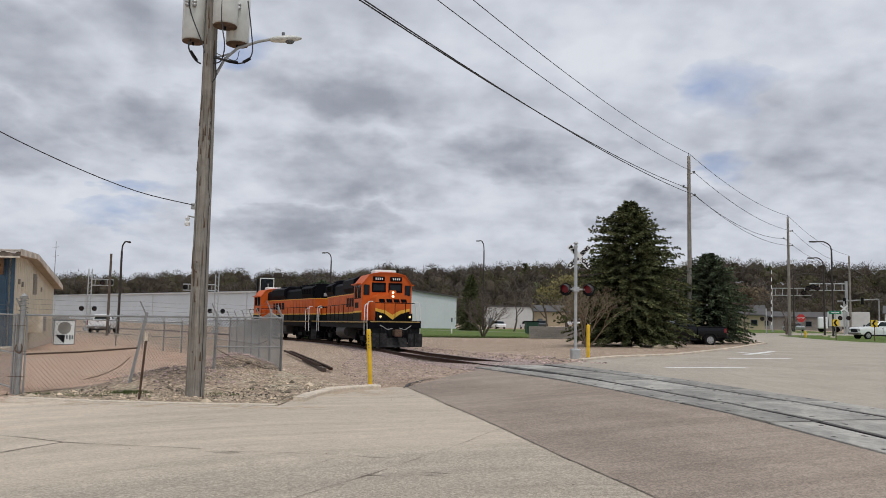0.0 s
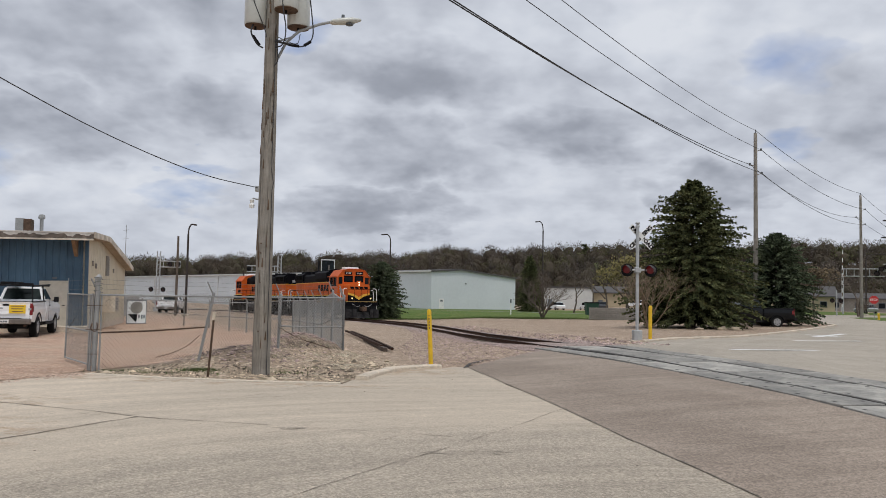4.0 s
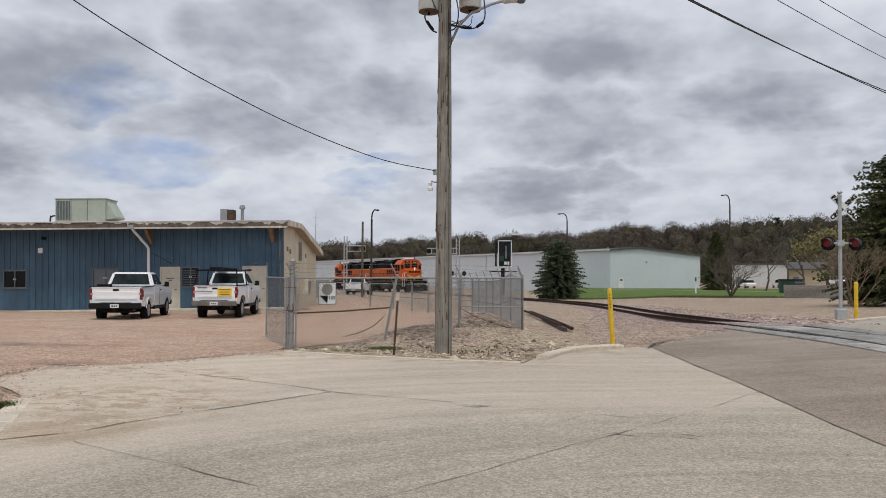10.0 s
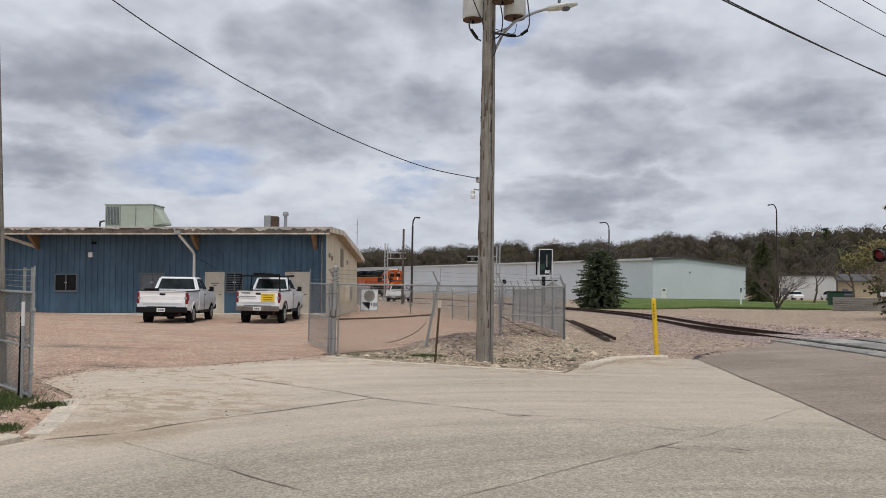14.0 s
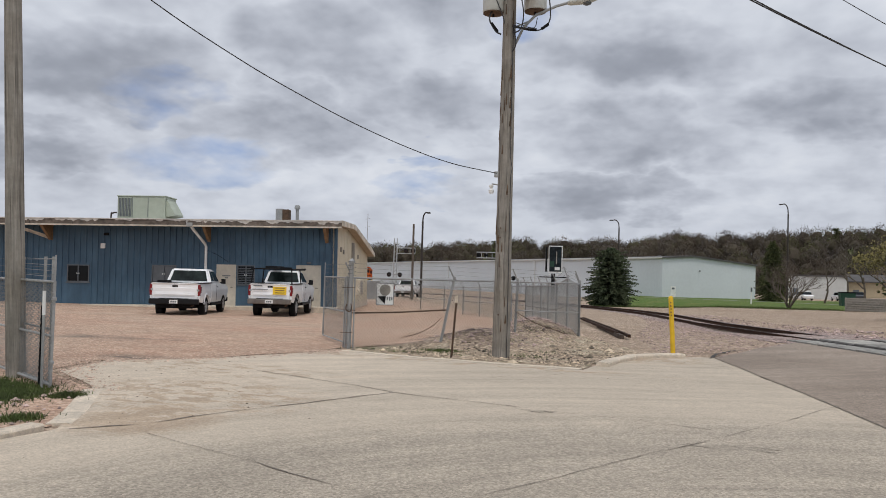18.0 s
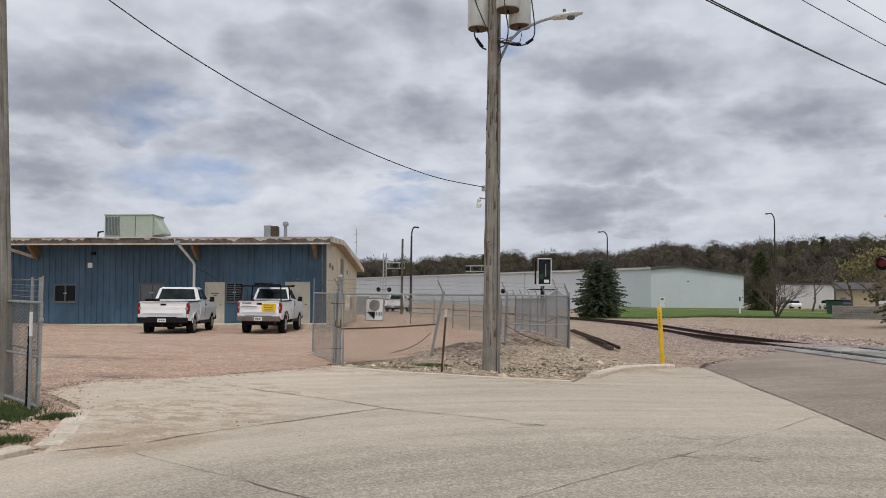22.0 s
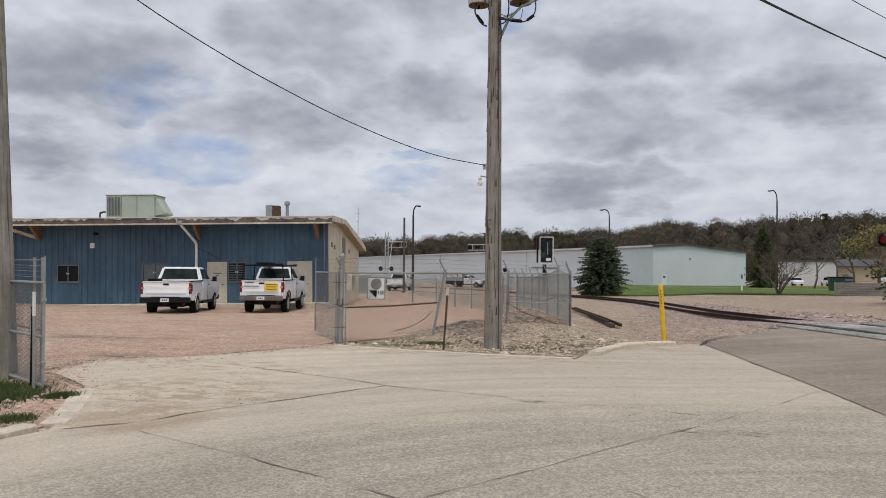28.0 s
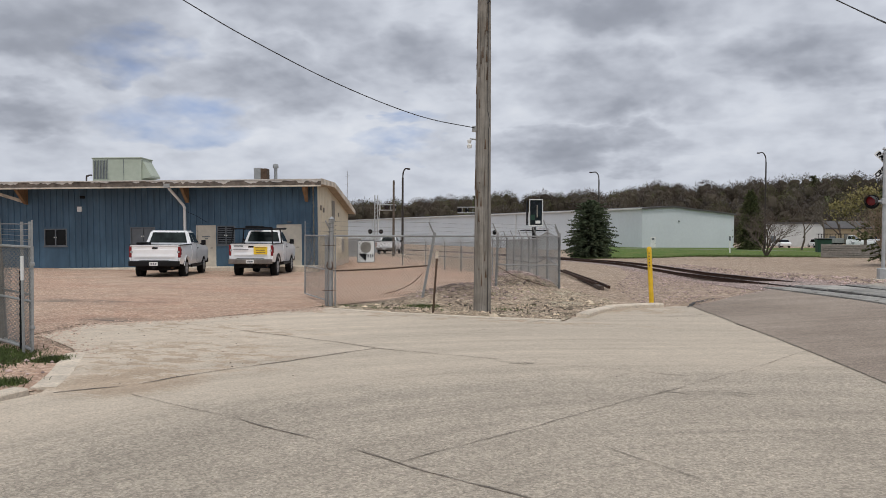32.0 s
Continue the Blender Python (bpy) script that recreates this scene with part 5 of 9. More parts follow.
    # drooping leads
    leads = (([(-0.34, -0.2, 7.28), (-0.35, -0.28, 7.08), (-0.24, -0.2, 6.86), (-0.14, -0.12, 6.8)], 0.018), ([(0.12, -0.1, 6.98), (0.45, -0.12, 6.84), (0.72, -0.05, 6.86), (0.88, 0.0, 7.08), (0.84, 0.0, 7.6), (0.75, 0.0, 8.2)], 0.014),
             ([(0.12, -0.12, 6.94), (0.4, -0.15, 6.87), (0.6, -0.1, 6.84)], 0.022), ([(0.35, -0.45, 8.3), (0.36, -0.46, 7.6), (0.42, -0.4, 7.1), (0.3, -0.2, 6.85), (0.12, -0.14, 6.8)], 0.014),
             ([(-0.3, -0.35, 8.4), (-0.35, -0.32, 7.9), (-0.1, -0.2, 7.2), (-0.05, -0.2, 7.0)], 0.012), ([(0.14, -0.1, 6.9), (0.2, -0.16, 6.55), (0.12, -0.15, 6.4)], 0.014),
             ([(0.1, 0.1, 7.1), (0.5, 0.1, 6.95), (0.55, 0.22, 7.2)], 0.008))
    for pts, r in leads:
        part("lead", tube(bm_new(), smooth3(pts), r, 6), M["cable"], ob, "drooping black cable lead")
    for pts in ([(0.42, -0.14, 6.86), (0.62, -0.09, 6.84)], [(0.72, -0.06, 6.86), (0.85, -0.02, 6.96)], [(-0.32, -0.26, 7.02), (-0.2, -0.17, 6.84)]):
        part("splice_sleeve", tube(bm_new(), pts, 0.032, 8), M["black"], ob)
    # service fittings lower down
    part("bracket_lamp", tube(bm_new(), [(-0.15, -0.05, 3.62), (-0.27, -0.08, 3.64)], 0.015, 6), M["galv"], ob)
    part("insulator", turned(bm_new(), [(0.05, 3.44), (0.06, 3.5), (0.03, 3.54), (0.05, 3.6), (0.02, 3.63)], 10, (-0.28, -0.08)), M["white"], ob, "white service insulator")
    part("wire_clevis", one_box(-0.22, -0.12, -0.1, -0.02, 3.78, 3.9, 0.01), M["galv"], ob)
    part("ground_wire", tube(bm_new(), [(0.16, -0.12, 0.0), (0.15, -0.12, 3.8), (0.18, -0.12, 3.95), (0.13, -0.11, 4.2), (0.12, -0.1, 7.0)], 0.008, 6), M["cable"], ob)
    for z in (0.9, 1.9, 2.5, 2.7):
        part("bolt", tube(bm_new(), [(-0.02, -0.2, z), (-0.02, -0.17, z)], 0.015, 6), M["rust"], ob)
    return ob


def smooth3(pts, per=6):
    p = [Vector(q) for q in pts]
    p = [p[0] * 2 - p[1]] + p + [p[-1] * 2 - p[-2]]
    out = []
    for i in range(1, len(p) - 2):
        for j in range(per):
            t = j / per
            out.append(0.5 * (2 * p[i] + (p[i + 1] - p[i - 1]) * t + (2 * p[i - 1] - 5 * p[i] + 4 * p[i + 1] - p[i + 2]) * t * t + (3 * p[i] - p[i - 1] - 3 * p[i + 1] + p[i + 2]) * t ** 3))
    return out + [p[-2]]


transformer_pole()
wooden_pole("gate_pole", pose(-10.13, 8.59, 0, 1.8, -2.2, 0), 8.2, 0.14, 0.105, "leaning weathered wooden pole beside the yard fence")


def line_pole(x, y, top, crossarms, label):
    ob = wooden_pole("line_pole", on(x, y), top - gz(x, y), 0.19, 0.12, label)
    h = top - gz(x, y)
    for dz, side in crossarms:
        arm = part("insulator_arm", tube(bm_new(), [(0, 0, h - dz - 0.05), (side, 0, h - dz + 0.1)], 0.03, 6), M["grey_wood"], ob)
        part("insulator", turned(bm_new(), [(0.07, -0.08), (0.09, -0.02), (0.05, 0.02), (0.08, 0.06), (0.04, 0.12)], 10, (side, 0), Matrix.Translation((0, 0, h - dz + 0.1))), M["frame_dark"], arm)
    part("pole_top_pin", tube(bm_new(), [(0, 0, h), (0, 0, h + 0.25)], 0.03, 6), M["frame_dark"], ob)
    return ob


line_pole(18.05, 59.33, 14.15, ((1.35, 0.4), (2.45, -0.4), (3.1, 0.45)), "tall wooden power line pole behind the spruce trees")
line_pole(39.4, 92.0, 13.9, ((1.7, 0.5), (2.6, -0.5), (3.4, 0.5)), "distant wooden power line pole beside the side street")
wooden_pole("distant_pole", on(58.5, 116), 11.5, 0.18, 0.12, "distant wooden pole near the far crossing")


def wire(a, b, sag, r=0.014, label="black overhead power line"):
    a, b = Vector(a), Vector(b)
    pts = []
    for i in range(29):
        t = i / 28
        p = a.lerp(b, t)
        p.z -= sag * 4 * t * (1 - t)
        pts.append(p)
    ob = part("overhead_wire", tube(bm_new(), pts, r, 5), M["cable"])
    return tagged(ob, label, "power line", "overhead wires")


def beyond(a, way, reach, sag):
    """From a, past the camera's stand along a viewing direction, to a far end."""
    eye_ = Vector((0.19, -0.04, 1.76))
    q = eye_ + Vector(way).normalized() * reach + Vector((0, 0, sag * 0.9))
    return Vector(a) + (q - Vector(a)) * 1.9


for a, way, reach, sag in (((18.05, 59.33, 14.35), (0.02419, 0.92421, 0.38112), 27, 1.5), ((18.45, 59.33, 12.9), (-0.0183, 0.9245, 0.38064), 25, 1.5),
                           ((17.65, 59.33, 11.8), (-0.109, 0.9197, 0.3773), 22.5, 1.7), ((18.5, 59.33, 11.15), (-0.105, 0.9199, 0.3785), 22.2, 1.75)):
    wire(a, beyond(a, way, reach, sag), sag, 0.022 if sag > 1.6 else 0.015)
for a, b, sag in (((18.05, 59.33, 14.35), (39.4, 92, 14.1), 0.7), ((18.45, 59.33, 12.9), (39.9, 92, 12.3), 0.8), ((17.65, 59.33, 11.8), (38.9, 92, 11.4), 1.0), ((18.5, 59.33, 11.15), (39.9, 92, 10.6), 1.0),
                  ((39.4, 92, 14.1), (58.5, 116, 11.6), 0.8), ((39.9, 92, 12.3), (58.5, 116, 10.4), 0.9), ((38.9, 92, 11.4), (58.5, 116, 9.6), 0.9)):
    wire(a, b, sag, 0.02)
service = part("service_wire", tube(bm_new(), smooth3([(-5.09, 15.8, 3.86), (-5.66, 14.59, 3.91), (-6.16, 13.51, 4.07), (-6.74, 12.34, 4.35), (-7.27, 11.33, 4.68), (-7.74, 10.41, 5.02), (-8.3, 9.05, 5.55), (-8.95, 7.2, 6.4), (-9.6, 5.0, 7.6)]), 0.0095, 6), M["cable"])
tagged(service, "sagging black service wire from the transformer pole", "power line", "overhead wires")


# ---- fences and gates ----
def chain_link(width_m, z0, z1, pitch=0.075, r=0.0023, sag=None):
    """Woven wire between x = 0 and width_m: two families of slanting wires."""
    bm = bmesh.new()
    h = z1 - z0
    for direction in (1, -1):
        c = -h if direction == 1 else 0.0
        end = width_m if direction == 1 else width_m + h
        while c < end:
            if direction == 1:
                a, b = max(0.0, -c), min(h, width_m - c)
                pa, pb = (c + a, z0 + a), (c + b, z0 + b)
            else:
                a, b = max(0.0, c - width_m), min(h, c)
                pa, pb = (c - a, z0 + a), (c - b, z0 + b)
            if b > a + 0.01:
                tube(bm, [(pa[0], 0.004 * direction, pa[1]), (pb[0], 0.004 * direction, pb[1])], r, 3, cap=False)
            c += pitch
    return bm


def fence_run(name, pts, high, label, pitch, barbs=True, mid=True, leans=None, r=0.0023, group="yard fence", level=None, wire="wire"):
    """A chain-link fence from post to post; pts are (x, y, foot height). level: one height for the top rail."""
    height = high
    ob = thing(name, pose(*pts[0]), label, "fence", group)
    inv = Matrix.Translation(Vector(pts[0])).inverted()
    for i, p in enumerate(pts):
        q = inv @ Vector(p)
        height = high if level is None else level - p[2]
        lx, ly = (leans or {}).get(i, (0.0, 0.0))
        post = part("post", tube(bm_new(), [(q.x, q.y, q.z - 0.15), (q.x + lx, q.y + ly, q.z + height + 0.04)], 0.034, 10), M["galv"], ob)
        part("post_cap", turned(bm_new(), [(0.04, 0), (0.04, 0.03), (0.015, 0.06)], 10, m=Matrix.Translation((q.x + lx, q.y + ly, q.z + height + 0.04))), M["galv"], post)
        if barbs:
            part("barb_arm", tube(bm_new(), [(q.x + lx, q.y + ly, q.z + height + 0.03), (q.x + lx - 0.10, q.y + ly - 0.14, q.z + height + 0.34)], 0.017, 6), M["galv"], post, "angled barbed-wire arm")
    for i, (p, q) in enumerate(zip(pts, pts[1:])):
        a, b = inv @ Vector(p), inv @ Vector(q)
        la, lb = (leans or {}).get(i, (0, 0)), (leans or {}).get(i + 1, (0, 0))
        ha, hb = (high, high) if level is None else (level - p[2], level - q[2])
        height = (ha + hb) / 2
        ta, tb = a + Vector((la[0], la[1], ha)), b + Vector((lb[0], lb[1], hb))
        part("top_rail", tube(bm_new(), [ta, tb], 0.021, 8), M["galv"], ob)
        if mid and not (leans and i == 1):
            ma, mb = a.lerp(ta, 0.5), b.lerp(tb, 0.5)
            part("mid_rail", tube(bm_new(), [ma, ma.lerp(mb, 0.5) - Vector((0, 0, 0.02)), mb], 0.017, 6), M["rust" if leans and i == 0 else "galv"], ob)
        d = b - a
        w = math.hypot(d.x, d.y)
        mesh = part("mesh_panel", chain_link(w, 0.03, height, pitch, r), M[wire], ob, "woven grey chain-link wire")
        lean_y = (la[1] + lb[1]) / 2 / height
        shear = Matrix(((d.x / w, -d.y / w, (la[0] + lb[0]) / 2 / height, a.x), (d.y / w, d.x / w, lean_y, a.y), (d.z / w, 0, 1, a.z), (0, 0, 0, 1)))
        mesh.data.transform(shear)
        if barbs:
            for k in range(3):
                off = Vector((-0.033 * (k + 1), -0.046 * (k + 1), 0.03 + 0.1 * (k + 1)))
                sagp = ta.lerp(tb, 0.5) + off - Vector((0, 0, 0.03))
                part("barbed_wire", tube(bm_new(), [ta + off, sagp, tb + off], 0.0028, 4), M["wire"], ob)
    return ob


P0, P1, P2, P3 = (-8.43, 15.72, 0.0), (-6.99, 17.61, 0.16), (-5.78, 19.81, 0.10), (-4.42, 21.38, 0.0)
fence_run("yard_fence", [P0, P1, P2, P3], 1.55, "sagging chain-link yard fence with barbed-wire arms and leaning posts", 0.085, r=0.0027, wire="wire_dark", leans={1: (0.3, 0.05), 2: (0.05, 0.0), 0: (0.02, 0.0)}, level=1.57)
side = [P3] + [(x, y, gz(x, y)) for x, y in ((-5.06, 22.8), (-5.7, 24.2), (-6.3, 25.6), (-6.9, 27.0), (-7.55, 28.4), (-8.2, 29.8), (-9.6, 32.6), (-11.2, 35.4), (-12.9, 38.2), (-14.8, 41.0), (-17.0, 43.8), (-19.6, 46.4))]
fence_run("track_fence", side[:7], 1.5, "grey chain-link fence running along the railway track", 0.075, r=0.0042, wire="wire_light")
fence_run("track_fence", side[6:], 1.5, "grey chain-link fence running on along the railway track", 0.14, r=0.0022)
back = [(x, y, gz(x, y)) for x, y in ((-19.6, 46.4), (-24.0, 50.0), (-28.5, 54.0), (-33.0, 58.0), (-37.5, 62.0), (-42, 66))]
fence_run("back_fence", back, 1.5, "far chain-link fence at the back of the gravel yard", 0.16, r=0.0024)


def gate_leaf(m, width_m, h, label, wire="wire"):
    ob = thing("swing_gate", m, label, "gate", "yard gates")
    part("gate_frame", tube(bm_new(), [(0, 0, 0.08), (0, 0, h), (width_m, 0, h), (width_m, 0, 0.08), (0, 0, 0.08)], 0.02, 8), M["galv"], ob)
    part("cross_bar", tube(bm_new(), [(0, 0, h * 0.5), (width_m, 0, h * 0.5)], 0.018, 6), M["galv"], ob)
    part("mesh_panel", chain_link(width_m, 0.08, h, 0.058, 0.0021), M[wire], ob, "woven grey chain-link wire")
    part("latch_rod", tube(bm_new(), [(width_m - 0.05, -0.03, 0.75), (width_m - 0.55, -0.05, 1.0)], 0.012, 6), M["black"], ob)
    for z in (0.35, h - 0.25):
        part("hinge", one_box(-0.03, 0.03, -0.028, 0.028, z, z + 0.05, 0.01), M["galv"], ob)
    for k in range(3):
        part("barbed_wire", tube(bm_new(), [(0, 0, h + 0.1 + 0.1 * k), (width_m, 0, h + 0.1 + 0.1 * k)], 0.0028, 4), M["wire"], ob)
    for x in (0.0, width_m):
        part("barb_stem", tube(bm_new(), [(x, 0, h), (x, 0, h + 0.36)], 0.012, 6), M["galv"], ob)
    return ob


gate_leaf(pose(-8.52, 15.78, 0.02, 0, 0, 133), 2.35, 1.55, "open chain-link swing gate folded back into the yard")
gate_post = thing("gate_post", pose(-8.40, 15.62, -0.1), "tall galvanised gate post with coiled barbed wire on top", "gate post")
part("post", tube(bm_new(), [(0, 0, 0), (0.03, 0, 2.02)], 0.042, 12), M["galv"], gate_post)
part("cap", turned(bm_new(), [(0.07, 2.0), (0.07, 2.04), (0.02, 2.1)], 12, (0.03, 0)), M["galv"], gate_post)
for k in range(4):
    part("wire_coil", tube(bm_new(), [(0.03 + 0.085 * math.cos(a), 0.085 * math.sin(a), 1.72 + 0.09 * k + 0.01 * a) for a in np.linspace(0, 6.0, 10)], 0.006, 4), M["wire"], gate_post)
part("chain", tube(bm_new(), smooth3([(0.06, -0.05, 1.1), (0.09, -0.08, 1.0), (0.05, -0.09, 0.92), (-0.06, -0.06, 0.98), (-0.07, 0.0, 1.08)]), 0.012, 6), M["rust"], gate_post)
for o in ((0.09, 0.05), (-0.17, 0.08)):
    part("hinge_tube", tube(bm_new(), [(o[0], o[1], 0.05), (o[0], o[1], 1.66)], 0.017, 8), M["galv"], gate_post)
for z in (0.45, 0.95, 1.45):
    part("tie_band", tube(bm_new(), [(-0.2, -0.02, z), (0.1, -0.06, z + 0.01), (0.12, 0.04, z)], 0.006, 5), M["rust"], gate_post)
part("brace_tube", tube(bm_new(), [(-0.1, 0.03, 0.1), (-0.1, 0.03, 1.7)], 0.02, 8), M["galv"], gate_post)

# the other side of the gateway
gate_leaf(pose(-8.74, 7.93, 0.0, 0, 0, 155), 3.4, 1.44, "open chain-link swing gate standing beside the leaning pole", "wire")
stub = thing("fence_end", pose(-8.87, 8.03, 0.0), "galvanised fence end with barbed-wire arms beside the gate", "fence")
for x, y in ((0.0, 0.0), (-0.31, 0.15), (-1.3, 0.65)):
    p_ = part("post", tube(bm_new(), [(x, y, -0.1), (x - 0.02, y, 1.78)], 0.020, 8), M["galv"], stub)
for z in (1.52, 1.60, 1.68, 1.76):
    part("barbed_wire", tube(bm_new(), [(0.0, 0.0, z), (-0.31, 0.15, z - 0.01), (-1.3, 0.65, z)], 0.0045, 4), M["galv"], stub)
for z in (0.08, 0.80, 1.44):
    part("rail", tube(bm_new(), [(0.0, 0.0, z), (-1.3, 0.65, z)], 0.018, 6), M["galv"], stub)
mp2 = part("mesh_panel", chain_link(1.45, 0.05, 1.44, 0.06, 0.0018), M["wire"], stub, "woven grey chain-link wire")
mp2.matrix_basis = Matrix.Rotation(radians(153.4), 4, "Z")
ch = thing("gate_chain", pose(-8.91, 7.94, 0.0), "rusty chain hanging on the gate post", "chain")
for k in range(26):
    part("link", one_box(0.0 - 0.006 * (k % 2), 0.022 + 0.006 * (k % 2), -0.06, -0.045, 0.08 + 0.04 * k, 0.124 + 0.04 * k, 0.004), M["black"], ch)
part("stake", tube(bm_new(), [(0.06, -0.05, 0.0), (0.04, -0.05, 1.0)], 0.018, 8), M["galv"], ch)
part("pale_tip", tube(bm_new(), [(0.04, -0.05, 1.0), (0.035, -0.05, 1.32)], 0.022, 8), M["white"], ch, "white painted tip")


def fence_sign():
    ob = thing("fence_sign", pose(-7.89, 16.34, 0.97, 0, 0, 45), "white yard sign with grey disc and black triangle on the fence", "sign")
    part("plate", one_box(-0.21, 0.21, -0.03, -0.02, 0.0, 0.50, 0.003), M["white"], ob)
    part("disc", turned(bm_new(), [(0.13, -0.034), (0.13, -0.031)], 24, m=Matrix.Translation((0, 0, 0.34)) @ Matrix.Rotation(radians(90), 4, "X") @ Matrix.Translation((0, 0, 0.065))), M["grey_wood"], ob, "grey round emblem")
    part("dark_wedge", prism(bm_new(), [(-0.18, 0.20), (0.02, 0.20), (0.0, 0.02)], -0.036, -0.031, "y"), M["black"], ob, "black triangular emblem")
    for x in (0.04, 0.10, 0.15):
        part("letter_bar", one_box(x, x + 0.03, -0.036, -0.031, 0.10 + 0.2 * abs(x - 0.1), 0.19), M["frame_dark"], ob)
    for a in ((-0.21, 0.21, 0.49, 0.505), (-0.21, 0.21, -0.005, 0.01)):
        part("border", one_box(a[0], a[1], -0.035, -0.03, a[2], a[3]), M["frame_dark"], ob)
    for x in (-0.21, 0.2):
        part("border_side", one_box(x, x + 0.012, -0.035, -0.03, 0.01, 0.49), M["frame_dark"], ob)
    return ob


fence_sign()
for pts in ([(-6.98, 17.58, 0.66), (-7.14, 17.36, 0.45), (-7.36, 17.05, 0.30), (-7.6, 16.72, 0.22)], [(-5.75, 19.75, 0.80), (-5.35, 20.3, 0.5), (-4.85, 20.85, 0.28), (-4.6, 21.1, 0.14)]):
    tagged(part("brace_wire", tube(bm_new(), smooth3(pts), 0.008, 5), M["rust"]), "slack rusty brace wire on the yard fence", "wire", "brace wires")
rod = thing("marker_post", pose(-5.77, 15.12, -0.05, -2, 3.2, 0), "thin rusty steel marker post with a pale tip", "post")
part("stake", prism(bm_new(), [(-0.022, 0.0), (-0.008, 0.0), (-0.005, -0.025), (0.005, -0.025), (0.008, 0.0), (0.022, 0.0), (0.0, 0.015)], 0.0, 1.18, "z"), M["rust"], rod)
part("tip", one_box(-0.023, 0.023, -0.028, 0.018, 1.18, 1.34), M["curb"], rod, "flaking pale top")


def bollard(m, h, r, label, bars=True):
    ob = thing("bollard", m, label, "bollard", "yellow bollards")
    part("pipe", turned(bm_new(), [(r, -0.2), (r, h - 0.04), (r * 0.8, h), (r * 0.3, h + 0.015)], 16), M["yellow"], ob, smooth=False)
    if bars:
        for k in range(5):
            part("lettering_bar", one_box(-0.011 - 0.006 * (k % 2), 0.012, -r - 0.002, -r + 0.02, h - 0.16 - k * 0.075, h - 0.125 - k * 0.075), M["timber"], ob, "unreadable dark lettering")
    return ob


bollard(pose(-1.77, 19.35, -0.02, 0, -3.2, 0), 1.36, 0.056, "leaning yellow steel bollard beside the track")
bollard(on(6.0, 33.6), 1.38, 0.075, "yellow steel bollard behind the crossing signal", False)


# ---- crossing signal ----
def crossbuck(parent, z, y, size, plain=False, side=0.0):
    for i, a in enumerate((45, -45)):
        bm = one_box(-size, size, -0.01, 0.01, -0.105, 0.105, 0.004)
        b = part("crossbuck_blade", bm, M["white"], parent, "white crossbuck blade")
        b.matrix_basis = Matrix.Translation((side, y - 0.022 * i, z)) @ Matrix.Rotation(radians(a), 4, "Y")
        if not plain:
            pieces = (("RAIL", -size * 0.56), ("ROAD", size * 0.56)) if i == 0 else (("CROS", -size * 0.56), ("SING", size * 0.56))
            for text, dx in pieces:
                c = bpy.data.curves.new("word", "FONT")
                c.body, c.size, c.align_x, c.align_y, c.extrude = text, 0.205, "CENTER", "CENTER", 0.001
                c.offset = 0.012
                c.materials.append(M["black"])
                t = new("word", c)
                t.parent = b
                t.matrix_basis = Matrix.Translation((dx, -0.0125, 0.0)) @ Matrix.Rotation(radians(90), 4, "X")


def flasher(parent, x, z, y, r=0.15, lit=True, aim=0):
    hood = part("flasher", turned(bm_new(), [(r * (1.2 if lit else 1.45), 0.0), (r * (1.2 if lit else 1.45), 0.012)], 20, m=Matrix.Translation((x, y, z)) @ Matrix.Rotation(radians(90), 4, "X")), M["black"], parent, "round black signal backing")
    hood.matrix_basis = Matrix.Translation((x, y, z)) @ Matrix.Rotation(radians(aim), 4, "Z") @ Matrix.Translation((-x, -y, -z))
    part("housing", turned(bm_new(), [(r * 0.6, -0.22), (r * 1.05, -0.15), (r * 1.1, 0.0)], 16, m=Matrix.Translation((x, y, z)) @ Matrix.Rotation(radians(90), 4, "X")), M["tank_grey"] if lit else M["black"], hood)
    part("lens", turned(bm_new(), [(r, 0.013), (r * 0.96, 0.03), (r * 0.5, 0.05), (0.01, 0.055)], 18, m=Matrix.Translation((x, y, z)) @ Matrix.Rotation(radians(90), 4, "X")), M["signal_red"] if lit else M["dead_lens"], hood, "red glass lens" if lit else "unlit dark lens")
    bm = bmesh.new()
    rows = []
    for k in range(13):
        a = radians(-20 + 220 * k / 12)
        lo = 0.30 if 2 < k < 10 else 0.16
        rows.append((bm.verts.new((x + r * 1.12 * math.cos(a), y, z + r * 1.12 * math.sin(a))), bm.verts.new((x + r * 1.12 * math.cos(a), y - lo, z + r * 1.12 * math.sin(a) - 0.02))))
    for (a0, a1), (b0, b1) in zip(rows, rows[1:]):
        bm.faces.new((a0, b0, b1, a1))
    v = part("visor", bm, M["tank_grey"] if lit else M["black"], hood)
    md = v.modifiers.new("thick", "SOLIDIFY")
    md.thickness = 0.008


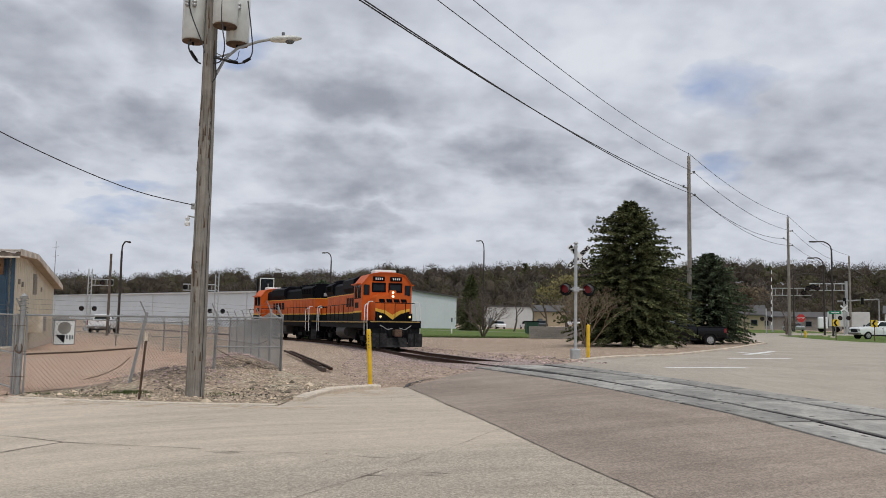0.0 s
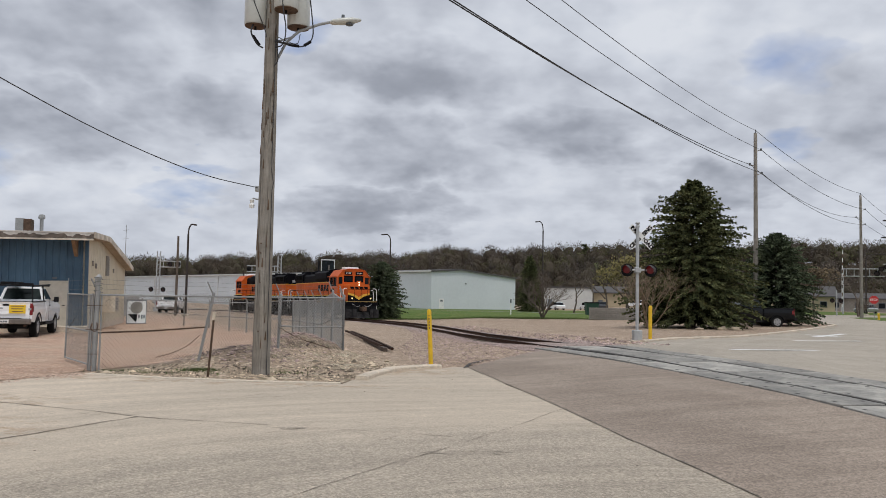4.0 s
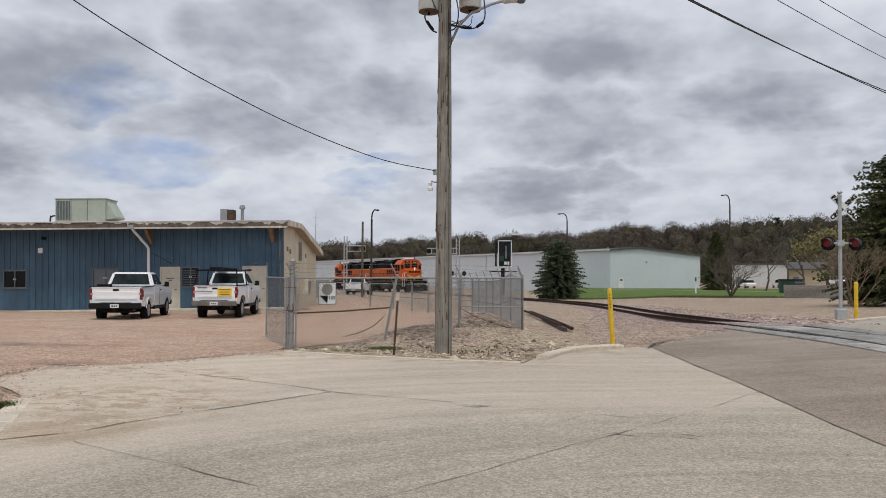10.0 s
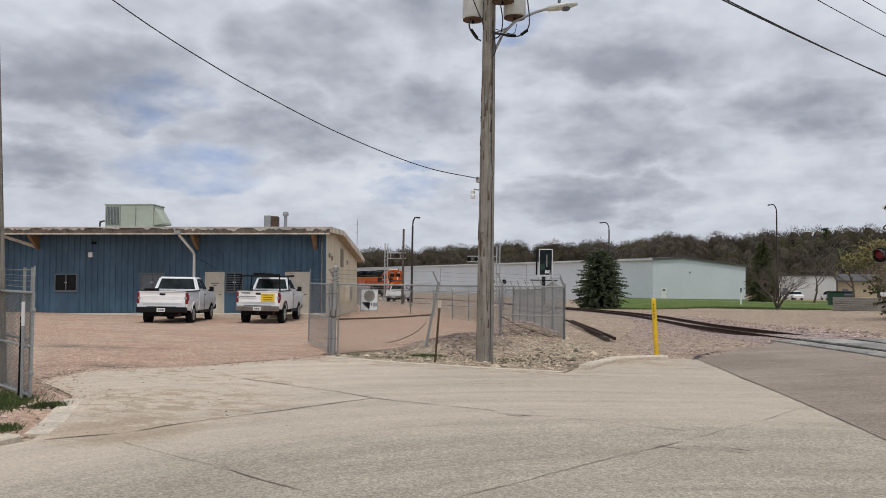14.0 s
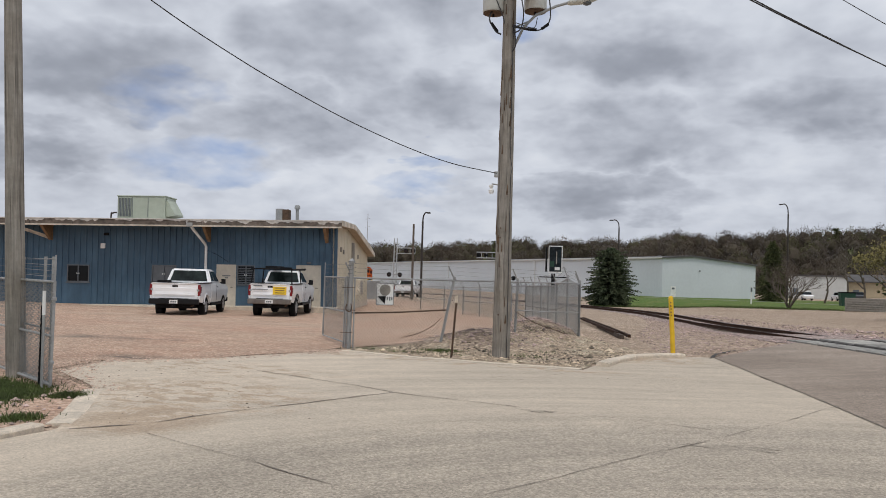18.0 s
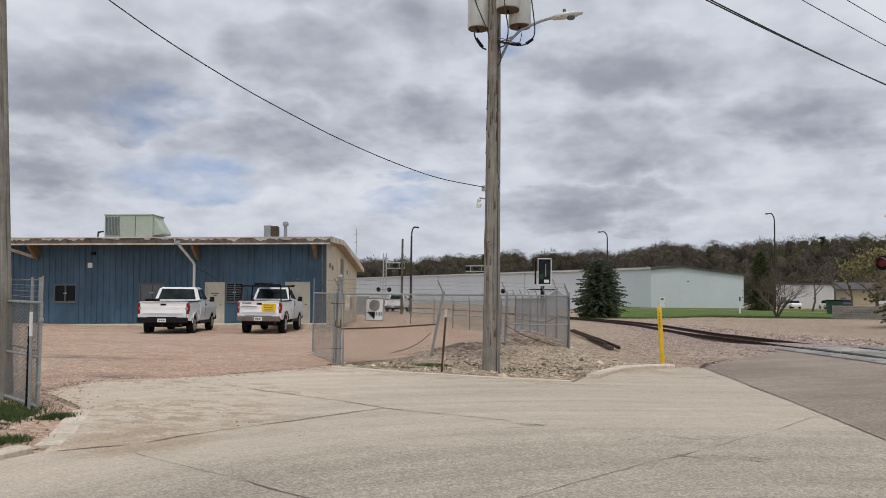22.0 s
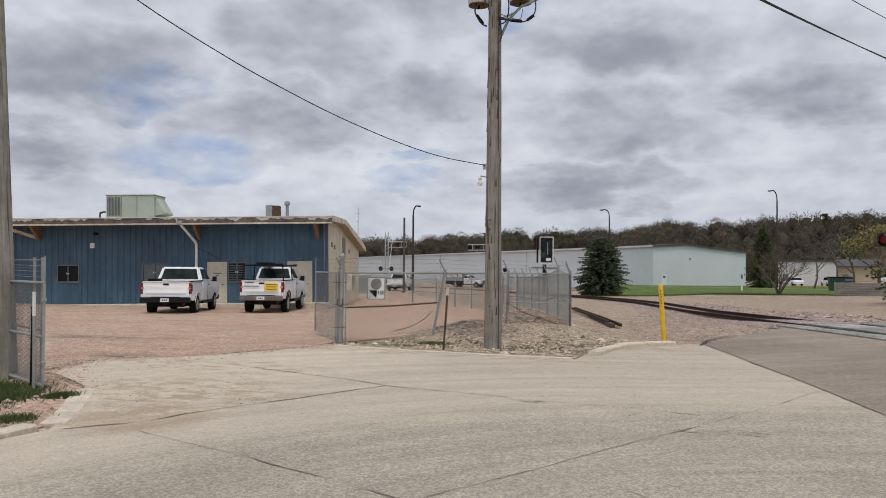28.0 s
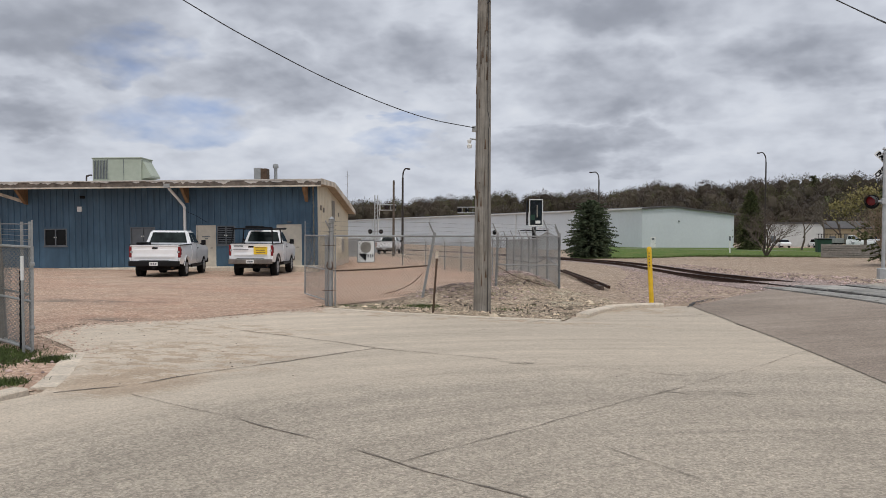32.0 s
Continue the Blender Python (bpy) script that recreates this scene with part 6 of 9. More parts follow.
def crossing_signal(m):
    ob = thing("crossing_signal", m, "aluminium railway crossing signal with crossbuck and two red flashers", "crossing signal")
    part("mast", tube(bm_new(), [(0, 0, 0.2), (0, 0, 4.42)], 0.064, 14), M["signal_grey"], ob)
    part("mast_cap", turned(bm_new(), [(0.085, 4.41), (0.085, 4.47), (0.03, 4.53)], 14), M["signal_grey"], ob)
    base = part("junction_base", one_box(-0.17, 0.17, -0.17, 0.17, 0.02, 0.42, 0.03), M["signal_grey"], ob, "cast junction box base")
    part("flange", one_box(-0.26, 0.26, -0.26, 0.26, -0.12, 0.03, 0.01), M["curb"], base)
    crossbuck(ob, 4.05, 0.09, 0.60, side=0.16)
    part("crossarm", tube(bm_new(), [(-0.52, -0.08, 2.74), (0.52, -0.08, 2.74)], 0.035, 8), M["signal_grey"], ob)
    part("lamp_bracket", one_box(-0.12, 0.12, -0.12, 0.08, 2.64, 2.84, 0.02), M["signal_grey"], ob)
    for x in (-0.45, 0.47):
        flasher(ob, x, 2.76, -0.15, 0.16, True, -34)
    for x in (-0.36, 0.56):
        f = part("rear_flasher", turned(bm_new(), [(0.25, 0.0), (0.25, 0.012)], 20, m=Matrix.Translation((x, 0.14, 2.74)) @ Matrix.Rotation(radians(90), 4, "X")), M["black"], ob)
        part("housing", turned(bm_new(), [(0.16, -0.28), (0.16, 0.0)], 14, m=Matrix.Translation((x, 0.14, 2.74)) @ Matrix.Rotation(radians(90), 4, "X")), M["black"], f)
    part("bell", turned(bm_new(), [(0.06, 4.52), (0.1, 4.56), (0.07, 4.62), (0.01, 4.63)], 12), M["signal_grey"], ob)
    return ob


crossing_signal(on(5.05, 31.0, 6, 0.02))


def cantilever_signal(x, y, top, arm_len, rz, arm_z):
    ob = thing("cantilever_signal", on(x, y, rz), "distant silver cantilever crossing signal with flashers", "crossing signal", "far crossing signals")
    h = top
    for dx in (-0.2, 0.2):
        part("mast_chord", tube(bm_new(), [(dx, 0, 0), (dx, 0, h)], 0.07, 8), M["signal_grey"], ob)
    k = 0.4
    while k < h - 0.4:
        part("mast_rung", tube(bm_new(), [(-0.2, 0, k), (0.2, 0, k + 0.35)], 0.03, 5), M["signal_grey"], ob)
        k += 0.5
    for dz in (0.0, 0.7):
        part("arm_chord", tube(bm_new(), [(0.2, 0, arm_z + dz), (arm_len, 0, arm_z + dz)], 0.06, 6), M["signal_grey"], ob)
    k = 0.6
    while k < arm_len:
        part("arm_rung", tube(bm_new(), [(k, 0, arm_z), (k, 0, arm_z + 0.7)], 0.035, 5), M["signal_grey"], ob)
        k += 0.7
    for x2, z2 in ((arm_len - 0.2, arm_z + 0.35), (arm_len - 1.2, arm_z + 0.35), (-0.75, 2.6), (0.75, 2.6)):
        flasher(ob, x2, z2, -0.15, 0.2, False)
    part("crossarm", tube(bm_new(), [(-0.8, 0, 2.6), (0.8, 0, 2.6)], 0.05, 6), M["signal_grey"], ob)
    part("junction_base", one_box(-0.35, 0.35, -0.35, 0.35, -0.3, 0.4, 0.04), M["signal_grey"], ob)
    arm = part("gate_arm", tube(bm_new(), [(0, 0, 0), (0, 0, 5.5)], 0.05, 6, 0.03), M["white"], ob, "slim white gate arm")
    part("counterweight", one_box(-0.12, 0.12, -0.1, 0.1, -0.7, -0.1, 0.03), M["signal_grey"], arm)
    return ob, arm


far_sig_a, far_arm_a = cantilever_signal(-41.9, 90.8, 7.2, 2.7, 0, 5.3)
far_sig_b, far_arm_b = cantilever_signal(-27.6, 92.5, 6.9, 4.0, 180, 5.0)


# ---- street lamps ----
def curved_lamp(x, y, top, reach, label, foot=None):
    h = top - gz(x, y)
    ob = thing("street_lamp", on(x, y), label, "street lamp", "tall street lamps")
    part("pole", tube(bm_new(), [(0, 0, -0.2), (0, 0, h * 0.9)], 0.12, 10, 0.09), M["lamp_brown"], ob)
    part("arm", tube(bm_new(), smooth3([(0, 0, h * 0.9), (reach * 0.1, 0, h * 0.96), (reach * 0.5, 0, h), (reach, 0, h * 1.0)]), 0.07, 8), M["lamp_brown"], ob)
    part("lamp_head", one_box(min(reach, reach * 1.45), max(reach, reach * 1.45), -0.15, 0.15, h - 0.09, h + 0.06, 0.03), M["lamp_brown"], ob)
    part("base", one_box(-0.25, 0.25, -0.25, 0.25, -0.3, 0.15, 0.03), M["curb"], ob)
    return ob


curved_lamp(4.69, 113.5, 12.5, -0.78, "tall dark bronze street lamp behind the grass strip")
curved_lamp(-16.7, 108.8, 10.0, -0.9, "distant dark street lamp behind the warehouse lawn")
curved_lamp(-29.2, 69.2, 7.65, 0.5, "dark bronze street lamp at the back of the yard")
curved_lamp(42.63, 88.29, 10.7, -1.7, "tall bronze street lamp arching over the side street")
curved_lamp(44.84, 94.99, 9.4, -1.3, "grey-bronze street lamp arching over the side street")
curved_lamp(52.49, 121.16, 9.0, 2.6, "distant street lamp beside the far crossing")
bare = thing("bare_pole", on(-30.0, 68.9), "plain dark wooden pole at the back of the yard", "pole")
part("shaft", tube(bm_new(), [(0, 0, -0.2), (0, 0, 6.55 - gz(-30, 68.9))], 0.13, 8, 0.1), M["bark"], bare)
mast = thing("radio_mast", on(-31.18, 61.50), "thin grey radio mast with a small antenna", "antenna")
part("mast_tube", tube(bm_new(), [(0, 0, 0), (0, 0, 7.47)], 0.05, 6, 0.02), M["galv"], mast)
for dz in (6.27, 6.97):
    part("antenna_rod", tube(bm_new(), [(-0.25, 0, dz), (0.25, 0, dz + 0.1)], 0.012, 4), M["galv"], mast)
roof_lamp = thing("distant_lamp", on(-60.5, 62.0), "distant small street lamp over the shop roof", "street lamp")
part("pole", tube(bm_new(), smooth3([(0, 0, 0), (0, 0, 6.9), (0.2, 0, 7.6), (0.7, 0, 7.7)]), 0.08, 6), M["lamp_brown"], roof_lamp)


def pole_sign(m):
    ob = thing("pole_sign", m, "two-sided framed sign box on a dark post with a crossbar", "sign")
    part("post", tube(bm_new(), [(0, 0, 0.9), (0, 0, 4.592)], 0.215, 10), M["black"], ob)
    part("crossbar", one_box(-1.524, 1.524, -0.059, 0.059, 4.142, 4.260, 0.020), M["black"], ob)
    part("back_face", one_box(-0.860, -0.703, -0.586, 0.586, 4.787, 7.523, 0.020), M["black"], ob, "dark sign side turned edge-on")
    face = part("front_face", one_box(-0.430, 0.860, -0.156, 0.000, 4.787, 7.582, 0.020), M["screen"], ob, "dark picture face in a white frame")
    for a in ((-0.547, 0.977, 4.709, 4.807), (-0.547, 0.977, 7.582, 7.679)):
        part("frame_bar", one_box(a[0], a[1], -0.215, 0.039, a[2], a[3]), M["white"], face)
    for x in (-0.547, 0.899):
        part("frame_side", one_box(x, x + 0.078, -0.215, 0.039, 4.807, 7.542), M["white"], face)
    # a white bar painted for the pale reflection low on the right
    part("caption_bar", one_box(0.156, 0.703, -0.176, -0.156, 4.983, 5.315), M["white"], face)
    part("picture_bar", one_box(0.274, 0.391, -0.176, -0.156, 5.667, 7.034), M["grey_wood"], face)
    part("picture_patch", one_box(-0.391, 0.098, -0.176, -0.156, 5.373, 5.960), M["dumpster"], face)
    for x in (-0.488, -0.098, 0.391):
        part("lamp", one_box(x, x + 0.156, -0.195, 0.000, 4.338, 4.533, 0.039), M["white"], ob)
    return ob


pole_sign(pose(-20.28, 85.62, -2.31, 0, 0, 16))
cabinet = thing("electrical_cabinet", on(-30.6, 61.5, 25), "grey steel electrical cabinet behind the fence", "cabinet")
part("body", one_box(-0.7, 0.7, -0.4, 0.4, 0.0, 1.65, 0.03), M["galv"], cabinet)
part("door_seam", one_box(-0.01, 0.01, -0.415, -0.4, 0.1, 1.55), M["frame_dark"], cabinet)
part("plinth", one_box(-0.8, 0.8, -0.5, 0.5, -0.3, 0.05), M["curb"], cabinet)
old = thing("old_rails", on(-3.3, 23.1), "rusty old siding rails lying beside the track", "scrap rail")
for k, (ax, ay, bx2, by2) in enumerate(((0.0, 0.0, -4.1, 14.2), (-0.55, 1.3, -4.5, 14.8), (-0.28, 0.4, -2.2, 7.4))):
    n_ = 12
    vs_ = []
    for i in range(n_ + 1):
        t_ = i / n_
        px_, py_ = ax + (bx2 - ax) * t_, ay + (by2 - ay) * t_
        vs_.append((px_ + 0.015 * math.sin(i * 1.9 + k), py_, gz(-3.3 + px_, 23.1 + py_) - gz(-3.3, 23.1) + (0.13 if k < 2 else 0.07)))
    part("old_rail" if k < 2 else "old_tie", tube(bm_new(), vs_, 0.055 if k < 2 else 0.085, 4), M["rail"] if k < 2 else M["tie"], old)


M["red_grit"] = material("pink_grit", (0.54, 0.40, 0.315), 0.95, 0, 9, 0.2, 1, 0.2, 0.1, island=0.25)


# ---- scattered stones and weeds ----
def stones(name, count, place, size, mat, label, seed):
    rr = np.random.RandomState(seed)
    base = np.array([(1, 0, 0), (-1, 0, 0), (0, 1, 0), (0, -1, 0), (0, 0, 1), (0, 0, -0.6)])
    tri = np.array([(0, 2, 4), (2, 1, 4), (1, 3, 4), (3, 0, 4), (2, 0, 5), (1, 2, 5), (3, 1, 5), (0, 3, 5)])
    vs, fs = [], []
    for i in range(count):
        x, y = place(rr)
        s = size * (0.4 + rr.rand() ** 3 * 1.9)
        a = rr.rand() * 6.28
        v = base * (1 + 0.45 * (rr.rand(6, 1) - 0.5)) * s * np.array([1.2, 0.8 + 0.4 * rr.rand(), 0.65])
        c, q = math.cos(a), math.sin(a)
        v = v @ np.array([[c, q, 0], [-q, c, 0], [0, 0, 1]]).T
        v = v + (x, y, gz(x, y) + 0.02 + s * 0.12)
        fs.append(tri + 6 * i)
        vs.append(v)
    ob = raw(name, np.concatenate(vs).tolist(), np.concatenate(fs).tolist(), mat)
    return tagged(ob, label, "stones", kind="stuff")


def in_poly(pts):
    p = np.array(pts)
    lo, hi = p.min(0), p.max(0)

    def pick(rr):
        while True:
            q = lo + rr.rand(2) * (hi - lo)
            x, y = q
            inside = False
            for (x1, y1), (x2, y2) in zip(pts, pts[1:] + pts[:1]):
                if (y1 > y) != (y2 > y) and x < (x2 - x1) * (y - y1) / (y2 - y1) + x1:
                    inside = not inside
            if inside:
                return x, y
    return pick


corner = [(-8.3, 15.1), (-6.6, 14.8), (-4.5, 14.7), (-3.1, 14.8), (-2.9, 16.4), (-2.2, 18.1), (-3.6, 21.5), (-4.6, 21.6), (-6.4, 20.6), (-7.4, 17.6)]
tagged(drape("rubble_ground", rough_edge([(-8.25, 15.05), (-6.6, 14.78), (-4.5, 14.66), (-3.05, 14.75), (-2.9, 16.3), (-2.3, 17.6), (-2.6, 19.5), (-3.8, 21.6), (-4.8, 21.9), (-6.6, 20.9), (-7.5, 17.7)], 0.5, 0.2), 0.014, M["corner_dirt"], 0.5), "weedy brown dirt and rubble round the pole", "ground", kind="structure")


def patchy(pick, scale, level):
    """Places out of a picker, kept where a slow noise is high, so that they lie in drifts."""
    def choose(rr):
        for _ in range(60):
            x, y = pick(rr)
            if noise.noise((x * scale, y * scale, 2.7)) > level:
                break
        return x, y
    return choose


stones("rubble_slabs", 90, patchy(in_poly(corner), 0.9, 0.1), 0.045, M["stone"], "larger pale broken slabs in the rubble", 25)
stones("rubble", 4600, patchy(in_poly(corner), 1.1, -0.05), 0.014, M["stone"], "broken pale stones and rubble round the pole", 5)
stones("rubble_heap", 2400, lambda rr: (-6.2 + rr.randn() * 0.7, (18.9 if rr.rand() < 0.35 else 21.8) + rr.randn() * 0.8), 0.024, M["pink_stone"], "heap of pink and grey rubble behind the fence", 6)
stones("ballast_stones", 7500, in_poly([(-2.0, 18.6), (-0.7, 19.0), (0.2, 22.0), (1.0, 25.0), (1.6, 27.0), (-1.2, 37), (-4, 47), (-6, 47), (-4.2, 36), (-3.4, 25)]), 0.0155, M["pink_stone"], "pink crushed stone beside the rails", 7)
stones("yard_gravel", 1500, in_poly([(-10.4, 9.8), (-8.8, 14.2), (-7.4, 18.5), (-12, 26), (-22, 24), (-20, 12)]), 0.011, M["red_grit"], "loose pink gravel of the yard", 8)
stones("far_ballast", 1800, lambda rr: tuple(along(run_at_y(27) + rr.rand() * 30, 1.1 + rr.rand() * 2.6)[0]), 0.035, M["pink_stone"], "crushed stone on the far side of the rails", 9)
stones("dark_debris", 420, patchy(in_poly([(-8.2, 15.4), (-4.5, 15.0), (-3.2, 15.2), (-3.2, 18.5), (-5.2, 18.2), (-7.4, 17.0)]), 1.4, 0.12), 0.017, M["litter"], "dark rotten wood scraps and debris in the rubble", 14)
stones("edge_gravel", 2400, lambda rr: tuple(np.array([(-8.2, 8.2), (-10.2, 9.5), (-10.6, 10.8), (-9.4, 12.2), (-8.6, 14.2), (-8.2, 14.9)])[k := rr.randint(5)] * (1 - (f := rr.rand())) + np.array([(-8.2, 8.2), (-10.2, 9.5), (-10.6, 10.8), (-9.4, 12.2), (-8.6, 14.2), (-8.2, 14.9)])[k + 1] * f + rr.randn(2) * 0.22), 0.012, M["red_grit"], "loose gravel strewn over the edge of the driveway", 15)
stones("street_crumbs", 60, in_poly([(-6.2, 5.0), (-9.5, 10.0), (-8.6, 13.8), (-1.0, 17.5), (2.0, 9.0), (0.0, 4.5)]), 0.006, M["litter"], "dark crumbs and pebbles on the street", 16)
stones("driveway_grit", 130, in_poly([(-6.4, 6.4), (-7.9, 8.2), (-10.0, 9.8), (-9.0, 12.5), (-6.0, 9.6), (-5.6, 8.0)]), 0.0075, M["litter"], "scattered dark grit on the driveway apron", 10)
stones("verge_stones", 700, in_poly([(-6.95, -2), (-6.95, 6.0), (-8.2, 8.1), (-9.6, 8.0), (-9.2, -2)]), 0.022, M["pink_stone"], "pink gravel along the kerb", 12)


def tufts(name, spots, label, seed, height=0.12):
    rr = np.random.RandomState(seed)
    vs, fs = [], []
    for (cx, cy, rx, ry, n) in spots:
        for _ in range(n):
            x, y = cx + rr.randn() * rx, cy + rr.randn() * ry
            a, h = rr.rand() * 6.28, height * (0.4 + rr.rand())
            lean = rr.randn(2) * h * 0.5
            w = 0.008
            z = gz(x, y) + 0.01
            k = len(vs)
            vs += [(x - w * math.cos(a), y - w * math.sin(a), z), (x + w * math.cos(a), y + w * math.sin(a), z), (x + lean[0], y + lean[1], z + h)]
            fs.append((k, k + 1, k + 2))
    return tagged(raw(name, vs, fs, M["blade"]), label, "grass", kind="stuff")


M["blade"] = material("grass_blades", (0.060, 0.088, 0.022), 0.9, 0, 5, 0.2, 0.8, 0.3, 0, island=0.45, tint=(0.085, 0.11, 0.03))
tufts("grass_verge", [(-9.0, 6.4, 0.35, 0.5, 9000), (-9.5, 7.5, 0.32, 0.3, 9000), (-8.9, 7.35, 0.22, 0.25, 5000), (-8.12, 7.66, 0.09, 0.1, 900), (-8.6, 3.4, 0.4, 1.0, 5000), (-10.4, 7.7, 0.5, 0.35, 5000), (-7.38, 6.3, 0.10, 0.12, 700), (-7.6, 5.7, 0.15, 0.25, 900)], "rough green grass patches by the kerb and pole", 21, 0.055)
tufts("weeds", [(-6.4, 16.2, 0.2, 0.13, 1000), (-7.9, 15.6, 0.25, 0.1, 160), (-6.9, 15.5, 0.3, 0.12, 140), (-4.6, 16.2, 0.3, 0.15, 120), (-7.6, 15.9, 0.3, 0.12, 25), (-5.3, 16.7, 0.1, 0.06, 60), (-7.2, 16.3, 0.3, 0.2, 20), (-4.2, 17.4, 0.1, 0.08, 40), (-5.9, 15.6, 0.2, 0.1, 30)], "small green weeds in the rubble", 22, 0.05)
patch = drape("grass_patch", rough_edge([(-7.9, -6), (-8.0, 4.6), (-8.4, 5.9), (-8.35, 6.9), (-8.6, 7.4), (-9.05, 7.95), (-10.2, 8.3), (-12.5, 6.5), (-12.5, -6)], 0.4, 0.25), 0.02, M["grass"])
tagged(patch, "rough green grass beside the kerb", "grass", kind="structure")


# ---- vehicles: local +y is forward, the origin on the ground between the axles ----
def arch(cy, r, z=0.40, n=9, lo=0.46):
    """Points over a wheel, from the back to the front."""
    out = []
    for k in range(n):
        a = math.pi - math.pi * k / (n - 1)
        out.append((cy + r * math.cos(a), max(lo, z + r * math.sin(a))))
    return out


def quad_pane(bm, pts, out=0.006):
    """A thin glass pane from four corners, standing a little proud."""
    p = [Vector(q) for q in pts]
    n = (p[1] - p[0]).cross(p[3] - p[0]).normalized()
    lo = [bm.verts.new(q) for q in p]
    hi = [bm.verts.new(q + n * out) for q in p]
    bm.faces.new(lo[::-1])
    bm.faces.new(hi)
    for i in range(4):
        j = (i + 1) % 4
        bm.faces.new((lo[i], lo[j], hi[j], hi[i]))
    return bm


def wheel(parent, x, y, r, w, name="wheel", rim="rim"):
    s = 1 if x > 0 else -1
    m = Matrix.Translation((x, y, r)) @ Matrix.Rotation(radians(90 * s), 4, "Y")
    ob = part(name, turned(bm_new(), [(r * 0.62, -w / 2), (r * 0.93, -w / 2), (r, -w * 0.33), (r, w * 0.33), (r * 0.93, w / 2), (r * 0.62, w / 2)], 24), M["tyre"], parent, "black tyre and grey rim")
    ob.matrix_basis = m
    part("rim", turned(bm_new(), [(r * 0.60, w * 0.3), (r * 0.60, w * 0.50), (r * 0.55, w * 0.51), (r * 0.5, w * 0.515), (r * 0.2, w * 0.515), (r * 0.15, w * 0.55), (0.01, w * 0.555)], 18), M[rim], ob)
    for k in range(6):
        a = k * math.pi / 3
        part("rim_slot", one_box(r * 0.26, r * 0.5, -0.03, 0.03, w * 0.50, w * 0.535, m=Matrix.Rotation(a, 4, "Z")), M["frame_dark"], ob)
    return ob


def bulge(bm, hw, z0):
    """Round a vehicle's flat sides: fullest below the waist, drawn in towards the sill and the shoulder."""
    for z in (0.62, 0.78, 0.92, 1.06, 1.18, 1.27):
        bmesh.ops.bisect_plane(bm, geom=bm.verts[:] + bm.edges[:] + bm.faces[:], plane_co=(0, 0, z + z0), plane_no=(0, 0, 1))
    for v in bm.verts:
        z = v.co.z - z0
        pull = float(np.interp(z, [0.4, 0.62, 0.78, 0.92, 1.06, 1.12, 1.18, 1.27, 1.36], [0.075, 0.04, 0.018, 0.004, 0.0, 0.006, 0.022, 0.034, 0.062]))
        if abs(v.co.x) > hw - 0.06:
            v.co.x -= math.copysign(pull, v.co.x)
    return bm


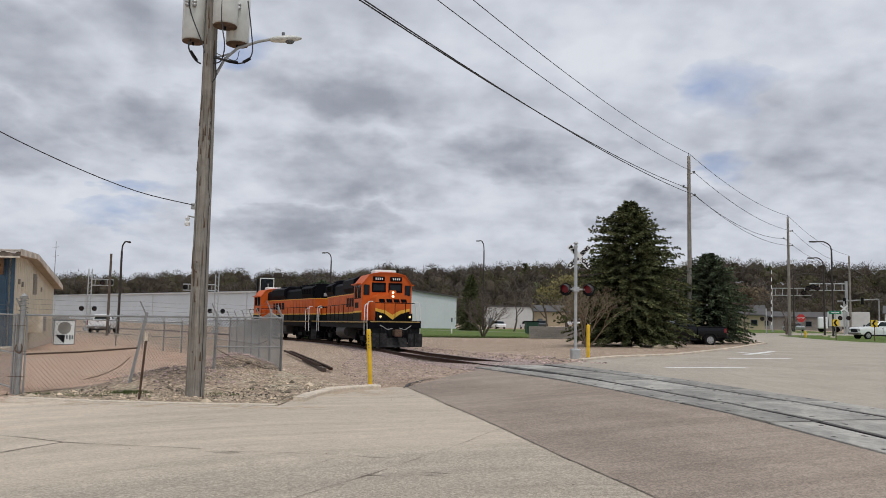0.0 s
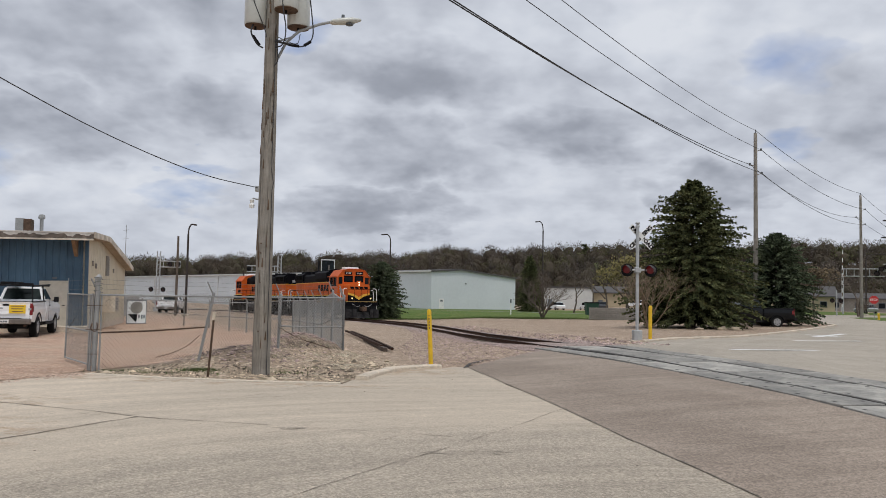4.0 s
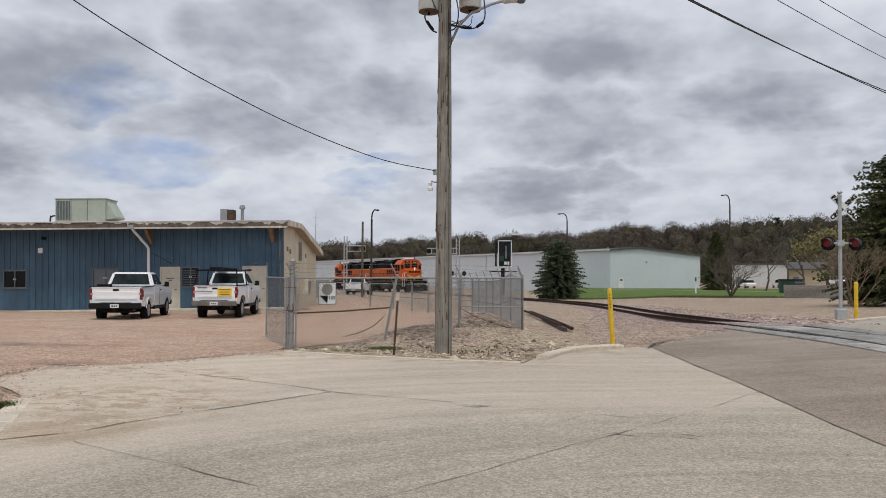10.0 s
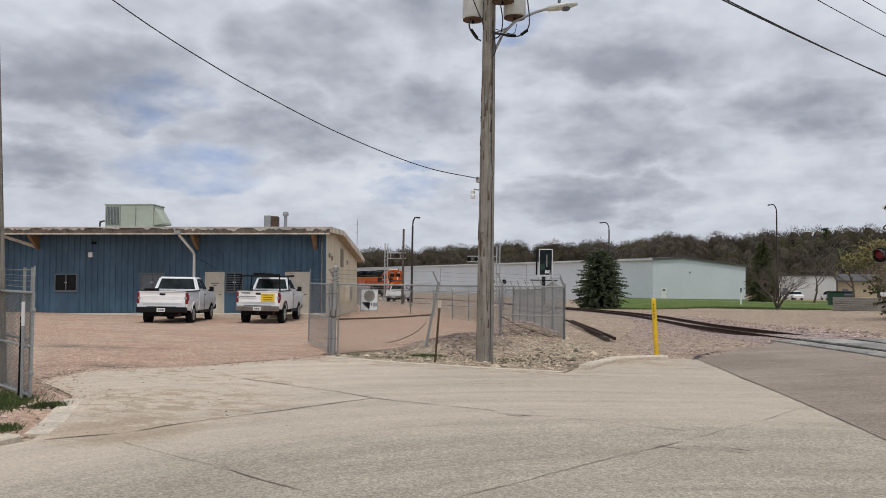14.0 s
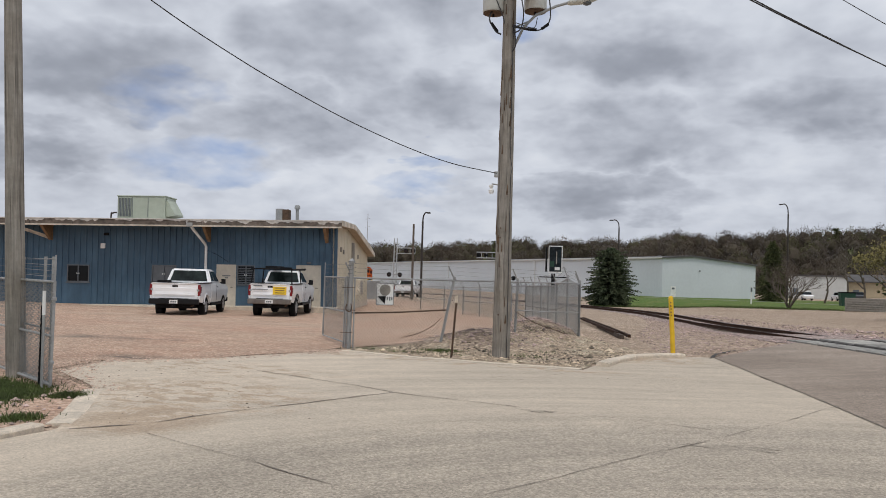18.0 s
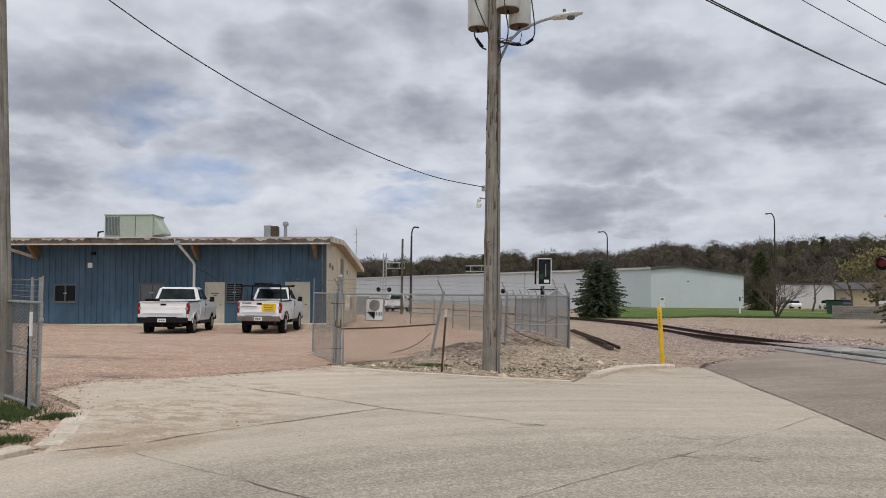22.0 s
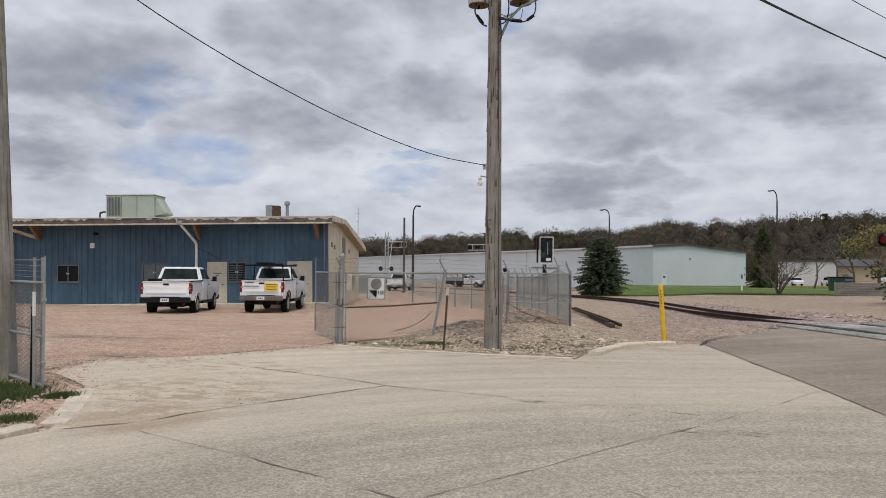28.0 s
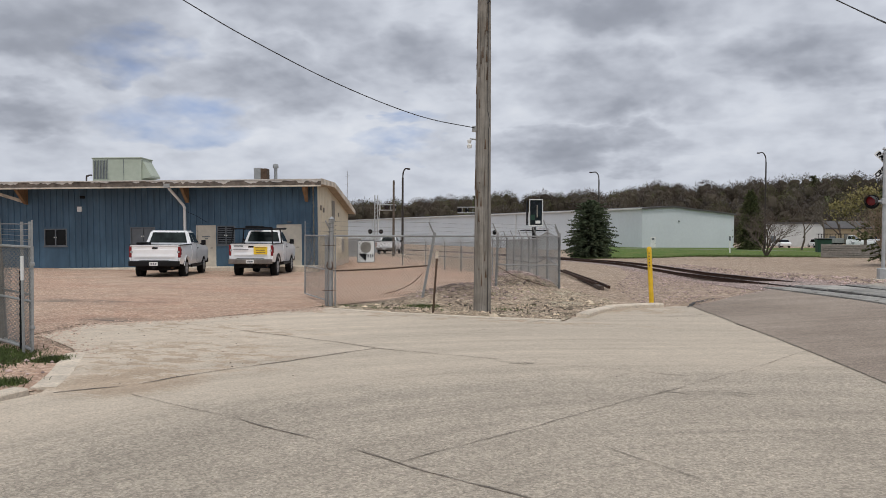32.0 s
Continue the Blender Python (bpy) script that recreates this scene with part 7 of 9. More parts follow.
def pickup(name, m, label, paint, cab_back=-0.75, bumper="plastic", r=0.40, width=1.98, bed=True, group="", tall=0.0, rear_end=-3.02, rim="rim"):
    ob = thing(name, m, label, "pickup truck", group)
    hw = width / 2
    ra, fa = -1.82, 1.82
    z0 = tall
    # cab and bonnet lower body
    side = [(cab_back, 0.50)] + [(1.0, 0.50)] + arch(fa, 0.48) + [(2.62, 0.52), (2.74, 0.70), (2.76, 1.02), (2.68, 1.20), (2.2, 1.27), (1.05, 1.34), (cab_back, 1.36)]
    bm = prism(bm_new(), [(y, z + z0) for y, z in side], -hw, hw, "x")
    bmesh.ops.bevel(bm, geom=[e for e in bm.edges if abs(e.verts[0].co.x - e.verts[1].co.x) < 1e-4], offset=0.045, segments=2, affect="EDGES")
    part("body", bulge(bm, hw, z0), paint, ob)
    # greenhouse
    b0, b1, t0, t1 = cab_back + 0.02, 1.02, cab_back + 0.22, 0.30
    zb, zt, wb, wt = 1.35 + z0, 1.93 + z0, hw - 0.05, hw - 0.24
    bm = bmesh.new()
    vs = [bm.verts.new(p) for p in ((-wb, b0, zb), (wb, b0, zb), (wb, b1, zb), (-wb, b1, zb), (-wt, t0, zt), (wt, t0, zt), (wt, t1, zt), (-wt, t1, zt))]
    for f in ((0, 1, 5, 4), (1, 2, 6, 5), (2, 3, 7, 6), (3, 0, 4, 7), (4, 5, 6, 7), (3, 2, 1, 0)):
        bm.faces.new([vs[i] for i in f])
    bmesh.ops.bevel(bm, geom=bm.edges[:], offset=0.05, segments=2, affect="EDGES")
    cab = part("cab", bm, paint, ob)

    def lerp3(a, b, t):
        return Vector(a).lerp(Vector(b), t)

    def face_pane(a, b, c, d, u0, u1, v0, v1, nm):
        """Corners a, b below and d, c above; the pane takes the given share."""
        def at_(u, v):
            return lerp3(lerp3(a, b, u), lerp3(d, c, u), v)
        part(nm, quad_pane(bm_new(), [at_(u0, v0), at_(u1, v0), at_(u1, v1), at_(u0, v1)], 0.012), M["truck_glass"], cab)

    V = [(-wb, b0, zb), (wb, b0, zb), (wb, b1, zb), (-wb, b1, zb), (-wt, t0, zt), (wt, t0, zt), (wt, t1, zt), (-wt, t1, zt)]
    face_pane(V[0], V[1], V[5], V[4], 0.08, 0.92, 0.12, 0.86, "rear_window")
    face_pane(V[2], V[3], V[7], V[6], 0.06, 0.94, 0.08, 0.90, "windscreen")
    split = 0.40 if cab_back < -0.6 else 0.55
    for a, b, c, d, rev in ((V[1], V[2], V[6], V[5], False), (V[3], V[0], V[4], V[7], True)):
        lo, hi = (0.08, split - 0.03) if not rev else (1 - split + 0.03, 0.92)
        face_pane(a, b, c, d, lo, hi, 0.14, 0.84, "rear_side_window")
        lo, hi = (split + 0.03, 0.90) if not rev else (0.10, 1 - split - 0.03)
        face_pane(a, b, c, d, lo, hi, 0.10, 0.84, "door_window")
    for s in (-1, 1):
        part("door_seam", one_box(s * hw - 0.004 if s > 0 else -hw - 0.004, s * hw + 0.004 if s > 0 else -hw + 0.004, 0.10, 0.12, 0.56 + z0, 1.34 + z0), M["plastic"], ob)
        part("door_handle", one_box(s * (hw + 0.012) - 0.012, s * (hw + 0.012) + 0.012, 0.16, 0.32, 1.16 + z0, 1.20 + z0), M["plastic"], ob)
        mr = part("mirror", one_box(s * (hw + 0.14) - 0.09, s * (hw + 0.14) + 0.09, 0.78, 0.90, 1.30 + z0, 1.52 + z0, 0.02), M["plastic"], ob)
        part("mirror_arm", one_box(min(s * hw, s * (hw + 0.1)), max(s * hw, s * (hw + 0.1)), 0.82, 0.87, 1.33 + z0, 1.38 + z0), M["plastic"], mr)
        part("headlamp", one_box(s * (hw - 0.22) - 0.17, s * (hw - 0.22) + 0.17, 2.66, 2.775, 0.88 + z0, 1.08 + z0, 0.02), M["rim"], ob)
        part("rocker", one_box(s * (hw - 0.05) - 0.05, s * (hw - 0.05) + 0.05, cab_back, 1.3, 0.40 + z0, 0.51 + z0), M["plastic"], ob)
    part("grille", one_box(-0.55, 0.55, 2.70, 2.785, 0.74 + z0, 1.08 + z0, 0.02), M["plastic"], ob)
    part("front_bumper", one_box(-hw + 0.02, hw - 0.02, 2.64, 2.86, 0.46 + z0, 0.68 + z0, 0.04), M[bumper], ob)
    if bed:
        for s in (-1, 1):
            outer = [(rear_end, 0.62)] + arch(ra, 0.50, lo=0.56) + [(cab_back - 0.04, 0.56), (cab_back - 0.04, 1.34), (rear_end, 1.34)]
            x0_, x1_ = (hw - 0.09, hw - 0.005) if s > 0 else (-hw + 0.005, -hw + 0.09)
            part("bed_side", bulge(prism(bm_new(), [(y, z + z0) for y, z in outer], x0_, x1_, "x"), hw, z0), paint, ob)
            part("bed_rail", one_box(min(x0_, x1_) - 0.01, max(x0_, x1_) + 0.008, rear_end + 0.02, cab_back - 0.06, 1.34 + z0, 1.375 + z0, 0.01), M["plastic"], ob)
            part("tail_lamp", one_box(s * (hw - 0.09) - 0.085, s * (hw - 0.09) + 0.087, rear_end - 0.02, rear_end + 0.05, 0.86 + z0, 1.30 + z0, 0.02), M["tail_red"], ob, "red tail lamp")
            part("reversing_lamp", one_box(s * (hw - 0.10) - 0.05, s * (hw - 0.10) + 0.05, rear_end - 0.028, rear_end + 0.0, 1.04 + z0, 1.12 + z0, 0.008), M["rim"], ob, "white reversing lamp")
            part("lamp_shoulder", one_box(min(s * (hw - 0.012), s * (hw + 0.002)), max(s * (hw - 0.012), s * (hw + 0.002)), rear_end + 0.0, rear_end + 0.17, 0.97 + z0, 1.22 + z0, 0.004), M["tail_red"], ob)
            part("wheel_flare", prism(bm_new(), [(y, z + z0) for y, z in arch(ra, 0.54, lo=0.5) + arch(ra, 0.49, lo=0.5)[::-1]], s * hw - (0.012 if s > 0 else 0.014), s * hw + (0.014 if s > 0 else 0.012), "x"), M["plastic"] if bumper == "chrome" else paint, ob)
        part("bed_floor", one_box(-hw + 0.09, hw - 0.09, rear_end + 0.06, cab_back - 0.06, 0.74 + z0, 0.80 + z0), M["plastic"], ob)
        part("bed_front", one_box(-hw + 0.09, hw - 0.09, cab_back - 0.09, cab_back - 0.045, 0.8 + z0, 1.34 + z0), paint, ob)
        tg = part("tailgate", one_box(-hw + 0.10, hw - 0.10, rear_end - 0.025, rear_end + 0.04, 0.72 + z0, 1.355 + z0, 0.02), paint, ob)
        crease = [(rear_end - 0.024, 0.80), (rear_end - 0.050, 0.90), (rear_end - 0.034, 1.02), (rear_end - 0.036, 1.16), (rear_end - 0.022, 1.19), (rear_end, 1.19), (rear_end, 0.80)]
        part("tailgate_panel", prism(bm_new(), [(y, z + z0) for y, z in crease], -hw + 0.22, hw - 0.22, "x"), paint, tg)
        part("tailgate_lip", prism(bm_new(), [(rear_end - 0.055, 1.335 + z0), (rear_end - 0.02, 1.29 + z0), (rear_end, 1.29 + z0), (rear_end, 1.352 + z0), (rear_end - 0.05, 1.352 + z0)], -hw + 0.11, hw - 0.11, "x"), paint, tg)
        part("tailgate_gap", one_box(-hw + 0.085, hw - 0.085, rear_end - 0.012, rear_end + 0.02, 0.70 + z0, 0.725 + z0), M["black"], tg)
        part("tailgate_handle", one_box(-0.11, 0.11, rear_end - 0.045, rear_end - 0.02, 1.20 + z0, 1.27 + z0, 0.01), M["plastic"], tg)
        part("tailgate_cap", one_box(-hw + 0.10, hw - 0.10, rear_end - 0.03, rear_end + 0.05, 1.355 + z0, 1.378 + z0), M["plastic"], tg)
        bp = part("rear_bumper", one_box(-hw + 0.03, hw - 0.03, rear_end - 0.22, rear_end, 0.52 + z0, 0.73 + z0, 0.03), M[bumper], ob)
        part("number_plate", one_box(-0.16, 0.16, rear_end - 0.232, rear_end - 0.215, 0.55 + z0, 0.69 + z0), M["white"], bp, "small white number plate with plain bars")
        for k in range(3):
            part("plate_bar", one_box(-0.11 + 0.08 * k, -0.05 + 0.08 * k, rear_end - 0.237, rear_end - 0.231, 0.59 + z0, 0.65 + z0), M["frame_dark"], bp)
        part("bumper_step", one_box(-0.55, 0.55, rear_end - 0.20, rear_end - 0.01, 0.735 + z0, 0.752 + z0), M["plastic"], bp)
        part("spare_wheel", turned(bm_new(), [(0.12, -0.1), (0.36, -0.1), (0.38, 0.0), (0.36, 0.1), (0.12, 0.1)], 16, (0, rear_end + 0.75), Matrix.Translation((0, 0, 0.52 + z0))), M["tyre"], ob)
        part("exhaust_pipe", tube(bm_new(), [(0.55, rear_end + 0.9, 0.46 + z0), (0.62, rear_end + 0.15, 0.44 + z0)], 0.04, 8), M["rust"], ob)
        part("hitch", one_box(-0.05, 0.05, rear_end - 0.28, rear_end + 0.1, 0.42 + z0, 0.50 + z0), M["black"], ob)
    for y in (ra, fa):
        for s in (-1, 1):
            part("wheel_well", one_box(min(s * (hw - 0.36), s * (hw - 0.10)), max(s * (hw - 0.36), s * (hw - 0.10)), y - 0.5, y + 0.5, 0.56 + z0, 0.92 + z0), M["black"], ob)
    part("underbody", one_box(-0.62, 0.62, rear_end + 0.25, 2.4, 0.34 + z0, 0.60 + z0), M["black"], ob)
    part("rear_axle", tube(bm_new(), [(-hw + 0.2, ra, r), (hw - 0.2, ra, r)], 0.07, 8), M["black"], ob)
    ob["r"] = r
    for y in (ra, fa):
        for s in (-1, 1):
            wheel(ob, s * (hw - 0.15), y, r, 0.26, rim=rim)
    return ob


t1 = pickup("pickup_truck", on(-22.63, 28.00, 26, -0.03), "white newer pickup truck parked nose to the shop", M["truck_white"], cab_back=-0.85, group="white pickups", r=0.40)
part("bed_box", one_box(-0.75, -0.35, -2.9, -2.2, 1.28, 1.46, 0.03), M["black"], t1, "black toolbox corner")
part("fuel_door", one_box(-0.992, -0.985, -1.0, -0.88, 1.05, 1.2), M["truck_white"], t1)
part("gate_emblem", turned(bm_new(), [(0.075, 0.0), (0.075, 0.012)], 18, m=Matrix.Translation((0.0, -3.05, 1.235)) @ Matrix.Rotation(radians(90), 4, "X") @ Matrix.Diagonal((1.0, 0.5, 1.0, 1.0))), M["plastic"], t1, "plain dark oval badge")
t2 = pickup("work_pickup", on(-19.82, 30.85, 21.5), "white older work pickup with black ladder rack and yellow panel", M["truck_white"], cab_back=-0.45, bumper="chrome", group="white pickups", r=0.42, tall=0.06, width=1.84)
part("yellow_panel", one_box(0.12, 0.68, -3.092, -3.05, 0.98, 1.30), M["amber"], t2, "yellow lettered panel")
for k, (x0, x1, z) in enumerate(((-0.75, -0.35, 1.30), (-0.8, -0.1, 1.15), (0.2, 0.68, 1.24), (0.22, 0.64, 1.14), (0.24, 0.66, 1.04))):
    part("lettering_bar", one_box(x0 * 0.92, x1 * 0.92, -3.098, -3.09, z, z + (0.045 if k < 2 else 0.028)), M["galv"] if k == 1 else M["frame_dark"] if k < 1 else M["timber"], t2, "unreadable lettering")
for s in (-1, 1):
    part("rack_upright", tube(bm_new(), [(s * 0.86, -2.85, 1.42), (s * 0.80, -2.7, 2.02)], 0.03, 6), M["black"], t2)
    part("rack_upright", tube(bm_new(), [(s * 0.86, -0.7, 1.42), (s * 0.80, -0.75, 2.05)], 0.03, 6), M["black"], t2)
    part("rack_rail", tube(bm_new(), [(s * 0.84, -2.8, 2.03), (s * 0.84, 0.5, 2.08)], 0.035, 6), M["black"], t2)
for y in (-2.72, -0.75, 0.45):
    part("rack_bar", tube(bm_new(), [(-0.84, y, 2.04), (0.84, y, 2.04)], 0.03, 6), M["black"], t2)
part("rack_load", one_box(-0.6, -0.1, -1.4, 0.3, 2.08, 2.18, 0.02), M["black"], t2)
part("light_bar", one_box(-0.4, 0.4, -0.55, -0.4, 2.05, 2.14, 0.02), M["black"], t2)
pickup("pickup_truck", on(-35.7, 80.9, 14), "white pickup truck parked far down the yard", M["truck_white"], group="white pickups", bumper="chrome")
pickup("pickup_truck", on(16.5, 56.6, 98, -0.08), "black pickup truck parked between the spruce trees", M["truck_black"], cab_back=-0.85, r=0.42)
pickup("crew_pickup", on(45.6, 84.5, 97), "white crew-cab pickup stopped beside the grass verge", M["truck_white"], cab_back=-1.15, bumper="chrome")

utility = pickup("utility_truck", pose(0, 0, 0), "white utility truck with a dark rack-sided flatbed", M["truck_white"], cab_back=-0.35, bumper="chrome", bed=False, r=0.42, tall=0.08)
part("flatbed_deck", one_box(-1.02, 1.02, -3.6, -0.5, 0.92, 1.04, 0.02), M["black"], utility)
part("bulkhead", one_box(-1.0, 1.0, -0.56, -0.48, 1.04, 2.1, 0.01), M["grey_wood"], utility)
for s in (-1, 1):
    part("side_box", one_box(min(s * 0.62, s * 1.02), max(s * 0.62, s * 1.02), -3.55, -0.6, 1.04, 1.62, 0.02), M["galv"], utility, "grey side toolbox")
    part("lower_skirt", one_box(min(s * 0.9, s * 1.0), max(s * 0.9, s * 1.0), -3.5, -2.4, 0.55, 0.92, 0.02), M["black"], utility)
    for y in (-3.5, -2.5, -1.5, -0.55):
        part("rack_post", tube(bm_new(), [(s * 0.98, y, 1.04), (s * 0.98, y, 2.12)], 0.035, 6), M["black"], utility)
    part("rack_rail", tube(bm_new(), [(s * 0.98, -3.7, 2.12), (s * 0.98, 0.9, 2.16)], 0.04, 6), M["black"], utility)
    part("door_emblem", one_box(s * 1.0 - 0.004, s * 1.0 + 0.004, 0.25, 0.6, 0.98, 1.12), M["frame_dark"], utility, "small dark door lettering bar")
for y in (-3.6, -2.4, -1.2, 0.0, 0.85):
    part("rack_bar", tube(bm_new(), [(-0.98, y, 2.14), (0.98, y, 2.14)], 0.03, 6), M["black"], utility)


def far_car(m, paint, label):
    ob = thing("parked_car", m, label, "car", "cars by the far buildings")
    side = [(-2.1, 0.35), (2.1, 0.35), (2.2, 0.7), (1.2, 0.92), (-1.9, 0.98), (-2.2, 0.8)]
    bm = prism(bm_new(), side, -0.88, 0.88, "x")
    bmesh.ops.bevel(bm, geom=bm.edges[:], offset=0.06, segments=1, affect="EDGES")
    part("body", bm, paint, ob)
    part("cabin", prism(bm_new(), [(-1.7, 0.95), (0.95, 0.92), (0.35, 1.42), (-1.1, 1.45)], -0.74, 0.74, "x"), M["glass"], ob)
    part("roof", prism(bm_new(), [(-1.15, 1.43), (0.38, 1.41), (0.3, 1.48), (-1.05, 1.5)], -0.72, 0.72, "x"), paint, ob)
    for s in (-1, 1):
        for y in (-1.35, 1.35):
            wheel(ob, s * 0.8, y, 0.33, 0.2)
    return ob


M["car_silver"] = material("silver_car_paint", (0.42, 0.43, 0.44), 0.3, 0.4, 3, 0.03, 1, 0.03, 0)
M["car_dark"] = material("dark_grey_car_paint", (0.06, 0.062, 0.07), 0.3, 0.2, 3, 0.03, 1, 0.03, 0)
for x, y, rz, paint, lab in ((14.5, 150, 12, "truck_white", "white car parked by distant buildings"), (17.2, 151, 8, "car_dark", "dark car parked by distant buildings"), (23.5, 150, 16, "truck_white", "white van-like car by distant buildings"),
                             (27.5, 151, 10, "truck_white", "white car parked by distant buildings"), (33.0, 149, 14, "car_dark", "dark car parked by distant buildings"), (60.5, 140, 10, "car_silver", "silver car waiting at the far crossing"), (8.8, 149, 20, "truck_white", "white car parked behind the bare tree")):
    far_car(on(x, y, rz), M[paint], lab)


# ---- locomotives: local +y is the cab end, z from the railhead ----
def wheelset(parent, y):
    ob = part("wheelset", turned(bm_new(), [(0.09, -0.8), (0.09, 0.8)], 8, m=Matrix.Rotation(radians(90), 4, "Y")), M["loco_grey"], parent)
    ob.matrix_basis = Matrix.Translation((0, y, 0.5))
    for s in (-1, 1):
        part("wheel_disc", turned(bm_new(), [(0.53, -0.015), (0.53, 0.03), (0.5, 0.05), (0.5, 0.13), (0.4, 0.12), (0.2, 0.08), (0.12, 0.12)], 20, m=Matrix.Translation((s * 0.69, 0, 0)) @ Matrix.Rotation(radians(90 * s), 4, "Y")), M["loco_grey"], ob)
        for k in range(4):
            part("wheel_mark", one_box(-0.03, 0.03, 0.16, 0.4, 0.11, 0.135, m=Matrix.Translation((s * 0.69, 0, 0)) @ Matrix.Rotation(radians(90 * s), 4, "Y") @ Matrix.Rotation(k * math.pi / 2, 4, "Z")), M["plow_grey"], ob)
    return ob


def locomotive(m, label, bars):
    ob = thing("locomotive", m, label, "locomotive", "coupled locomotives")
    sets = []
    for ty in (5.15, -5.15):
        for s in (-1, 1):
            bm = prism(bm_new(), [(ty - 2.0, 0.62), (ty - 1.75, 0.95), (ty - 0.6, 1.0), (ty + 0.6, 1.0), (ty + 1.75, 0.95), (ty + 2.0, 0.62), (ty + 1.6, 0.48), (ty + 0.9, 0.55), (ty + 0.5, 0.32), (ty - 0.5, 0.32), (ty - 0.9, 0.55), (ty - 1.6, 0.48)], s * 0.98 - 0.09, s * 0.98 + 0.09, "x")
            fr = part("truck_frame", bm, M["loco_grey"], ob, "grimy cast truck side frame")
            for ay in (-1.37, 1.37):
                part("axle_box", one_box(s * 1.1 - 0.12, s * 1.1 + 0.12, ty + ay - 0.2, ty + ay + 0.2, 0.34, 0.72, 0.04), M["loco_grey"], fr)
                part("brake_cylinder", tube(bm_new(), [(s * 1.12, ty + ay * 0.45 - 0.25, 0.85), (s * 1.12, ty + ay * 0.45 + 0.25, 0.85)], 0.11, 8), M["loco_grey"], fr)
            part("spring_nest", one_box(s * 1.08 - 0.06, s * 1.08 + 0.06, ty - 0.42, ty + 0.42, 0.38, 0.62, 0.03), M["black"], fr)
        part("bolster", one_box(-0.95, 0.95, ty - 0.5, ty + 0.5, 0.6, 1.15), M["black"], ob)
        for ay in (-1.37, 1.37):
            sets.append(wheelset(ob, ty + ay))
    part("underframe", one_box(-1.45, 1.45, -8.25, 8.25, 1.12, 1.42, 0.02), M["loco_black"], ob)
    part("walkway", one_box(-1.55, 1.55, -8.3, 8.3, 1.42, 1.56, 0.01), M["loco_black"], ob)
    for s in (-1, 1):
        part("sill_stripe", one_box(s * 1.556 - 0.006, s * 1.556 + 0.006, -8.2, 8.2, 1.44, 1.50), M["sill_yellow"], ob, "grimy yellow sill stripe")
    tank = prism(bm_new(), [(-1.25, 0.62), (-1.0, 0.42), (1.0, 0.42), (1.25, 0.62), (1.25, 1.12), (-1.25, 1.12)], -2.1, 2.1, "y")
    part("fuel_tank", tank, M["tank_grey"], ob, "grey rounded fuel tank")
    for s in (-1, 1):
        part("air_reservoir", tube(bm_new(), [(s * 1.28, -0.6, 0.86), (s * 1.28, 2.0, 0.86)], 0.30, 14), M["tank_grey"], ob, "grey round reservoir")
    # long hood in bands
    y0, y1 = -7.55, 4.3
    hood = part("long_hood", one_box(-0.88, 0.88, y0, y1, 1.56, 3.9, 0.03), M["orange"], ob, "orange long hood with black top")
    for z0, z1, mat, o in ((1.56, 2.02, "loco_green", 0.012), (2.02, 2.09, "loco_yellow", 0.014), (3.24, 3.29, "loco_yellow", 0.014), (3.30, 3.92, "loco_black", 0.012)):
        part("paint_band", one_box(-0.88 - o, 0.88 + o, y0 - o, y1 - 0.01, z0, z1), M[mat], hood)
    part("hood_roof", prism(bm_new(), [(-0.90, 3.92), (0.90, 3.92), (0.7, 4.12), (-0.7, 4.12)], y0, y1, "y"), M["loco_black"], hood)
    for a, b, w, h in ((-7.4, -4.9, 1.06, 4.28), (-0.9, 2.4, 1.12, 4.34)):
        part("radiator_flare", prism(bm_new(), [(-0.91, 3.36), (-w, 3.62), (-w, h - 0.2), (-0.75, h), (0.75, h), (w, h - 0.2), (w, 3.62), (0.91, 3.36)], a, b, "y"), M["loco_black"], hood)
    for yy, r_ in ((-6.8, 0.55), (-5.5, 0.55), (0.0, 0.5), (1.5, 0.5)):
        part("roof_fan", turned(bm_new(), [(r_, 4.25), (r_, 4.44), (r_ * 0.8, 4.47)], 18, (0, yy)), M["loco_black"], hood)
    part("exhaust_stack", one_box(-0.3, 0.3, -2.6, -1.9, 4.1, 4.4, 0.03), M["loco_black"], hood)
    part("horn", one_box(-0.15, 0.15, -3.6, -3.1, 4.12, 4.4, 0.03), M["loco_black"], hood)
    y = y0 + 0.5
    while y < y1 - 0.7:
        for s in (-1, 1):
            part("hood_door", one_box(s * 0.905 - 0.012, s * 0.905 + 0.012, y, y + 0.62, 2.2, 3.16, 0.006), M["orange"], hood)
        y += 0.72
    for s in (-1, 1):
        for k, w in enumerate(bars):
            part("lettering_bar", prism(bm_new(), [(-0.5 + k * 0.8, 2.45), (-0.5 + k * 0.8 + w, 2.45), (-0.38 + k * 0.8 + w, 3.02), (-0.38 + k * 0.8, 3.02)][::1 if s > 0 else -1], s * 0.922 - 0.004, s * 0.922 + 0.004, "x"), M["loco_black"], hood, "plain black bar of the lettering's size")
        for k in range(6):
            part("grille_slat", one_box(s * 1.07 - 0.01, s * 1.07 + 0.01, -7.2 + k * 0.36, -6.98 + k * 0.36, 3.62, 4.02), M["loco_grey"], hood)
    for k in range(9):
        part("roof_box", one_box(-0.25 - 0.1 * (k % 3), 0.3, y0 + 0.6 + 1.22 * k, y0 + 1.1 + 1.22 * k, 4.1, 4.30 + 0.07 * (k * 5 % 4), 0.03), M["loco_black"], hood)
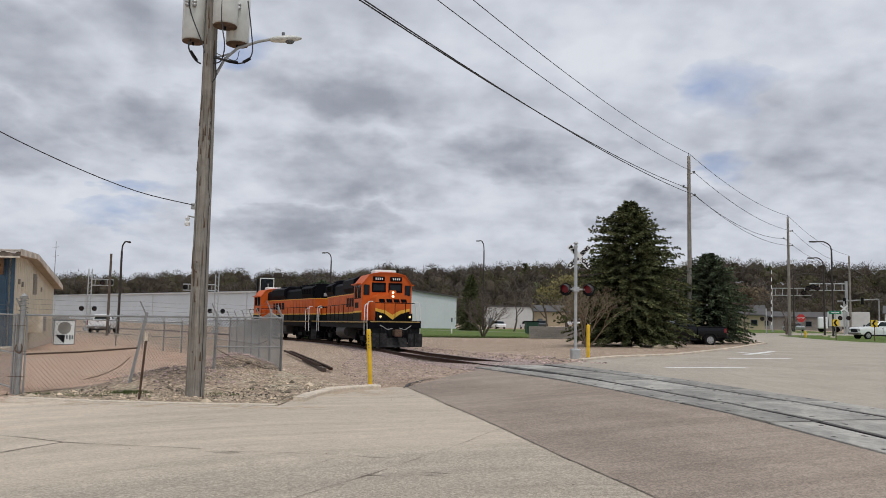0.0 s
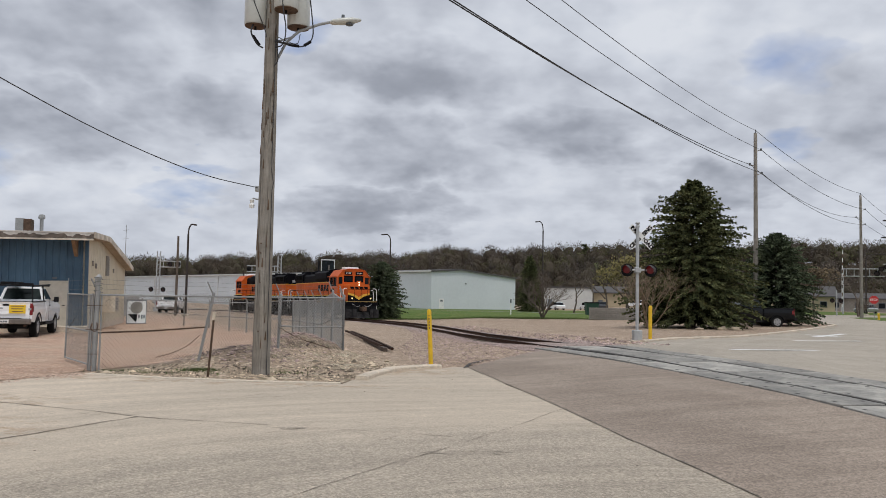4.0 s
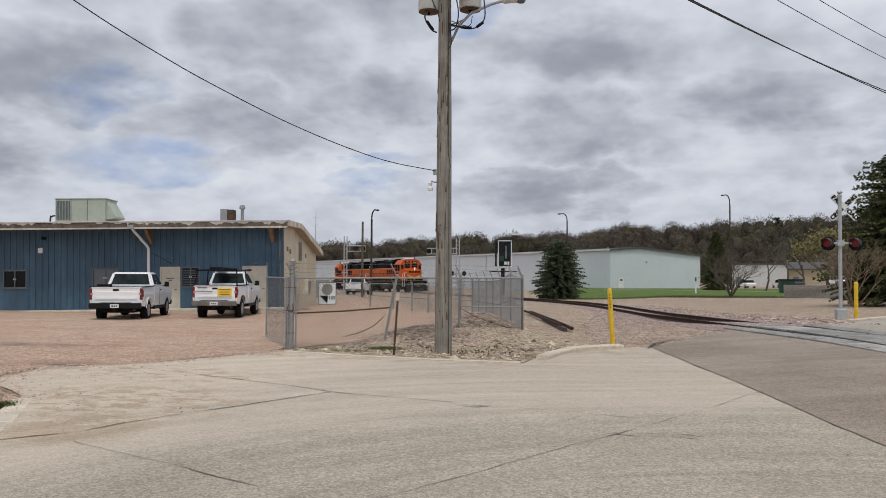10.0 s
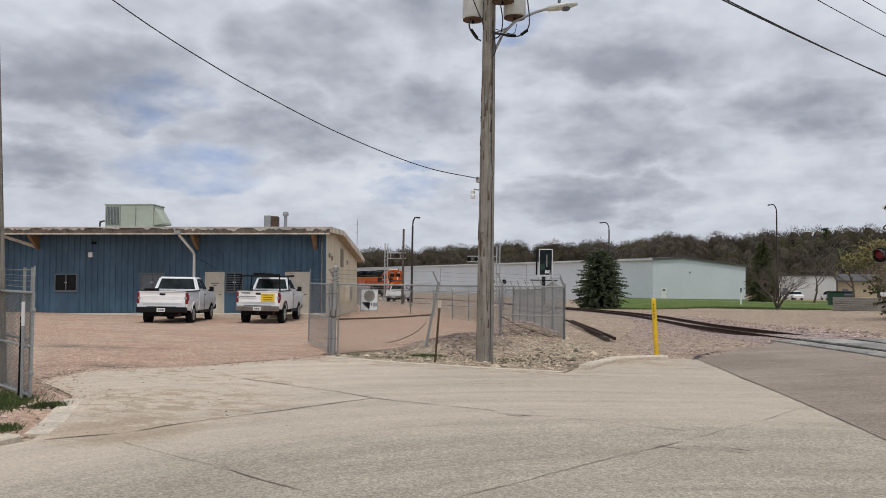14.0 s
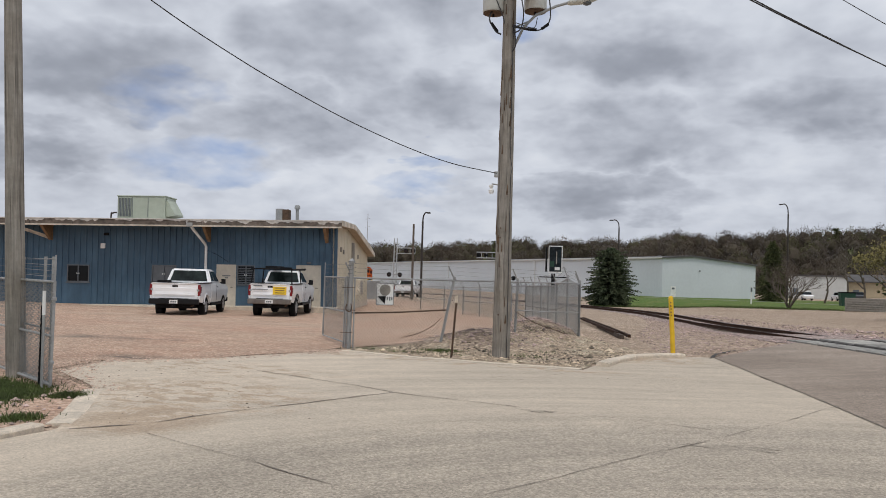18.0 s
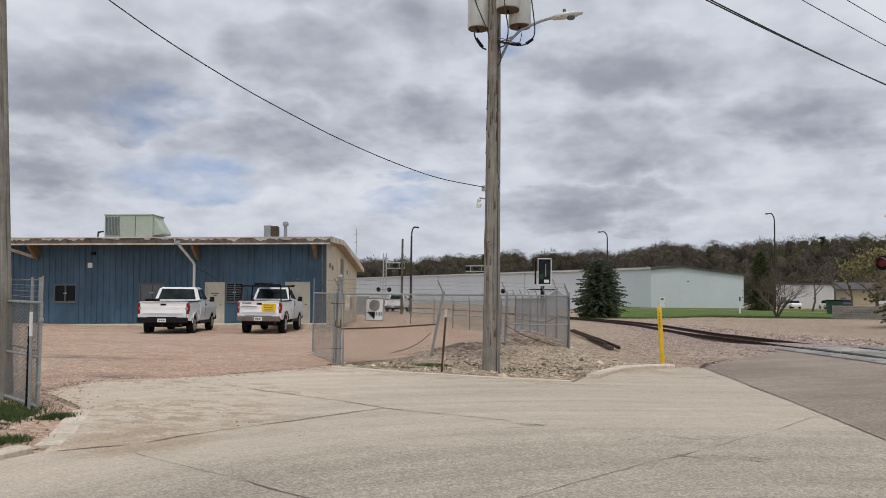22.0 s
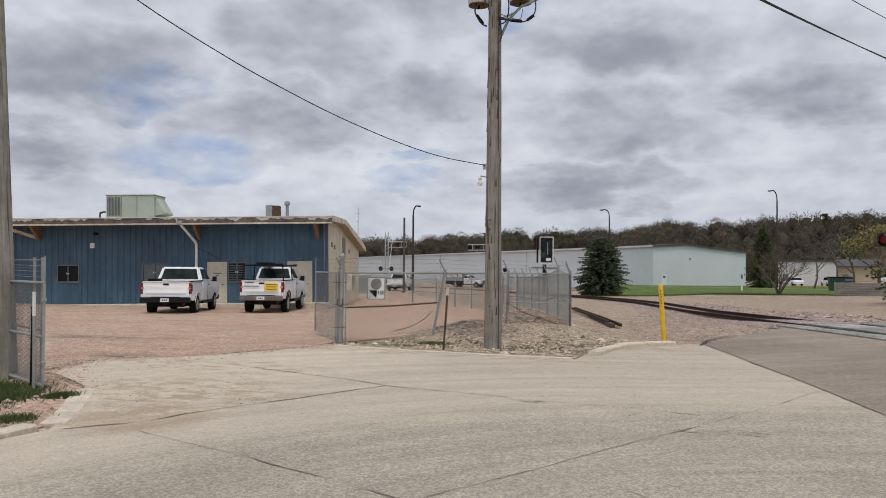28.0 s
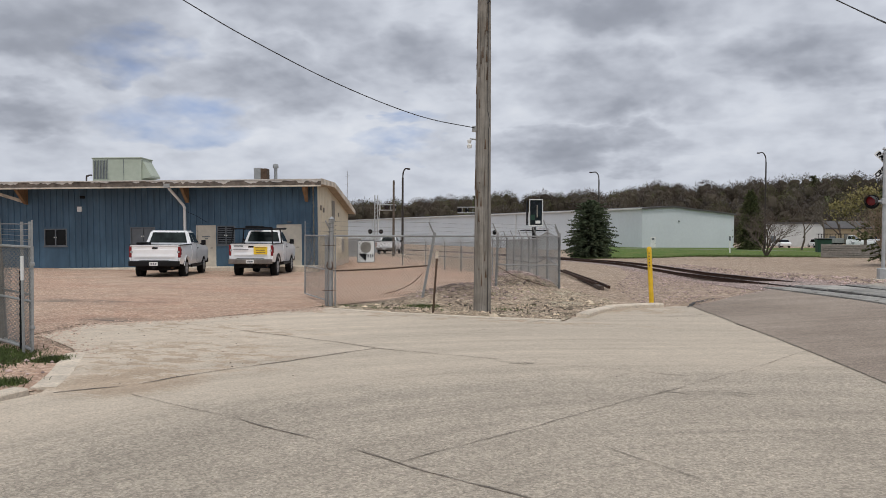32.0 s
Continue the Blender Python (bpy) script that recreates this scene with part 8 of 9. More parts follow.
    part("hood_end_lamp", one_box(-0.16, 0.16, y0 - 0.09, y0, 3.45, 3.72, 0.03), M["rim"], hood)
    # cab
    c0, c1 = 4.3, 6.45
    cab_out = [(-1.5, 1.56), (1.5, 1.56), (1.5, 3.66), (1.05, 4.22), (0.45, 4.34), (-0.45, 4.34), (-1.05, 4.22), (-1.5, 3.66)]
    cab = part("cab", prism(bm_new(), cab_out, c0, c1, "y"), M["orange"], ob, "orange driver's cab")
    part("cab_lower_band", prism(bm_new(), [(-1.512, 1.56), (1.512, 1.56), (1.512, 2.02), (-1.512, 2.02)], c0 + 0.01, c1 - 0.01, "y"), M["loco_green"], cab)
    part("cab_stripe", prism(bm_new(), [(-1.514, 2.02), (1.514, 2.02), (1.514, 2.12), (-1.514, 2.12)], c0 + 0.008, c1 - 0.008, "y"), M["loco_yellow"], cab)
    part("cab_roof", prism(bm_new(), [(-1.55, 3.64), (-1.07, 4.26), (-0.46, 4.39), (0.46, 4.39), (1.07, 4.26), (1.55, 3.64), (1.51, 3.64), (1.05, 4.22), (0.45, 4.34), (-0.45, 4.34), (-1.05, 4.22), (-1.51, 3.64)], c0 - 0.06, c1 + 0.08, "y"), M["orange"], cab)
    ac = part("roof_air_conditioner", one_box(-0.66, 0.66, 5.1, 6.0, 4.30, 4.56, 0.07), M["white"], cab, "white rooftop air conditioner")
    part("beacon", tube(bm_new(), [(-0.92, 5.4, 4.2), (-0.92, 5.4, 4.66)], 0.07, 8), M["black"], cab)
    for s in (-1, 1):
        for a, b in ((4.55, 5.25), (5.4, 6.15)):
            w_ = part("side_window", one_box(s * 1.505 - 0.012, s * 1.505 + 0.012, a, b, 2.9, 3.62, 0.01), M["glass"], cab)
            part("window_rim", one_box(s * 1.5 - 0.012, s * 1.5 + 0.012, a - 0.05, b + 0.05, 2.84, 2.9), M["loco_grey"], w_)
        part("sunshade", one_box(s * 1.62 - 0.12, s * 1.62 + 0.12, 4.5, 6.2, 3.66, 3.72), M["orange"], cab)
        part("corner_window", one_box(s * 1.24 - 0.18, s * 1.24 + 0.17, c1, c1 + 0.015, 3.04, 3.64, 0.03), M["glass"], cab)
        fw = part("front_window", one_box(s * 0.5 - 0.36, s * 0.5 + 0.36, c1, c1 + 0.015, 3.28, 3.70, 0.05), M["glass"], cab)
        part("window_rim", one_box(s * 0.5 - 0.42, s * 0.5 + 0.42, c1, c1 + 0.010, 3.21, 3.77, 0.0), M["loco_black"], fw)
        nb = part("number_board", one_box(s * 0.52 - 0.36, s * 0.52 + 0.36, c1, c1 + 0.08, 3.86, 4.13, 0.05), M["loco_black"], cab, "black number board")
        for k in range(4):
            part("number_bar", one_box(s * 0.52 - 0.23 + 0.125 * k, s * 0.52 - 0.17 + 0.125 * k, c1 + 0.08, c1 + 0.087, 3.935, 4.055), M["white"], nb)
        part("class_lettering_bar", one_box(s * 1.506 - 0.006, s * 1.506 + 0.006, 4.7, 5.6, 2.3, 2.62), M["loco_black"], cab, "plain bar of the cab number")
    # short nose
    n1 = 7.75
    nose_out = [(-1.0, 1.56), (1.0, 1.56), (1.0, 2.86), (0.86, 3.02), (-0.86, 3.02), (-1.0, 2.86)]
    nose = part("nose", prism(bm_new(), nose_out, c1, n1, "y"), M["orange"], ob, "orange short nose with yellow and black wings")
    part("nose_black", prism(bm_new(), [(-1.005, 1.56), (1.005, 1.56), (1.005, 2.1), (0.45, 1.95), (0.0, 1.62), (-0.45, 1.95), (-1.005, 2.1)], n1, n1 + 0.012, "y"), M["loco_black"], nose)
    part("nose_wing", prism(bm_new(), [(-1.006, 2.1), (-0.45, 1.95), (0.0, 1.62), (0.45, 1.95), (1.006, 2.1), (1.006, 2.26), (0.4, 2.13), (0.0, 1.9), (-0.4, 2.13), (-1.006, 2.26)], n1, n1 + 0.016, "y"), M["loco_yellow"], nose, "yellow swoop stripe")
    for k in range(4):
        part("nose_letter_bar", prism(bm_new(), [(-0.86 + 0.43 * k, 2.60), (-0.52 + 0.43 * k, 2.60), (-0.46 + 0.43 * k, 2.79), (-0.80 + 0.43 * k, 2.79)], n1, n1 + 0.01, "y"), M["loco_black"], nose, "plain black bar of the nose lettering")
    for k in range(2):
        hl = part("headlight", turned(bm_new(), [(0.065, 0), (0.065, 0.05), (0.02, 0.06)], 14, m=Matrix.Translation((0, n1 + 0.02, 3.16 - 0.22 * k)) @ Matrix.Rotation(radians(-90), 4, "X")), M["headlight"], nose, "lit white headlight")
    part("headlight_box", one_box(-0.2, 0.2, n1 - 0.05, n1 + 0.015, 2.83, 3.28, 0.03), M["orange"], nose)
    for s in (-1, 1):
        part("ditch_light", turned(bm_new(), [(0.065, 0), (0.065, 0.06), (0.02, 0.07)], 14, m=Matrix.Translation((s * 0.85, 8.34, 1.78)) @ Matrix.Rotation(radians(-90), 4, "X")), M["ditch"], ob, "lit yellowish ditch light")
        part("ditch_lamp_box", one_box(s * 0.85 - 0.17, s * 0.85 + 0.17, 8.14, 8.335, 1.57, 1.97, 0.03), M["loco_black"], ob)
    # ends: plates, plow, coupler, steps and rails
    for e, yy in ((1, 8.3), (-1, -8.3)):
        a, b = sorted((yy, yy + e * 0.12))
        part("end_plate", one_box(-1.5, 1.5, a, b, 1.15, 1.56, 0.01), M["loco_black"], ob, "black end sill plate")
        a, b = sorted((yy + e * 0.12, yy + e * 0.13))
        part("sill_edge", one_box(-1.45, 1.45, a, b, 1.47, 1.53), M["sill_yellow"], ob)
        a, b = sorted((yy + e * 0.05, yy + e * 0.5))
        part("pilot_sheet", one_box(-1.42, 1.42, min(yy, yy + e * 0.06), max(yy, yy + e * 0.06), 0.35, 1.15), M["black"], ob, "black pilot sheet")
        plow = part("plow", prism(bm_new(), [(yy + e * 0.10, 0.62), (yy + e * 0.22, 0.62), (yy + e * 0.62, 0.12), (yy + e * 0.52, 0.10)], -0.62, 0.62, "x"), M["plow_grey"], ob, "scuffed grey plow with folded wings")
        for s in (-1, 1):
            part("plow_wing", prism(bm_new(), [(s * 0.62, yy + e * 0.62), (s * 1.52, yy + e * 0.34), (s * 1.52, yy + e * 0.24), (s * 0.62, yy + e * 0.50)], 0.12, 0.86, "z"), M["plow_grey"], plow)
            part("wing_rib", one_box(s * 1.0 - 0.03, s * 1.0 + 0.03, min(yy + e * 0.3, yy + e * 0.56), max(yy + e * 0.3, yy + e * 0.56), 0.16, 0.84), M["black"], plow)
            part("uncoupling_lever", tube(bm_new(), smooth3([(s * 0.2, yy + e * 0.3, 1.15), (s * 0.5, yy + e * 0.32, 1.08), (s * 0.75, yy + e * 0.3, 1.22), (s * 0.9, yy + e * 0.2, 1.3)]), 0.022, 5), M["rim"], ob)
        cp = part("coupler", one_box(-0.16, 0.16, min(yy, yy + e * 0.75), max(yy, yy + e * 0.75), 0.72, 1.05, 0.05), M["rust"], ob, "rusty knuckle coupler")
        part("knuckle", one_box(-0.22, 0.2, min(yy + e * 0.6, yy + e * 0.85), max(yy + e * 0.6, yy + e * 0.85), 0.68, 1.08, 0.06), M["rust"], cp)
        for k in range(3):
            for s in (-1, 1):
                part("air_hose", tube(bm_new(), smooth3([(s * (0.4 + 0.2 * k), yy + e * 0.1, 1.2), (s * (0.42 + 0.2 * k), yy + e * 0.35, 0.95), (s * (0.34 + 0.16 * k), yy + e * 0.32, 0.6)]), 0.03, 5), M["black"], ob)
        for s in (-1, 1):
            st = part("step_well", one_box(s * 1.32 - 0.2, s * 1.32 + 0.2, yy - e * 0.55 - 0.3, yy - e * 0.55 + 0.3, 0.35, 0.42), M["loco_black"], ob, "black corner step")
            for k in range(3):
                part("tread", one_box(s * 1.32 - 0.2, s * 1.32 + 0.2, yy - e * 0.55 - 0.3, yy - e * 0.55 + 0.3, 0.68 + 0.3 * k, 0.72 + 0.3 * k), M["loco_black"], st)
            for q in (-0.34, 0.34):
                part("step_side", one_box(s * 1.48 - 0.03, s * 1.48 + 0.03, yy - e * 0.55 + q - 0.02, yy - e * 0.55 + q + 0.02, 0.35, 1.42), M["loco_black"], st)
            part("grab_rail", tube(bm_new(), smooth3([(s * 1.53, yy - e * 0.2, 0.75), (s * 1.54, yy - e * 0.2, 1.5), (s * 1.52, yy - e * 0.25, 2.45), (s * 1.40, yy - e * 0.3, 2.62), (s * 1.2, yy - e * 0.3, 2.62)]), 0.028, 6), M["white"], ob, "white grab rail")
            part("grab_rail", tube(bm_new(), smooth3([(s * 1.53, yy - e * 0.92, 0.75), (s * 1.54, yy - e * 0.92, 1.6), (s * 1.5, yy - e * 0.95, 2.4), (s * 1.3, yy - e * 0.95, 2.5)]), 0.028, 6), M["white"], ob, "white grab rail")
        er = part("end_rail", tube(bm_new(), [(-1.15, yy, 2.55), (1.15, yy, 2.55)], 0.022, 6), M["loco_black"], ob)
        for x in (-0.6, 0.0, 0.6):
            part("rail_stanchion", tube(bm_new(), [(x, yy, 1.55), (x, yy, 2.55)], 0.02, 5), M["loco_black"], er)
    for s in (-1, 1):
        hr = part("side_handrail", tube(bm_new(), [(s * 1.5, -7.4, 2.56), (s * 1.5, 4.2, 2.56)], 0.022, 6), M["loco_black"], ob)
        y = -7.4
        while y < 4.3:
            part("rail_stanchion", tube(bm_new(), [(s * 1.5, y, 1.55), (s * 1.5, y, 2.56)], 0.02, 5), M["loco_black"], hr)
            y += 1.45
    # the unit's true size
    for piece in ob.children_recursive:
        piece.data.transform(Matrix.Scale(LOCO, 4))
        piece.matrix_basis.translation *= LOCO
    return ob


LOCO = 1.045
loco_a = locomotive(pose(0, 0, 0), "orange and black road-switcher locomotive leading with its lit cab end", (0.6, 0.62, 0.58, 0.52))
loco_b = copy_thing(loco_a, pose(0, 0, 0))
tagged(loco_b, "orange and black road-switcher locomotive coupled hood to hood behind")


# ---- trees ----
def spruce(m, h, R, seed, mat, label, droop=0.35, whorls=34, low=0.02, power=0.85, foot=0.68):
    ob = thing("spruce_tree", m, label, "tree", "spruce trees")
    rr = np.random.RandomState(seed)
    part("trunk", tube(bm_new(), [(0, 0, -0.2), (0, 0, h * 0.5), (0, 0, h * 0.97)], 0.02 * h, 8, 0.01), M["bark"], ob)
    vs, fs = [], []
    bm = bmesh.new()
    for w in range(whorls):
        f = low + (1 - low) * (w / whorls) ** 0.92
        z = h * f
        r = R * (1 - f) ** power * (0.90 + 0.22 * rr.rand()) * (foot + (1 - foot) * min(1.0, f / 0.30)) * min(1.0, 0.22 + (1 - f) / 0.16) + 0.12
        count = max(6, int(15 * (0.5 + 0.75 * (1 - f))))
        for b in range(count):
            a = 6.283 * (b + rr.rand() * 0.8) / count + w * 0.7
            length = r * (0.70 + 0.42 * rr.rand())
            if rr.rand() < 0.10:
                length *= 0.72
            up = 0.35 * f - droop * (1 - f)
            tip = np.array([math.cos(a) * length, math.sin(a) * length, max(0.14 + 0.3 * rr.rand(), z + up * length + 0.05 * rr.randn())])
            root = np.array([0, 0, z])
            d = (tip - root) / (np.linalg.norm(tip - root) + 1e-6)
            side_ = np.array([-d[1], d[0], 0.0])
            side_ /= np.linalg.norm(side_) + 1e-6
            steps = max(5, int(length / (0.13 + 0.008 * h)))
            for k in range(steps):
                t = 0.22 + 0.78 * (k + rr.rand() * 0.6) / steps
                p = root + (tip - root) * t
                p = p + np.array([0, 0, 0.10 * length * math.sin(3.14 * t) * 0.6])
                n = 7 if k < steps - 1 else 10
                span = (0.12 + 0.010 * h) * (1.3 - 0.6 * t)
                for q in range(n):
                    sgn = -1 if q % 2 else 1
                    dirv = d * (0.55 + 0.5 * rr.rand()) + side_ * sgn * (0.35 + 0.75 * rr.rand()) + np.array([0, 0, -0.28 + 0.35 * rr.randn()])
                    dirv /= np.linalg.norm(dirv)
                    ln = span * (1.0 + 0.9 * rr.rand())
                    wv = np.cross(dirv, rr.randn(3))
                    wv = wv / (np.linalg.norm(wv) + 1e-6) * ln * 0.17
                    i = len(vs)
                    vs += [p - wv * 0.6, p + dirv * ln * 0.55 + wv, p + dirv * ln, p + dirv * ln * 0.55 - wv]
                    fs.append((i, i + 1, i + 2, i + 3))
    raw("crown", [tuple(v) for v in vs], fs, mat, ob, "dense drooping needle boughs")
    return ob


spruce(on(11.6, 50.7, 0, -0.1), 9.4, 5.1, 31, M["needles"], "tall dark green spruce tree beside the railway signal", 0.30, 46, 0.05, 0.64, 0.64)
spruce(on(19.7, 60.0, 0, -0.1), 6.95, 3.85, 32, M["needles_blue"], "blunt blue-green spruce tree behind the power pole", 0.22, 38, 0.06, 0.62)
spruce(on(-12.25, 75.0, 0, -0.1), 5.55, 2.75, 33, M["needles_blue"], "small round blue-green spruce on the grass strip", 0.15, 42, 0.03, 0.46)
spruce(on(3.0, 118.5, 0, -0.1), 8.6, 2.6, 34, M["needles"], "narrow dark spruce behind the warehouse corner", 0.3, 34, 0.04, 0.7)


def branchy(name, m, h, spread, seed, label, depth=4, buds=0, bud_mat=None, first=0.25, stems=1, thin=1.0, wood="bark"):
    ob = thing(name, m, label, "tree" if h > 2.5 else "bush", "bare trees")
    rr = random.Random(seed)
    bm = bmesh.new()
    tips = []

    def grow(p, d, ln, r, k):
        q = p + d * ln
        mid = p.lerp(q, 0.5) + Vector((rr.uniform(-1, 1), rr.uniform(-1, 1), rr.uniform(-0.4, 0.6))) * ln * 0.07
        tube(bm, [p, mid, q], r, 5 if k > 2 else 3, r * 0.62, cap=False)
        if k == 0:
            tips.append(q)
            return
        for _ in range(rr.choice((2, 3, 3)) + (1 if k == 1 else 0)):
            nd = (d + Vector((rr.uniform(-1, 1), rr.uniform(-1, 1), rr.uniform(-0.35, 0.75))) * spread).normalized()
            grow(p.lerp(q, rr.uniform(0.55, 1.0)), nd, ln * rr.uniform(0.55, 0.82), r * 0.55, k - 1)

    for s in range(stems):
        lean = Vector((rr.uniform(-1, 1), rr.uniform(-1, 1), 0)) * (0.12 if stems == 1 else 0.7)
        grow(Vector((0, 0, -0.1)), (Vector((0, 0, 1)) + lean).normalized(), h * first * (1.5 if stems == 1 else 1.1), h * 0.022 * thin, depth)
    part("branchwork", bm, M[wood], ob, "bare spreading twigs")
    if buds:
        vs, fs = [], []
        for t in tips:
            for _ in range(buds):
                c = t + Vector((rr.gauss(0, 1), rr.gauss(0, 1), rr.gauss(0, 1))) * h * 0.05
                i = len(vs)
                u = Vector((rr.gauss(0, 1), rr.gauss(0, 1), rr.gauss(0, 1))).normalized() * 0.16
                w = u.orthogonal().normalized() * 0.12
                vs += [tuple(c - u), tuple(c + w), tuple(c + u), tuple(c - w)]
                fs.append((i, i + 1, i + 2, i + 3))
        raw("crown", vs, fs, bud_mat, ob, "thin budding spring leaves")
    return ob


branchy("bare_bush", on(8.4, 47.8), 6.6, 0.8, 41, "bare tangled tan bush beside the spruce", 5, first=0.24, stems=8, thin=0.32, wood="twig_tan")
branchy("bare_tree", on(3.12, 73.6), 10.5, 0.85, 42, "small bare spreading tree on the grass strip", 5, first=0.155, stems=7, thin=0.32)
branchy("bare_tree", on(9.48, 117.65), 11.0, 0.8, 62, "bare brown tree before the distant buildings", 5, first=0.2, thin=0.6)
branchy("bare_tree", on(13.36, 111.23), 12.0, 0.85, 63, "bare brown tree before the distant buildings", 5, first=0.2, thin=0.6)
branchy("budding_tree", on(14.59, 98.97), 9.5, 0.8, 64, "yellow-green budding tree beside the crates", 5, 6, M["bud"], 0.2)
branchy("bare_tree", on(15.0, 140.0), 9.5, 0.7, 43, "bare brown tree before the distant buildings", 5, first=0.22)
branchy("bare_tree", on(29.0, 146.0), 10.0, 0.75, 44, "bare brown tree before the distant buildings", 5, first=0.22)
branchy("bare_tree", on(43.76, 103.14), 7.5, 0.9, 45, "bare spreading tree beside the far crossing", 5, first=0.2)
branchy("budding_tree", on(24.0, 112.0), 8.5, 0.75, 46, "yellow-green budding tree behind the lawn", 5, 5, M["bud"], 0.2)
branchy("budding_tree", on(36.26, 97.51), 7.0, 0.75, 47, "russet budding tree behind the spruces", 5, 4, M["bud_brown"], 0.2)
branchy("bare_tree", on(46.3, 109.0), 6.2, 0.8, 50, "dark bare spreading tree beside the far crossing", 5, first=0.16, stems=4, thin=0.9)
branchy("bare_tree", on(33.0, 118.0), 8.0, 0.75, 48, "bare brown tree behind the spruces", 5, first=0.22)


# ---- the wooded bluff ----
AZ = [-60, -45, -28.6, -24.8, -19.5, -12, -6.4, 0.3, 4, 8.1, 12, 16, 22, 26.7, 40, 75]
RISE = [12, 14, 15, 17.5, 19, 17.5, 17.3, 15, 15, 11.5, 11.2, 10.5, 7.5, 6.0, 5.5, 5.5]


def bluff_z(az, d):
    return -1.9 + (np.interp(az, AZ, RISE) + 1.9) * ease(np.interp(az, [4, 13], [215, 305]), np.interp(az, [4, 13], [375, 372]), d)


azs = np.linspace(-62, 76, 140)
ds = np.r_[205, 225, 250, 275, 300, 325, 350, 375, 400, 460, 600]
A_, D_ = np.meshgrid(azs, ds, indexing="ij")
bx, by = -np.sin(np.radians(A_)) * D_, np.cos(np.radians(A_)) * D_
bz = bluff_z(A_, D_) + 1.5 * np.sin(A_ * 1.7) * ease(320, 380, D_) * 0.5
bv = np.stack([bx, by, bz], -1).reshape(-1, 3)
ii = np.arange(len(azs) * len(ds)).reshape(len(azs), len(ds))
bf = np.stack([ii[:-1, :-1], ii[:-1, 1:], ii[1:, 1:], ii[1:, :-1]], -1).reshape(-1, 4)
hill = raw("hillside", bv.tolist(), bf.tolist(), M["hill"])
tagged(hill, "low brown hillside under bare woods", "hill", kind="structure")


core_bm = bmesh.new()
bmesh.ops.create_icosphere(core_bm, subdivisions=2, radius=1.0)
CORE = np.array([tuple(v.co) for v in core_bm.verts])
CORE_F = np.array([[v.index for v in f.verts] for f in core_bm.faces])
core_bm.free()
HEART_V, HEART_F = [], []


def woods(name, count, mat, label, seed, d0, d1, hmin, hmax, tri=70, conifer=False, az0=-60, az1=74):
    rr = np.random.RandomState(seed)
    vs, fs, total = [], [], 0
    for i in range(count):
        az = az0 + (az1 - az0) * rr.rand()
        d = d0 + (d1 - d0) * rr.rand()
        h = hmin + (hmax - hmin) * rr.rand()
        base = np.array([-math.sin(math.radians(az)) * d, math.cos(math.radians(az)) * d, float(bluff_z(az, d))])
        # none on the warehouse or before its long wall
        back = (base[0] + 12.7) * 0.736 + (base[1] - 127.4) * 0.677
        if base[0] < -5 and back < 26 and d < 345:
            continue
        n = tri
        if conifer:
            f = rr.rand(n) ** 0.7
            rad = h * 0.2 * (1 - f)
            ang_ = rr.rand(n) * 6.283
            c = np.stack([np.cos(ang_) * rad, np.sin(ang_) * rad, f * h], -1)
            size = h * 0.075
            e1 = rr.randn(n, 3) * size * 1.3
            e2 = rr.randn(n, 3) * size * 0.7
        else:
            u = rr.randn(n, 3)
            u /= np.linalg.norm(u, axis=1)[:, None]
            u_ = u
            lump = 1 + 0.16 * np.sin(u[:, :1] * 5 + i) * np.sin(u[:, 1:2] * 6 + i * 2) * np.sin(u[:, 2:] * 5 + i * 3)
            wide = np.array([h * (0.28 + 0.06 * rr.rand()), h * 0.30, h * 0.40])
            c = u * lump * wide * (0.74 + 0.26 * rr.rand(n, 1)) + (0, 0, h * 0.47)
            # slender twigs fanning up and out of the crown, so that its edge frays against the sky
            out = u_ * (0.8, 0.8, 0.55) + (0, 0, 0.5) + rr.randn(n, 3) * 0.42
            out /= np.linalg.norm(out, axis=1)[:, None]
            e1 = out * h * (0.045 + 0.085 * rr.rand(n, 1) ** 2)
            e2 = np.cross(out, rr.randn(n, 3))
            e2 *= h * (0.008 + 0.010 * rr.rand(n, 1)) / (np.linalg.norm(e2, axis=1)[:, None] + 1e-6)
            # and a part of them as twig clumps that hug its round outside
            m_ = n * 2 // 5
            c[:m_] = (u_ * lump)[:m_] * wide * (0.70 + 0.28 * rr.rand(m_, 1)) + (0, 0, h * 0.46)
            e1[:m_], e2[:m_] = rr.randn(m_, 3) * h * 0.034, rr.randn(m_, 3) * h * 0.017
            for e in (e1[:m_], e2[:m_]):
                e -= 0.5 * u_[:m_] * np.sum(e * u_[:m_], axis=1)[:, None]
        tri_v = np.stack([c, c + e1, c + e2], 1).reshape(-1, 3) + base
        fs.append(np.arange(3 * n).reshape(-1, 3) + total)
        vs.append(tri_v)
        total += 3 * n
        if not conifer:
            # a solid dark core stands for the shade deep inside the crown
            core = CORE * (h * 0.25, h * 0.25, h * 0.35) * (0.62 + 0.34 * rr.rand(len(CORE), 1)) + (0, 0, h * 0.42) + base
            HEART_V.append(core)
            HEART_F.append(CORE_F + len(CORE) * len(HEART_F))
    ob = raw(name, np.concatenate(vs).tolist(), np.concatenate(fs).tolist(), mat)
    return tagged(ob, label, "woods", kind="stuff")


